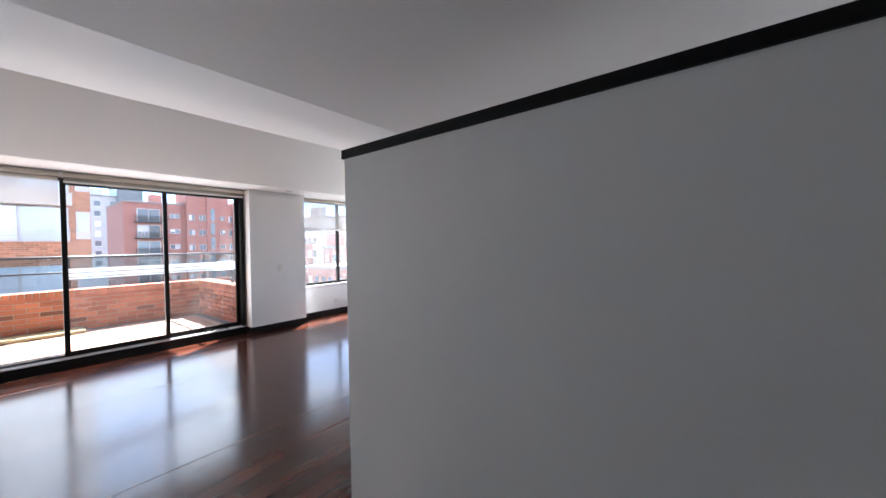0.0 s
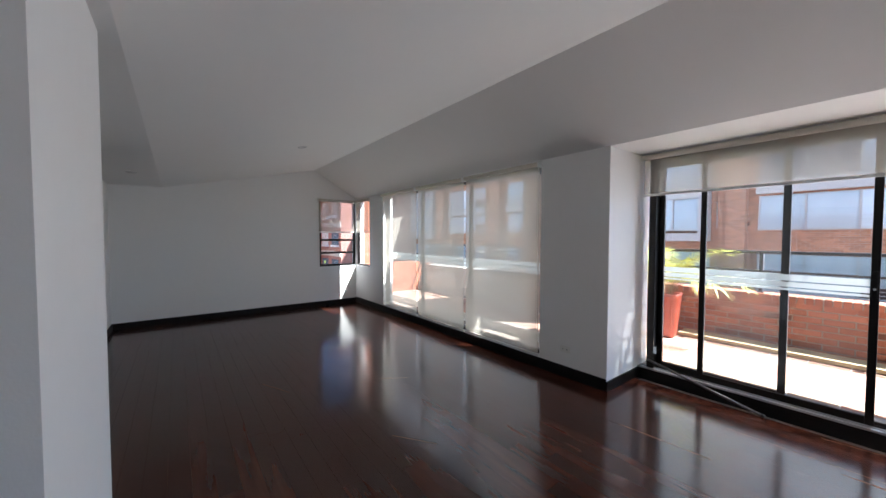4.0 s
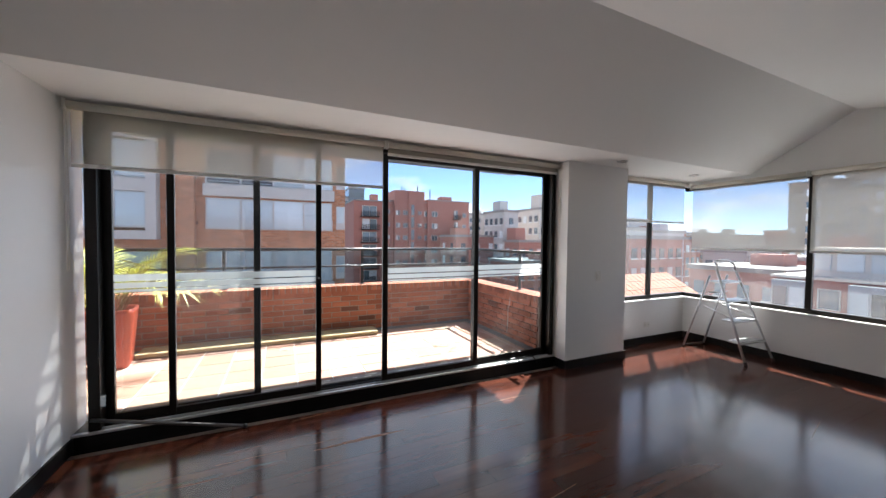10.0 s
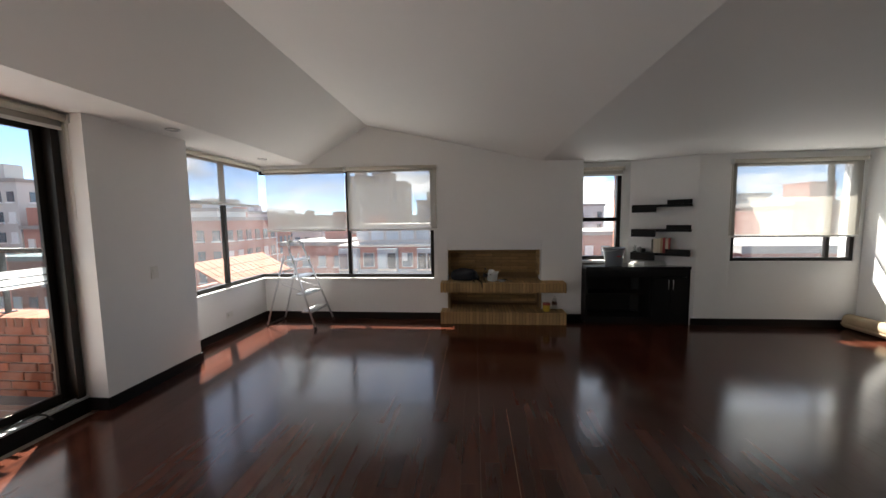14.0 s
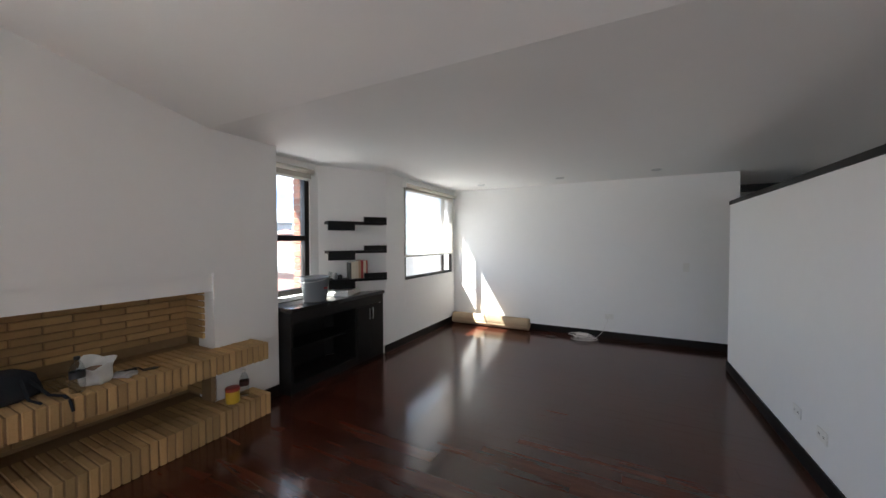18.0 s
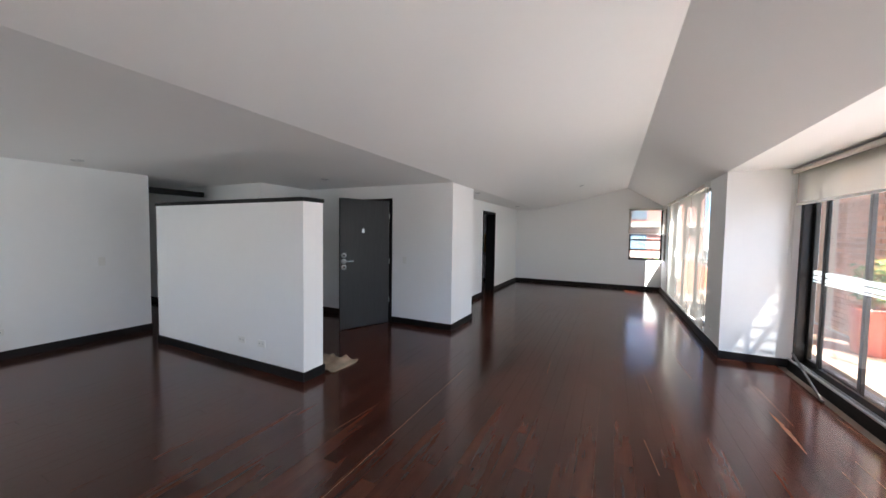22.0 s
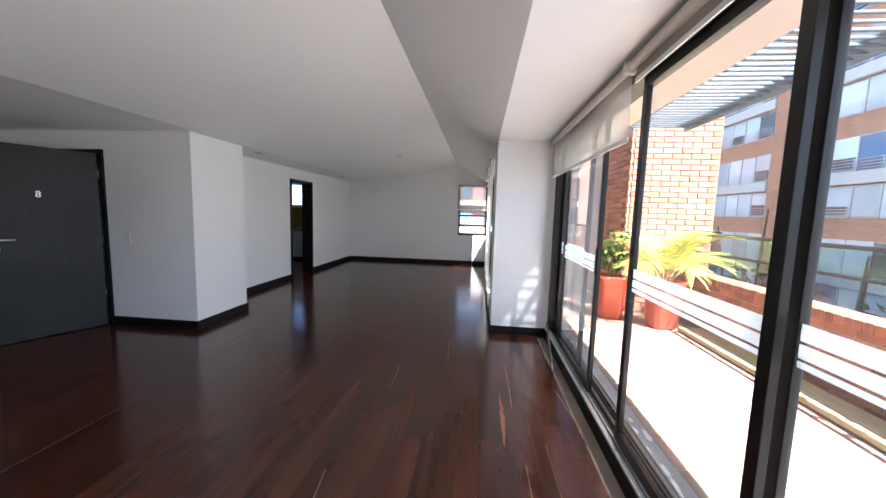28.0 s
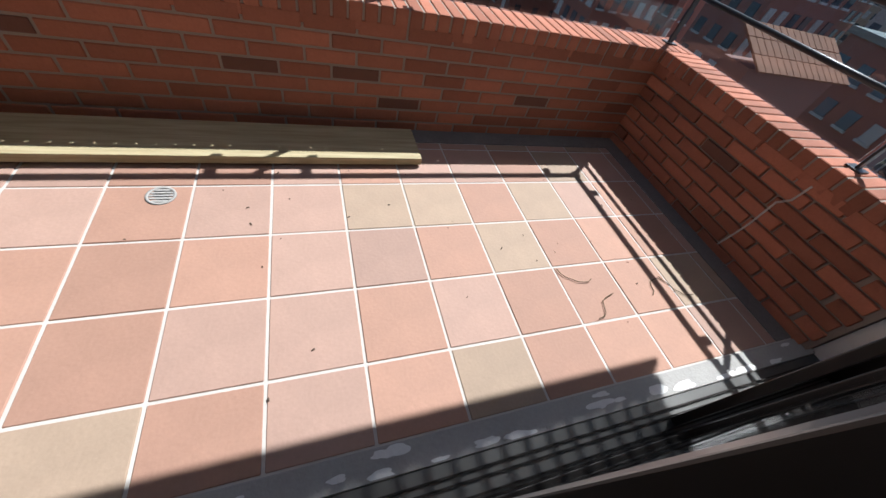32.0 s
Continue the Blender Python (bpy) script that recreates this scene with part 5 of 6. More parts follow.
pane((-5.9, -2.65, 2.07, 2.078, PZ + 0.02, 1.285), rail2, RAILGLASS, "glass_panel")
bm = bmesh.new()
tube(bm, (-5.9, 2.05, 1.30), (-2.62, 2.05, 1.30), 0.02, 10)
part("tube", bm, RAILM, rail2, "", True)
for x in (-5.8, -4.3, -2.75):
    part("post", bx(x - 0.02, x + 0.02, 2.04, 2.055, PZ, 1.31), RAILM, rail2)

# pergola of grey louvres
perg = thing("pergola", "pergola of grey translucent slats over the terrace", "pergola")
LOUV = mat("grey_louvre", (0.27, 0.285, 0.31), 0.5, metal=0.4, vary=0.12, scale=6)
bm = bmesh.new()
box(bm, -0.052, 0.052, 0.0, 1.23, -0.004, 0.004, m=pose(0, 0, 0, 0, 34, 0))
slat_me = mesh_from("louvre", bm, fabric_mat("translucent_louvre", (0.24, 0.27, 0.31), 0.32))
x = -0.10
while x < 4.65:
    ob = new("louvre", slat_me)
    ob.parent = perg
    ob.matrix_basis = pose(x, 0.90, 2.545)
    x += 0.088
for y in (0.94, 1.52, 2.09):
    part("beam", bx(-0.14, 4.68, y - 0.02, y + 0.02, 2.582, 2.65), LOUV, perg)
part("fascia", bx(-0.14, 4.68, 2.118, 2.137, 2.488, 2.60, 0.003), LOUV, perg)
# unseen second set of slats, added to keep sun off the long blinds
sun_slats = thing("pergola", "unseen grey translucent slats added over the side terrace to block sun", "pergola")
x = -3.26
while x < -0.45:
    ob = new("louvre", slat_me)
    ob.parent = sun_slats
    ob.matrix_basis = pose(x, 0.30, 2.545)
    x += 0.088
for y in (0.40, 0.92, 1.44):
    part("beam", bx(-3.30, -0.41, y - 0.02, y + 0.02, 2.582, 2.65), LOUV, sun_slats)
# unseen eave, added to shade the upper part of the blinds
structure("roof_eave_side", bx(-6.3, -0.2, 0.205, 0.68, 3.36, 3.46, 0.01), CONCRETE, "unseen concrete eave added above the blind-covered glazing to block sun")

# potted plants
POT = mat("red_glazed_clay", (0.42, 0.085, 0.045), 0.38, vary=0.15, scale=7, bump=0.15, bump_scale=40, fine=0.06)
SOIL = mat("soil", (0.03, 0.02, 0.013), 0.95, vary=0.3, scale=30, bump=0.8, bump_scale=80)
PALM = mat("palm_green", (0.48, 0.50, 0.09), 0.5, vary=0.45, scale=3, fine=0.1)
LEAF = mat("leaf_green", (0.07, 0.15, 0.03), 0.45, vary=0.3, scale=5, fine=0.1)
STEMM = mat("stem_tan", (0.22, 0.16, 0.07), 0.7, vary=0.2, scale=10)


def pot(x, y, rz, h, label):
    p = thing("potted_plant", label, "potted plant", (x, y, TZ), rz)
    bm = bmesh.new()
    rings = []
    for s, z in ((0.01, 0.004), (0.125, 0.0), (0.14, 0.03), (0.185, h - 0.04), (0.19, h), (0.165, h), (0.16, h - 0.05)):
        ring = []
        for q in range(32):
            a = 2 * math.pi * q / 32
            c, d_ = math.cos(a), math.sin(a)
            e = 5.0
            r = s / (abs(c) ** e + abs(d_) ** e) ** (1 / e)
            ring.append(bm.verts.new((r * c, r * d_, z)))
        rings.append(ring)
    for a_, b_ in zip(rings, rings[1:]):
        for q in range(32):
            bm.faces.new((a_[q], a_[(q + 1) % 32], b_[(q + 1) % 32], b_[q]))
    part("pot", bm, POT, p, "tall square red glazed clay pot", True)
    part("soil", bx(-0.155, 0.155, -0.155, 0.155, h - 0.09, h - 0.055), SOIL, p)
    return p


def leaflet(bm, p, d, up, L, w):
    side = d.cross(up)
    if side.length < 1e-4:
        side = Vector((1, 0, 0))
    side.normalize()
    droop = Vector((0, 0, -1))
    a = bm.verts.new(p)
    m1 = p + d * L * 0.45 + up * 0.03 * L
    b1, b2 = bm.verts.new(m1 + side * w), bm.verts.new(m1 - side * w)
    t_ = bm.verts.new(p + d * L + droop * L * 0.28)
    bm.faces.new((a, b1, t_))
    bm.faces.new((a, t_, b2))


def frond(bm, stems, base, az_, lean, L, rnd, n=30):
    """Arching midrib with two ranks of long narrow leaflets held in a V."""
    pts = []
    h = Vector((math.cos(az_), math.sin(az_), 0))
    for i in range(n + 1):
        s = i / n
        ang = math.radians(86 - lean) - s ** 1.8 * math.radians(60 + lean)
        if i == 0:
            pts.append(Vector(base))
        else:
            pts.append(pts[-1] + (h * math.cos(ang) + Vector((0, 0, 1)) * math.sin(ang)) * (L / n))
    path_tube(stems, pts[::3] + [pts[-1]], 0.0035, 5)
    for i in range(int(n * 0.36), n + 1):
        s = i / n
        d = (pts[i] - pts[i - 1]).normalized()
        lat = d.cross(Vector((0, 0, 1)))
        if lat.length < 0.05:
            lat = Vector((-h.y, h.x, 0))
        lat.normalize()
        up = lat.cross(d).normalized()
        u = (s - 0.36) / 0.64
        ll = 0.30 * L * (0.55 + 0.55 * math.sin(math.pi * min(1, 0.15 + 0.8 * u))) * rnd.uniform(0.85, 1.12)
        for sg in (-1, 1):
            dd = (lat * sg * (0.95 - 0.45 * u) + d * (0.45 + 0.6 * u) + up * rnd.uniform(0.15, 0.45)).normalized()
            side = dd.cross(up).normalized()
            w = 0.0052
            row_ = []
            for q in range(4):
                f = q / 3
                c = pts[i] + dd * ll * f - Vector((0, 0, 1)) * ll * 0.34 * f * f
                ww = w * (0.55, 1.0, 0.7, 0.08)[q]
                row_.append((bm.verts.new(c + side * ww), bm.verts.new(c - side * ww)))
            for p_, q_ in zip(row_, row_[1:]):
                bm.faces.new((p_[0], q_[0], q_[1], p_[1]))


palm = pot(-0.28, 2.14, 8, 0.60, "yellow-green areca palm in a tall red clay pot")
rp_ = random.Random(4)
bm, st = bmesh.new(), bmesh.new()
for i in range(30):
    az_ = 2 * math.pi * i * 0.382 + rp_.uniform(-0.25, 0.25)
    frond(bm, st, (0.05 * math.cos(az_), 0.05 * math.sin(az_), 0.54), az_, rp_.uniform(2, 34), rp_.uniform(0.58, 0.98), rp_)
part("crown", bm, PALM, palm, "feathery yellow-green palm fronds")
part("stem", st, STEMM, palm)
shrub = pot(-0.62, 1.63, -6, 0.58, "leafy green shrub with bare stems in a red clay pot")
bm, st = bmesh.new(), bmesh.new()
for i in range(15):
    az_ = rp_.uniform(0, 6.28)
    top = Vector((0.26 * math.cos(az_) * rp_.uniform(0.3, 1), 0.26 * math.sin(az_) * rp_.uniform(0.3, 1), 0.55 + rp_.uniform(0.25, 0.62)))
    base = Vector((rp_.uniform(-0.06, 0.06), rp_.uniform(-0.06, 0.06), 0.53))
    mid = base.lerp(top, 0.5) + Vector((rp_.uniform(-0.05, 0.05), rp_.uniform(-0.05, 0.05), 0.03))
    path_tube(st, [base, mid, top], 0.004, 5)
    for q in range(16):
        f = rp_.uniform(0.5, 1.05)
        p = base.lerp(top, f) + Vector([rp_.uniform(-0.05, 0.05) for _ in range(3)])
        d = Vector((rp_.uniform(-1, 1), rp_.uniform(-1, 1), rp_.uniform(-0.4, 0.6))).normalized()
        up = d.orthogonal().normalized()
        leaflet(bm, p, d, up, rp_.uniform(0.06, 0.11), rp_.uniform(0.016, 0.026))
part("foliage", bm, LEAF, shrub, "small rounded green leaves")
part("stem", st, STEMM, shrub)

# ---- the town ----
structure("ground", bx(-700, 700, -500, 1400, GZ - 1, GZ), mat("asphalt", (0.06, 0.06, 0.058), 0.9, vary=0.3, scale=0.1), "grey street ground far below")
WALL_OR = mat("town_brick_orange", (0.42, 0.19, 0.10), 0.85, vary=0.1, scale=0.4, fine=0.22, bump=0.3, bump_scale=14)

def lay_bricks(m, color):
    """Courses of brick with pale joints, for a wall that stays far off."""
    n, l = m.node_tree.nodes, m.node_tree.links
    co = n.new("ShaderNodeTexCoord")
    sep = n.new("ShaderNodeSeparateXYZ")
    add = n.new("ShaderNodeMath")
    com = n.new("ShaderNodeCombineXYZ")
    br = n.new("ShaderNodeTexBrick")
    br.inputs["Scale"].default_value = 1.0
    br.inputs["Brick Width"].default_value = 0.26
    br.inputs["Row Height"].default_value = 0.085
    br.inputs["Mortar Size"].default_value = 0.008
    br.inputs["Color1"].default_value = (*[c * 0.78 for c in color], 1)
    br.inputs["Color2"].default_value = (*[c * 1.22 for c in color], 1)
    br.inputs["Mortar"].default_value = (0.40, 0.33, 0.27, 1)
    l.new(co.outputs["Object"], sep.inputs[0])
    l.new(sep.outputs["X"], add.inputs[0])
    l.new(sep.outputs["Y"], add.inputs[1])
    l.new(add.outputs[0], com.inputs["X"])
    l.new(sep.outputs["Z"], com.inputs["Y"])
    l.new(com.outputs[0], br.inputs["Vector"])
    hue = [q for q in n if q.bl_idname == "ShaderNodeHueSaturation"][0]
    l.new(br.outputs["Color"], hue.inputs["Color"])


lay_bricks(WALL_OR, (0.42, 0.19, 0.10))

WALL_RED = mat("town_brick_red", (0.37, 0.175, 0.145), 0.85, vary=0.1, scale=0.3, fine=0.16)
WALL_PALE = mat("town_render_pale", (0.60, 0.57, 0.52), 0.85, vary=0.08, scale=0.3)
WALL_GREY = mat("town_concrete", (0.52, 0.53, 0.53), 0.8, vary=0.08, scale=0.5)
WALL_LILAC = mat("town_render_lilac", (0.47, 0.44, 0.47), 0.85, vary=0.08, scale=0.3)
WALL_TAN = mat("town_render_tan", (0.42, 0.36, 0.29), 0.85, vary=0.08, scale=0.3)
TOWNGLASS = mat("town_window", (0.10, 0.14, 0.18), 0.08, vary=0.5, scale=0.35, spec=0.9, per_object=0.5)
BLIND_W = mat("town_curtain", (0.62, 0.66, 0.68), 0.7, vary=0.15, scale=0.8, per_object=0.25)
ROOF = mat("town_roof", (0.30, 0.29, 0.28), 0.9, vary=0.2, scale=0.2)
CLAYROOF = mat("clay_roof", (0.36, 0.15, 0.09), 0.9, vary=0.2, scale=0.6)
DARKGLASS = mat("tower_glass", (0.09, 0.12, 0.16), 0.12, vary=0.3, scale=0.2, spec=0.8)


def town_window(parent, x, y, z, w, h, ny, framed=True, curtain=0.5, rails=False, depth=0.10, rnd=random):
    """Window proud of a facade; ny -1: faces -y, 0: faces -x."""
    def b(u0, u1, d0, d1, z0, z1):
        return bx(x + u0, x + u1, y - d1, y - d0, z + z0, z + z1) if ny else bx(x - d1, x - d0, y + u0, y + u1, z + z0, z + z1)
    fw = max(0.05, 0.045 * w)
    wn_ = part("window", b(-w / 2, w / 2, 0.0, depth * 0.3, 0, h), TOWNGLASS, parent)
    if framed:
        for a in ((-w / 2 - fw, -w / 2), (w / 2, w / 2 + fw)):
            part("frame", b(a[0], a[1], 0, depth, -fw, h + fw), WALL_GREY, wn_)
        part("sill", b(-w / 2, w / 2, 0, depth * 1.3, -fw, 0), WALL_GREY, wn_)
        part("lintel", b(-w / 2, w / 2, 0, depth, h, h + fw), WALL_GREY, wn_)
    if rnd.random() < curtain:
        s = rnd.choice((-1, 1))
        part("curtain", b(min(0, s * w / 2), max(0, s * w / 2), depth * 0.3, depth * 0.45, h * rnd.choice((0, 0, 0.4)), h), BLIND_W, wn_)
    return wn_


# near apartment block across the street
rn = random.Random(21)
AX0, AX1, AY = -46.0, 4.4, 17.2
FLOORS = (1.81, 3.97)          # sills of a pair of storeys, repeated every PAIR
PAIR = 4.85
apt = thing("apartment_building", "orange brick apartment building with wide window bands and concrete bays", "building", kind="structure")
part("wall", bx(AX0, AX1, AY, AY + 14, GZ, 15.6), WALL_OR, apt)
part("parapet", bx(AX0 - 0.1, AX1 + 0.1, AY - 0.12, AY + 0.3, 15.6, 16.0), WALL_GREY, apt)
PANE_PALE = mat("curtained_pane", (0.50, 0.60, 0.67), 0.12, vary=0.16, scale=0.9, per_object=0.22, spec=0.8)
PANE_BLUE = mat("blue_pane", (0.05, 0.11, 0.24), 0.06, vary=0.3, scale=0.5, per_object=0.35, spec=0.9)
PANE_DARK = mat("dark_pane", (0.03, 0.035, 0.045), 0.08, vary=0.4, scale=0.7, spec=0.8)
RAILPALE = mat("pale_rail", (0.50, 0.54, 0.58), 0.5, metal=0.3)


def window_band(x0, x1, z0, z1, n, y, blue):
    """Row of panes with mullions and a thin railing in front."""
    w_ = part("window", bx(x0, x1, y - 0.02, y + 0.02, z0, z1), WALL_GREY, apt)
    step = (x1 - x0) / n
    for q in range(n):
        a, b = x0 + q * step + 0.035, x0 + (q + 1) * step - 0.035
        r = rn.random()
        m_ = PANE_BLUE if r < blue else (PANE_DARK if r < blue + 0.08 else PANE_PALE)
        part("pane", bx(a, b, y - 0.05, y - 0.02, z0 + 0.05, z1 - 0.04), m_, w_)
        if m_ is PANE_PALE and rn.random() < 0.3:
            part("open_sash", bx(a + 0.05, b - 0.05, y - 0.062, y - 0.05, z0 + 0.08, z0 + rn.uniform(0.5, 0.8)), PANE_DARK, w_)
        part("mullion", bx(a - 0.06, a - 0.01, y - 0.09, y - 0.02, z0, z1), WALL_GREY, w_)
    bm = bmesh.new()
    for q in range(4):
        box(bm, x0, x1, y - 0.22, y - 0.20, z0 + 0.10 + 0.14 * q, z0 + 0.122 + 0.14 * q)
    for q in range(n + 1):
        box(bm, x0 + q * step - 0.012, x0 + q * step + 0.012, y - 0.20, y - 0.18, z0, z0 + 0.56)
    part("railing", bm, RAILPALE, w_, "thin pale metal railing")


def slab(x0, x1, z0, z1, depth=0.28):
    part("slab", bx(x0, x1, AY - depth, AY, z0, z1), WALL_GREY, apt, "pale concrete slab band")


# bays: window span, and whether the lower pair of storeys sits in a concrete frame
for x0, x1, framed in ((-2.0, 3.7, False), (-9.9, -3.75, True), (-16.6, -11.7, False), (-23.8, -19.1, False), (-31.9, -26.0, True), (-38.6, -33.6, False), (-45.2, -40.6, False)):
    for k_ in range(-4, 3):
        zb = k_ * PAIR
        z1, z2 = FLOORS[0] + zb, FLOORS[1] + zb
        if framed and k_ % 2 == 0:
            fr = part("bay_frame", bx(x0 + 0.12, x0 + 0.5, AY - 0.6, AY, z1 - 0.5, z2 + 2.1), WALL_GREY, apt, "pale concrete window bay frame")
            part("jamb", bx(x1 - 0.38, x1, AY - 0.6, AY, z1 - 0.5, z2 + 2.1), WALL_GREY, fr)
            for a, b in ((z1 - 0.5, z1 - 0.12), (z1 + 1.58, z2 - 0.02), (z2 + 1.68, z2 + 2.1)):
                part("beam", bx(x0 + 0.5, x1 - 0.38, AY - 0.58, AY, a, b), WALL_GREY, fr)
            for zz in (z1, z2):
                part("infill", bx(x0 + 2.75, x0 + 3.6, AY - 0.5, AY, zz - 0.12 if zz == z1 else zz - 0.02, zz + (1.58 if zz == z1 else 1.68)), WALL_GREY, fr)
                window_band(x0 + 0.5, x0 + 2.75, zz, zz + 1.6, 2, AY - 0.42, 0.1)
                window_band(x0 + 3.6, x1 - 0.38, zz, zz + 1.6, 2, AY - 0.42, 0.1)
        else:
            bl = 0.45 if k_ > 0 else 0.12
            window_band(x0, x1, z1, z1 + 1.5, 4, AY - 0.02, bl)
            window_band(x0, x1, z2, z2 + 1.65, 4, AY - 0.02, bl)
            slab(x0 - 0.1, x1 + 0.1, z1 + 1.58, z2 - 0.02)
    for k_ in range(-4, 3):
        for zz in (FLOORS[0] + k_ * PAIR, FLOORS[1] + k_ * PAIR):
            w_ = part("narrow_window", bx(x1 + 0.22, x1 + 0.68, AY - 0.04, AY, zz + 0.1, zz + 1.35), WALL_GREY, apt)
            part("pane", bx(x1 + 0.27, x1 + 0.63, AY - 0.055, AY - 0.04, zz + 0.45, zz + 1.3), rn.choice((PANE_PALE, PANE_DARK, PANE_BLUE)), w_)
            part("vent", bx(x0 - 0.5, x0 - 0.34, AY - 0.015, AY, zz + 0.2, zz + 0.36), PANE_DARK, apt, "small dark wall vent")
for x0, x1 in ((-3.1, -2.4), (-10.95, -10.25), (-18.6, -17.2), (-25.4, -24.4), (-33.1, -32.4), (-40.1, -39.2)):
    part("pilaster", bx(x0, x1, AY - 0.45, AY, GZ, 15.6), WALL_OR, apt)
    part("pilaster", bx(x0 - 0.35, x0, AY - 0.22, AY, GZ, 15.6), WALL_OR, apt)

# distant red block with balconies and a stair tower
blk = thing("apartment_building", "distant red brick block with small balconies and a stair tower", "building", kind="structure")
BY = 74.0
for x0, x1, y0, top in ((15.2, 23.4, 0.0, 9.6), (23.4, 32.4, 0.4, 9.9), (32.4, 43.6, 0.0, 10.5)):
    part("wall", bx(x0, x1, BY + y0, BY + 14, GZ, top), WALL_RED, blk)
    part("roof", bx(x0 - 0.1, x1 + 0.1, BY + y0 - 0.15, BY + 14, top, top + 0.25), ROOF, blk)
part("tower", bx(24.2, 31.4, BY - 0.5, BY + 6, GZ, 12.4), WALL_RED, blk)
part("tower", bx(27.4, 29.3, BY - 0.9, BY - 0.5, GZ, 12.0), WALL_RED, blk)
part("chimney", bx(19.4, 21.0, BY + 2, BY + 4, 9.6, 11.4), WALL_RED, blk)
part("chimney", bx(36.9, 39.7, BY + 2, BY + 4.5, 10.5, 11.9), WALL_RED, blk)
bm = bmesh.new()
for x, h in ((26.5, 1.2), (27.2, 0.8), (30.4, 1.5), (33.6, 0.9)):
    tube(bm, (x, BY + 1.5, 12.3 if x < 31 else 10.6), (x, BY + 1.5, 12.4 + h), 0.12, 6)
part("vent_pipe", bm, FRAME, blk)
for fl in range(-8, 3):
    z = 1.0 + fl * 2.85
    for kx, w, h, dz in ((18.6, 3.0, 2.1, -0.35), (22.4, 1.4, 0.75, 0.4), (24.95, 0.85, 1.0, 0.1), (26.7, 1.0, 1.0, 0.1), (30.2, 0.8, 0.75, 0.3), (31.9, 1.3, 1.2, 0.0),
                         (34.2, 1.35, 1.2, 0.0), (39.9, 0.95, 2.0, -0.35), (42.2, 0.9, 1.0, 0.1)):
        yf = BY - 0.5 if 24.2 < kx < 31.3 else BY + (0.4 if 23.4 < kx < 32.4 else 0)
        wn_ = town_window(blk, kx, yf, z + dz, w, h, -1, True, 0.55, depth=0.2, rnd=rn)
        part("mullion", bx(kx - 0.05, kx + 0.05, yf - 0.12, yf - 0.06, z + dz, z + dz + h), WALL_GREY, wn_)
        if h > 1.9:
            part("balcony", bx(kx - w / 2 - 0.5, kx + w / 2 + 0.5, yf - 1.0, yf, z - 0.62, z - 0.42), FRAME, wn_)
            bm = bmesh.new()
            for q in range(5):
                box(bm, kx - w / 2 - 0.5, kx + w / 2 + 0.5, yf - 1.0, yf - 0.95, z - 0.25 + 0.2 * q, z - 0.19 + 0.2 * q)
            for q in range(9):
                u = kx - w / 2 - 0.5 + (w + 0.95) * q / 8
                box(bm, u, u + 0.05, yf - 1.0, yf - 0.95, z - 0.45, z + 0.6)
            part("balcony_rail", bm, FRAME, wn_, "black balcony railing")
    part("stair_window", bx(28.0, 28.75, BY - 0.97, BY - 0.9, z + 0.1, z + 2.5), TOWNGLASS, blk)


def town_block(x0, x1, y0, y1, top, wall_m, label, st=3.0, bw=3.2, face="y", wfrac=0.55, roof=ROOF, floors=8, bands=False):
    b = thing("city_building", label, "building", kind="structure")
    part("wall", bx(x0, x1, y0, y1, GZ, top), wall_m, b)
    part("roof", bx(x0 - 0.25, x1 + 0.25, y0 - 0.25, y1 + 0.25, top, top + 0.5), roof, b)
    if rn.random() < 0.7:
        cx, cy = rn.uniform(x0, x1 - 3), rn.uniform(y0, y1 - 3)
        part("roof_hut", bx(cx, cx + rn.uniform(2, 4), cy, cy + 3, top + 0.5, top + rn.uniform(1.5, 3.5)), wall_m, b)
    bmg, bmc = bmesh.new(), bmesh.new()
    for f in range(floors):
        z = top - 0.7 - st * (f + 1) + 0.8
        if z < GZ:
            break
        for fc in face:
            a0, a1 = (x0, x1) if fc == "y" else (y0, y1)
            n = max(1, int((a1 - a0) / bw))
            if bands:
                d = (a0 + 0.3, a1 - 0.3)
                box(bmg, *((d[0], d[1], y0 - 0.12, y0, z, z + st * 0.5) if fc == "y" else (x0 - 0.12, x0, d[0], d[1], z, z + st * 0.5)))
                continue
            for q in range(n):
                c = a0 + (a1 - a0) * (q + 0.5) / n
                w = bw * wfrac / 2
                tgt = bmc if rn.random() < 0.35 else bmg
                if fc == "y":
                    box(tgt, c - w, c + w, y0 - 0.12, y0, z, z + st * 0.5)
                    box(bmc, c - w - 0.1, c + w + 0.1, y0 - 0.25, y0, z - 0.2, z)
                else:
                    box(tgt, x0 - 0.12, x0, c - w, c + w, z, z + st * 0.5)
                    box(bmc, x0 - 0.25, x0, c - w - 0.1, c + w + 0.1, z - 0.2, z)
    part("window_panes", bmg, TOWNGLASS, b)
    if len(bmc.verts):
        part("window_sills", bmc, BLIND_W, b)
    else:
        bmc.free()
    return b


town_block(35, 49, 64, 72, 1.9, WALL_RED, "low salmon brick house with a flat roof", 2.9, 3.4, "yx", wfrac=0.3)
town_block(62, 71, 108, 122, 10.4, WALL_PALE, "pale rendered apartment block", 2.9, 2.6, "yx")
town_block(70, 78, 104, 118, 8.0, WALL_PALE, "white stepped apartment block", 2.9, 2.2, "yx")
town_block(92, 112, 140, 160, 13.2, DARKGLASS, "dark glass office block", 3.4, 3.0, "yx", bands=True)
town_block(25, 31, 138, 150, 21.0, DARKGLASS, "blue-grey tower behind the red block", 3.4, 2.6, "yx", bands=True)
town_block(19, 26, 140, 152, 17.5, WALL_GREY, "grey tower behind the red block", 3.0, 2.4, "yx")
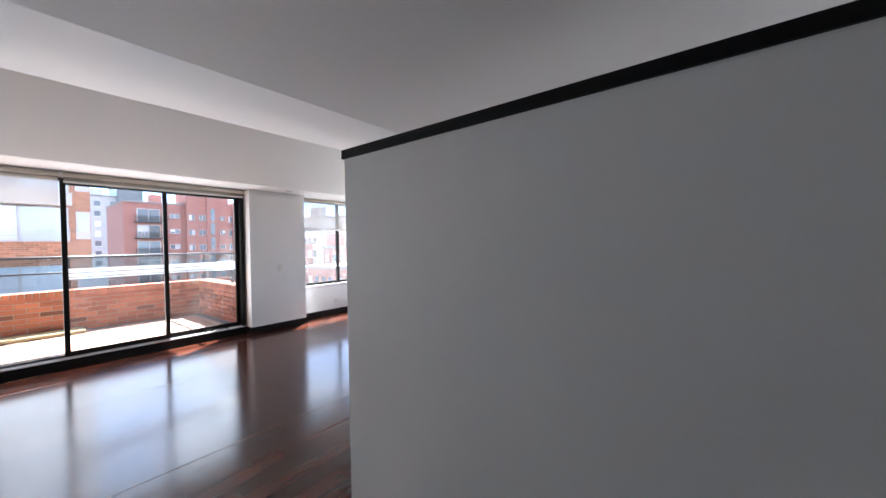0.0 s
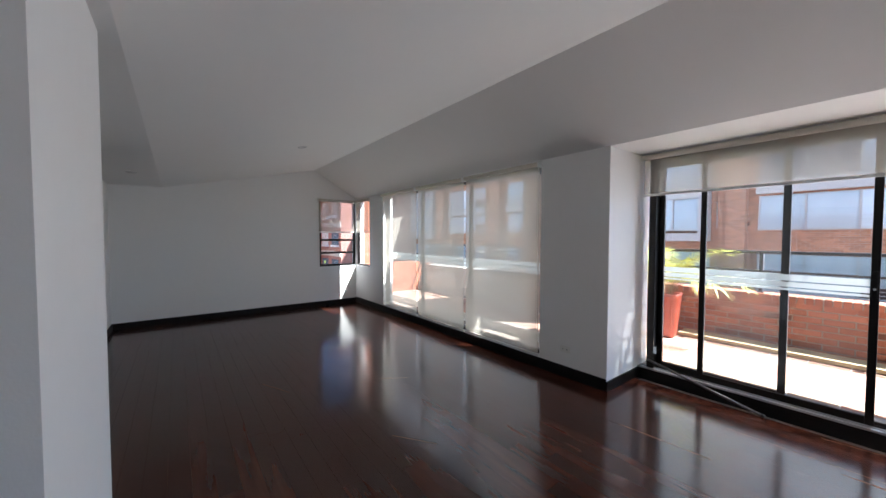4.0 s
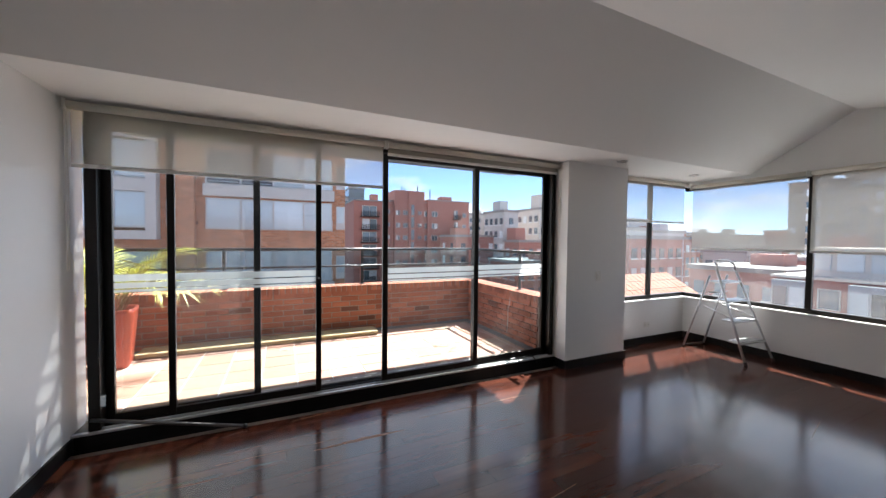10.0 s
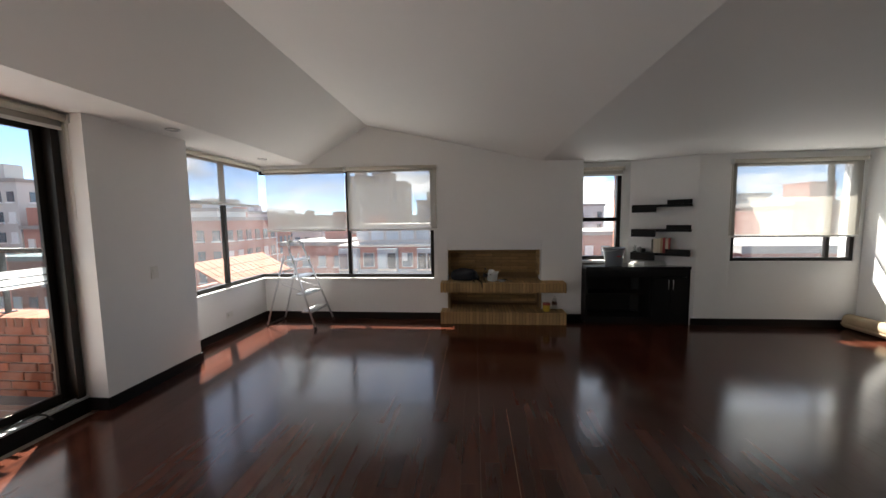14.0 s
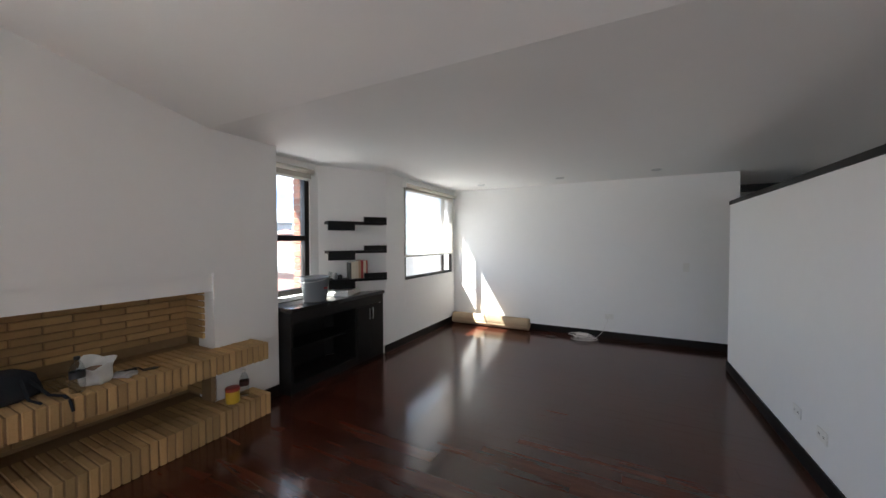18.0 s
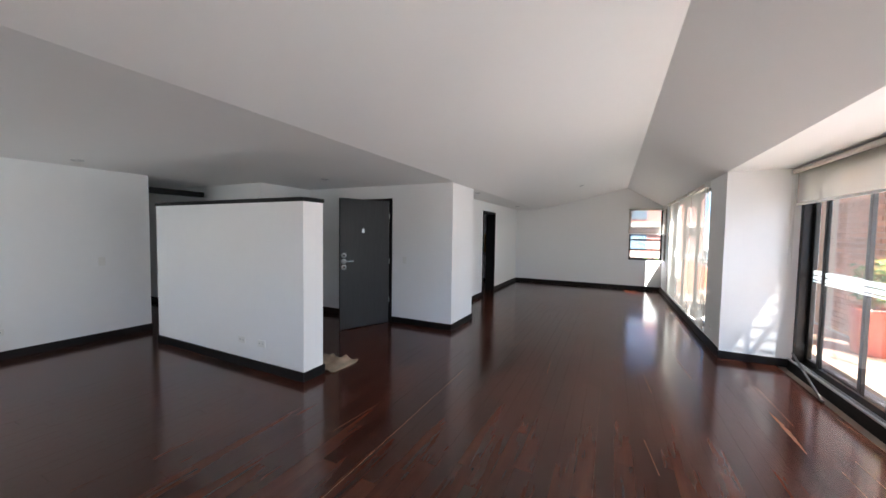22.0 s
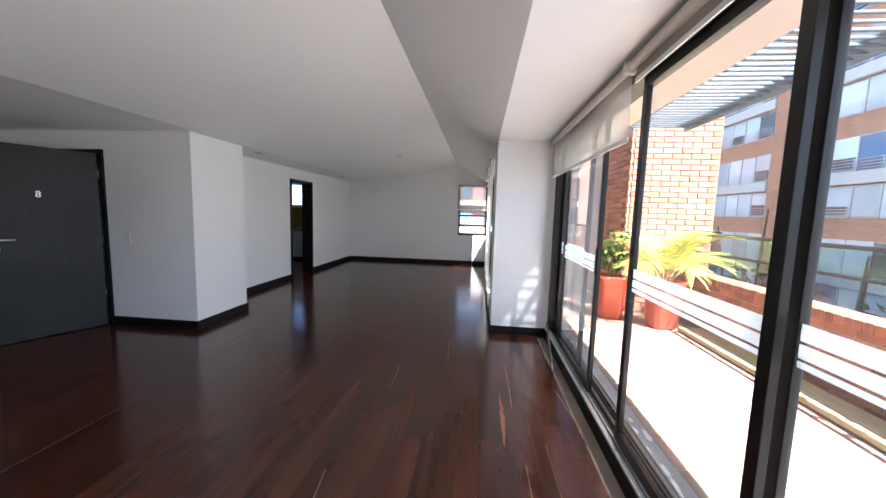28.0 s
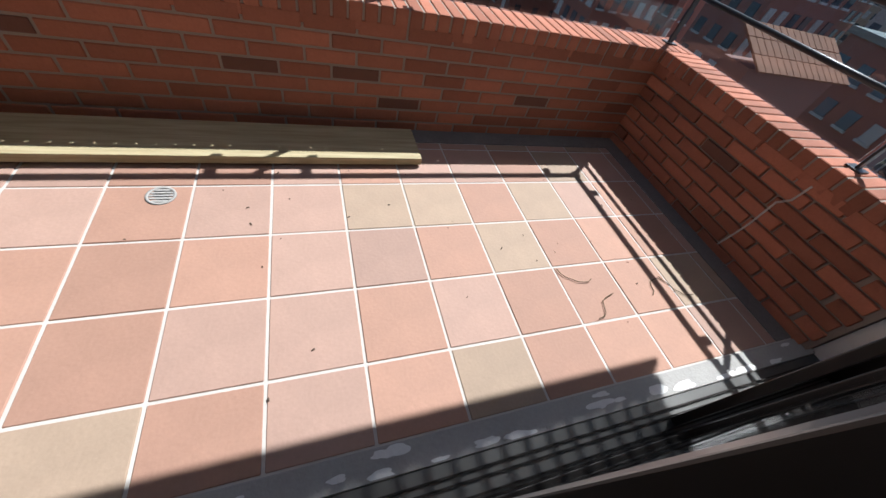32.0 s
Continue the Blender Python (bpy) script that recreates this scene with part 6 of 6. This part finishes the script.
for x0, y0, w, d, top, m_, lb in ((44.5, 60, 3.7, 8, 7.4, WALL_GREY, "grey apartment tower"), (54, 60, 4.4, 8, 8.3, WALL_PALE, "white apartment tower"),
                                  (58.6, 61, 8, 8, 5.6, WALL_TAN, "brown apartment block"), (70, 62, 12, 10, 6.2, WALL_TAN, "tan apartment block"), (44, 54, 10, 5, 0.9, WALL_RED, "salmon brick block"),
                                  (55, 50, 9, 8, -0.4, WALL_RED, "salmon brick house"), (84, 76, 14, 10, 6.5, WALL_RED, "red brick tower"), (36, 44, 10, 8, -2.5, WALL_RED, "red brick house with a pale roof"),
                                  (45, 30.5, 12, 9, 1.7, WALL_RED, "brick apartment block with a roof terrace"), (46.5, 32.5, 6, 4, 3.0, WALL_GREY, "pale roof structure on the brick block"),
                                  (60, 37.4, 9, 4.6, 2.9, WALL_LILAC, "narrow lilac-grey apartment tower"), (80, 46, 10, 5, 1.9, WALL_RED, "red brick apartment block"),
                                  (66, 26.5, 10, 6, -0.3, WALL_GREY, "grey office block with window bands"), (90, 36, 12, 8, 0.4, WALL_TAN, "tan apartment block"),
                                  (45, 14.0, 11, 8.5, -1.7, WALL_RED, "red brick house with a pale flat roof"), (62, 12, 10, 12, -0.9, WALL_RED, "red brick block with a flat roof"),
                                                                    (110, 30, 12, 8.2, 14.9, WALL_TAN, "tall beige apartment tower"), (111, 19.2, 12, 10.7, 13.2, WALL_TAN, "stepped beige apartment tower"),
                                  (113, 24, 8, 6, 16.2, WALL_TAN, "roof house of the beige tower"), (110, 3, 14, 12.2, 7.0, WALL_TAN, "brown apartment tower"),
                                  (140, 60, 18, 24, 3.4, WALL_TAN, "pale distant block"), (150, 40, 18, 14, 2.2, WALL_GREY, "grey distant block"), (128, 44, 10, 6, 4.4, WALL_RED, "red distant block"),
                                  (120, 84, 16, 12, 4.0, WALL_PALE, "pale distant block"), (96, 62, 10, 9, 1.5, WALL_RED, "red brick apartment block"), (70, 52, 10, 8, -1.5, WALL_RED, "red brick house"),
                                  (47, -24, 14, 16, -0.8, WALL_RED, "red brick apartment block with bay windows"), (120, -34, 14, 13, 12.0, WALL_TAN, "beige apartment tower"),
                                  (84, -32, 16, 14, 4.0, WALL_GREY, "grey apartment block"), (60, -52, 18, 16, 2.0, WALL_RED, "red brick apartment block"),
                                  (26, -34, 14, 14, -1.0, WALL_RED, "pinkish brick apartment block"), (44, -50, 12, 12, 2.5, WALL_RED, "red brick block"),
                                  (88, -70, 20, 14, 6.0, WALL_GREY, "grey apartment block"), (160, 20, 24, 20, 3.0, WALL_PALE, "pale distant block"), (170, 90, 24, 20, 5.0, WALL_PALE, "pale distant block"),
                                  (200, -20, 30, 20, 5.0, WALL_TAN, "distant block"), (140, 125, 24, 20, 9.0, WALL_RED, "distant red block")):
    town_block(x0, x0 + w, y0, y0 + d, top, m_, lb, 2.8, 2.0, "yx", wfrac=0.5, floors=9)
# red block with glazed grey bays and a set-back top storey
bay = thing("apartment_building", "red brick apartment block with grey glazed bays and a set-back roof storey", "building", kind="structure")
BAY_GREY = mat("bay_render", (0.34, 0.38, 0.43), 0.8, vary=0.1, scale=0.5)
QX, QY0, QY1, QT = 35.0, -3.5, 10.6, -1.1
part("wall", bx(QX, QX + 12, QY0, QY1, GZ, QT), WALL_RED, bay)
part("roof", bx(QX - 0.3, QX + 12, QY0 - 0.3, QY1 + 0.3, QT, QT + 0.18), WALL_PALE, bay)
part("roof_storey", bx(QX + 1.4, QX + 9, QY0 + 0.8, QY1 - 1.2, QT + 0.18, QT + 2.0), WALL_GREY, bay)
part("roof_slab", bx(QX + 0.9, QX + 9.4, QY0 + 0.4, QY1 - 0.8, QT + 2.0, QT + 2.2), WALL_PALE, bay)
yb = QY0 + 0.9
while yb < QY1 - 1.5:
    part("pane", bx(QX + 1.33, QX + 1.4, yb, yb + 1.25, QT + 0.6, QT + 1.8), PANE_PALE if rn.random() < 0.6 else PANE_DARK, bay)
    yb += 1.55
yb = QY0 + 0.7
k = 0
while yb < QY1 - 1.6:
    if k % 2 == 0:
        bw_ = part("bay_window", bx(QX - 0.75, QX, yb, yb + 1.9, GZ, QT - 0.15), BAY_GREY, bay, "blue-grey glazed bay")
    for fl in range(5):
        z = QT - 2.55 - 2.75 * fl
        if k % 2 == 0:
            for o in (0.12, 1.02):
                part("pane", bx(QX - 0.82, QX - 0.75, yb + o, yb + o + 0.76, z + 0.5, z + 1.95), rn.choice((PANE_PALE, PANE_DARK, TOWNGLASS, PANE_DARK)), bw_)
            part("sill", bx(QX - 0.9, QX - 0.75, yb, yb + 1.9, z + 0.3, z + 0.45), WALL_PALE, bw_)
        else:
            part("floor_band", bx(QX - 0.12, QX, yb - 0.2, yb + 1.75, z - 0.25, z + 0.35), BAY_GREY, bay, "blue-grey floor band")
            town_window(bay, QX, yb + 0.85, z + 0.6, 1.0, 1.3, 0, True, 0.6, depth=0.14, rnd=rn)
    yb += 2.1 if k % 2 == 0 else 1.75
    k += 1

# clay roof seen below the corner window
cr = thing("tiled_roof", "sloping red clay tile roof of the lower house", "roof", kind="structure")
bm = bmesh.new()
for q in range(14):
    for j in range(3):
        box(bm, 20.0 + q * 0.5, 20.0 + q * 0.5 + 0.45, 0, 0.82, 0, 0.09, m=Matrix.Translation((0, 11.6 + j * 0.75, -2.15 + j * 0.42)) @ pose(0, 0, 0, 29, 0, 0))
part("clay_tiles", bm, CLAYROOF, cr)
part("wall", bx(20.2, 26.8, 12.1, 13.6, GZ, -2.2), WALL_RED, cr)
low = thing("flat_roof", "dark grey flat roofs of low houses below", "roof", kind="structure")
for x0, y0, w, d, z in ((8.5, 3.0, 9, 8, -8.0), (9.0, -7.0, 12, 8.5, -9.5), (19.0, 1.0, 10, 9, -10.0)):
    rf_ = part("roof", bx(x0, x0 + w, y0, y0 + d, GZ, z), ROOF, low)
    part("kerb", bx(x0, x0 + w, y0, y0 + 0.3, z, z + 0.4), WALL_GREY, rf_)
    part("skylight", bx(x0 + 2, x0 + 4, y0 + 3, y0 + 4.5, z, z + 0.5), PANE_PALE, rf_)

# block and trees seen past the end window and through the long blinds
blk2 = town_block(-44, -30, 9.0, 24, 9.0, WALL_RED, "red brick block with cream bands", 2.8, 2.8, "y")
for q in range(8):
    part("band", bx(-44.1, -29.9, 8.85, 9.0, 8.0 - 2.8 * q, 8.5 - 2.8 * q), WALL_PALE, blk2, "cream concrete band")
blk3 = thing("apartment_building", "red brick block with cream bands beyond the end window", "building", kind="structure")
part("wall", bx(-46, -32, -14, 6, GZ, 7.5), WALL_RED, blk3)
for fl in range(-6, 3):
    for q in range(7):
        y = -12.6 + q * 2.7
        z = fl * 2.8 + 0.3
        part("window", bx(-32, -31.9, y - 0.75, y + 0.75, z, z + 1.4), TOWNGLASS, blk3)
    part("band", bx(-32, -31.4, -14, 6, fl * 2.8 - 0.45, fl * 2.8 - 0.05), WALL_PALE, blk3, "cream balcony band")
TREE = mat("tree_green", (0.10, 0.16, 0.035), 0.7, vary=0.5, scale=0.6, fine=0.2)
BARK = mat("bark", (0.09, 0.065, 0.045), 0.9)


def tree(x, y, h, r, seed):
    t = thing("tree", "broad leafy street tree far below", "tree", (x, y, GZ))
    rr = random.Random(seed)
    bm = bmesh.new()
    tube(bm, (0, 0, 0), (0.1, 0, h * 0.6), 0.28, 8, 0.12)
    for q in range(6):
        a = rr.uniform(0, 6.28)
        tube(bm, (0.05, 0, h * rr.uniform(0.35, 0.55)), (r * 0.6 * math.cos(a), r * 0.6 * math.sin(a), h * rr.uniform(0.65, 0.9)), 0.09, 6, 0.03)
    part("trunk", bm, BARK, t)
    bm = bmesh.new()
    for q in range(1300):
        a, e = rr.uniform(0, 6.28), math.asin(rr.uniform(-0.5, 1))
        k_ = r * (0.55 + 0.5 * rr.random()) * (1 + 0.3 * math.sin(3 * a + seed))
        p = Vector((k_ * math.cos(a) * math.cos(e), k_ * math.sin(a) * math.cos(e), h * 0.68 + 0.8 * k_ * math.sin(e)))
        d = Vector((rr.uniform(-1, 1), rr.uniform(-1, 1), rr.uniform(-1, 1))).normalized()
        leaflet(bm, p, d, d.orthogonal().normalized(), rr.uniform(0.3, 0.6), 0.14)
    part("crown", bm, TREE, t)


for q, (x, y, h, r) in enumerate(((-19, -3.2, 27.2, 3.0), (-24, 3, 27, 3.0), (-27, -5, 27, 3.2), (-9, 12.5, 25.6, 2.6), (-14, 13, 26.2, 2.4), (-2.5, 13.2, 24.2, 2.2), (30, 2, 12, 4.0), (38, -8, 11, 4.0), (34, 12, 12, 4.0), (24, 20, 13, 4))):
    tree(x, y, h, r, q + 1)
# wooded mountain on the skyline
bm = bmesh.new()
hg = []
for i in range(40):
    row_ = []
    for j in range(14):
        x, y = -900 + 20 * i, 600 + 40 * j
        zt = 30 + 190 * max(0, math.sin(math.pi * j / 13)) * (0.75 + 0.35 * noise.noise(Vector((i * 0.17, j * 0.2, 1.0)))) * max(0.0, 1 - i / 34)
        row_.append(bm.verts.new((x, y, GZ - 5 + max(0, zt - 30))))
    hg.append(row_)
for i in range(39):
    for j in range(13):
        bm.faces.new((hg[i][j], hg[i + 1][j], hg[i + 1][j + 1], hg[i][j + 1]))
solid("backdrop", bm, mat("hill_green", (0.07, 0.12, 0.08), 0.95, vary=0.3, scale=0.02), "wooded green mountain on the skyline", "mountain", kind="structure", smooth=True)



# ---- floor boards ----
BW = 0.118
row = 0
near = 0
rest = bmesh.new()
lengths = [0.9, 1.2, 1.5, 1.8, 2.1]
meshes = {}
for L in lengths:
    bm = bmesh.new()
    box(bm, 0, L - 0.0012, 0, BW - 0.0012, -0.02, 0)
    meshes[L] = mesh_from("floor_board", bm, FLOOR_WOOD)
yy = 0.80 - BW
rb = random.Random(11)
while yy > -10.6:
    x1 = 6.86 if yy > -4.0 else (7.12 if yy > -5.3 else 6.70)
    x = XL - rb.uniform(0, 1.2) if yy > -6.4 else 1.4
    if yy > 0.45:
        x = 5.15
    elif yy > -0.01:
        x = -0.0
    while x < x1:
        L = rb.choice(lengths)
        if x + L > x1 + 0.14:
            L = min((q for q in lengths if x + q >= x1 - 0.02), default=x1 - x) if x1 - x < 2.1 else L
        dz = rb.uniform(-0.0005, 0)
        if 0.6 < x < 6.2 and -3.9 < yy < 0.45 and near < 300 and L in meshes:
            ob = new("floor_board", meshes[L])
            ob.parent = floor
            ob.matrix_basis = pose(x, yy, dz)
            near += 1
        else:
            box(rest, x, x + L - 0.0012, yy, yy + BW - 0.0012, -0.02, dz)
        x += L
    yy -= BW
FLOOR_REST = wood_mat("floor_wood_rest", (0.036, 0.0104, 0.006), (0.080, 0.0235, 0.0132), 0.16, along=(0.5, 5, 5), per_object=0.32, bump=0.0, island=True, spec=0.5, detail=5)
ob = part("floor_boards", rest, FLOOR_REST, floor)
tagged(ob, kind="stuff")

# pale scratches and open joints in the boards
SCR = mat("bare_wood_scratch", (0.26, 0.15, 0.08), 0.6, vary=0.3, scale=20)
for x, y, L, a, w in ((1.9, -2.72, 2.5, 0.0, 0.0035), (4.45, -2.15, 1.3, 0, 0.003), (-0.6, -2.0, 0.35, 35, 0.006), (0.4, -2.3, 0.5, -20, 0.004), (-1.6, -1.6, 0.3, 60, 0.005), (2.5, -1.0, 0.4, 8, 0.004),
                      (1.1, -0.9, 0.45, 4, 0.005), (3.0, -3.1, 0.5, -6, 0.003), (0.9, 0.12, 0.8, 0, 0.003), (2.1, 0.3, 0.6, 1, 0.003), (4.9, -1.3, 0.4, 12, 0.003), (-2.2, -2.6, 0.4, 25, 0.005), (0.35, -0.486, 0.6, 4, 0.006), (1.36, 0.51, 0.65, 7, 0.004), (1.17, -1.884, 0.38, 3, 0.004), (2.3, 0.15, 1.1, 0, 0.004), (5.3, -1.9, 0.9, 1, 0.003)):
    bm = bmesh.new()
    box(bm, 0, L, -w / 2, w / 2, 0.0002, 0.0007, m=None)
    s_ = part("scratch", bm, SCR, floor, "pale scratch in the varnish")
    s_.matrix_basis = pose(x, y, 0, 0, 0, a)

# strip of bare orange wood where the varnish has flaked off
bm = bmesh.new()
edge = []
for q in range(13):
    u = q / 12
    edge.append((1.49 + 0.66 * u, 0.036 + 0.022 * math.sin(u * math.pi) * (1 + 0.5 * noise.noise(Vector((q * 0.9, 0, 3)))) - 0.004 * (q % 2), 0.0006))
back_ = [(x, y - 0.004 - 0.034 * math.sin(math.pi * min(1, (x - 1.49) / 0.66)) * (0.8 + 0.4 * noise.noise(Vector((x * 14, 2, 0)))), z) for x, y, z in edge]
f1 = [bm.verts.new(p) for p in edge]
f2 = [bm.verts.new(p) for p in back_]
for q in range(12):
    bm.faces.new((f1[q], f1[q + 1], f2[q + 1], f2[q]))
part("bare_patch", bm, mat("bare_orange_wood", (0.30, 0.12, 0.05), 0.5, vary=0.3, scale=15), floor, "flaked strip of bare orange wood")
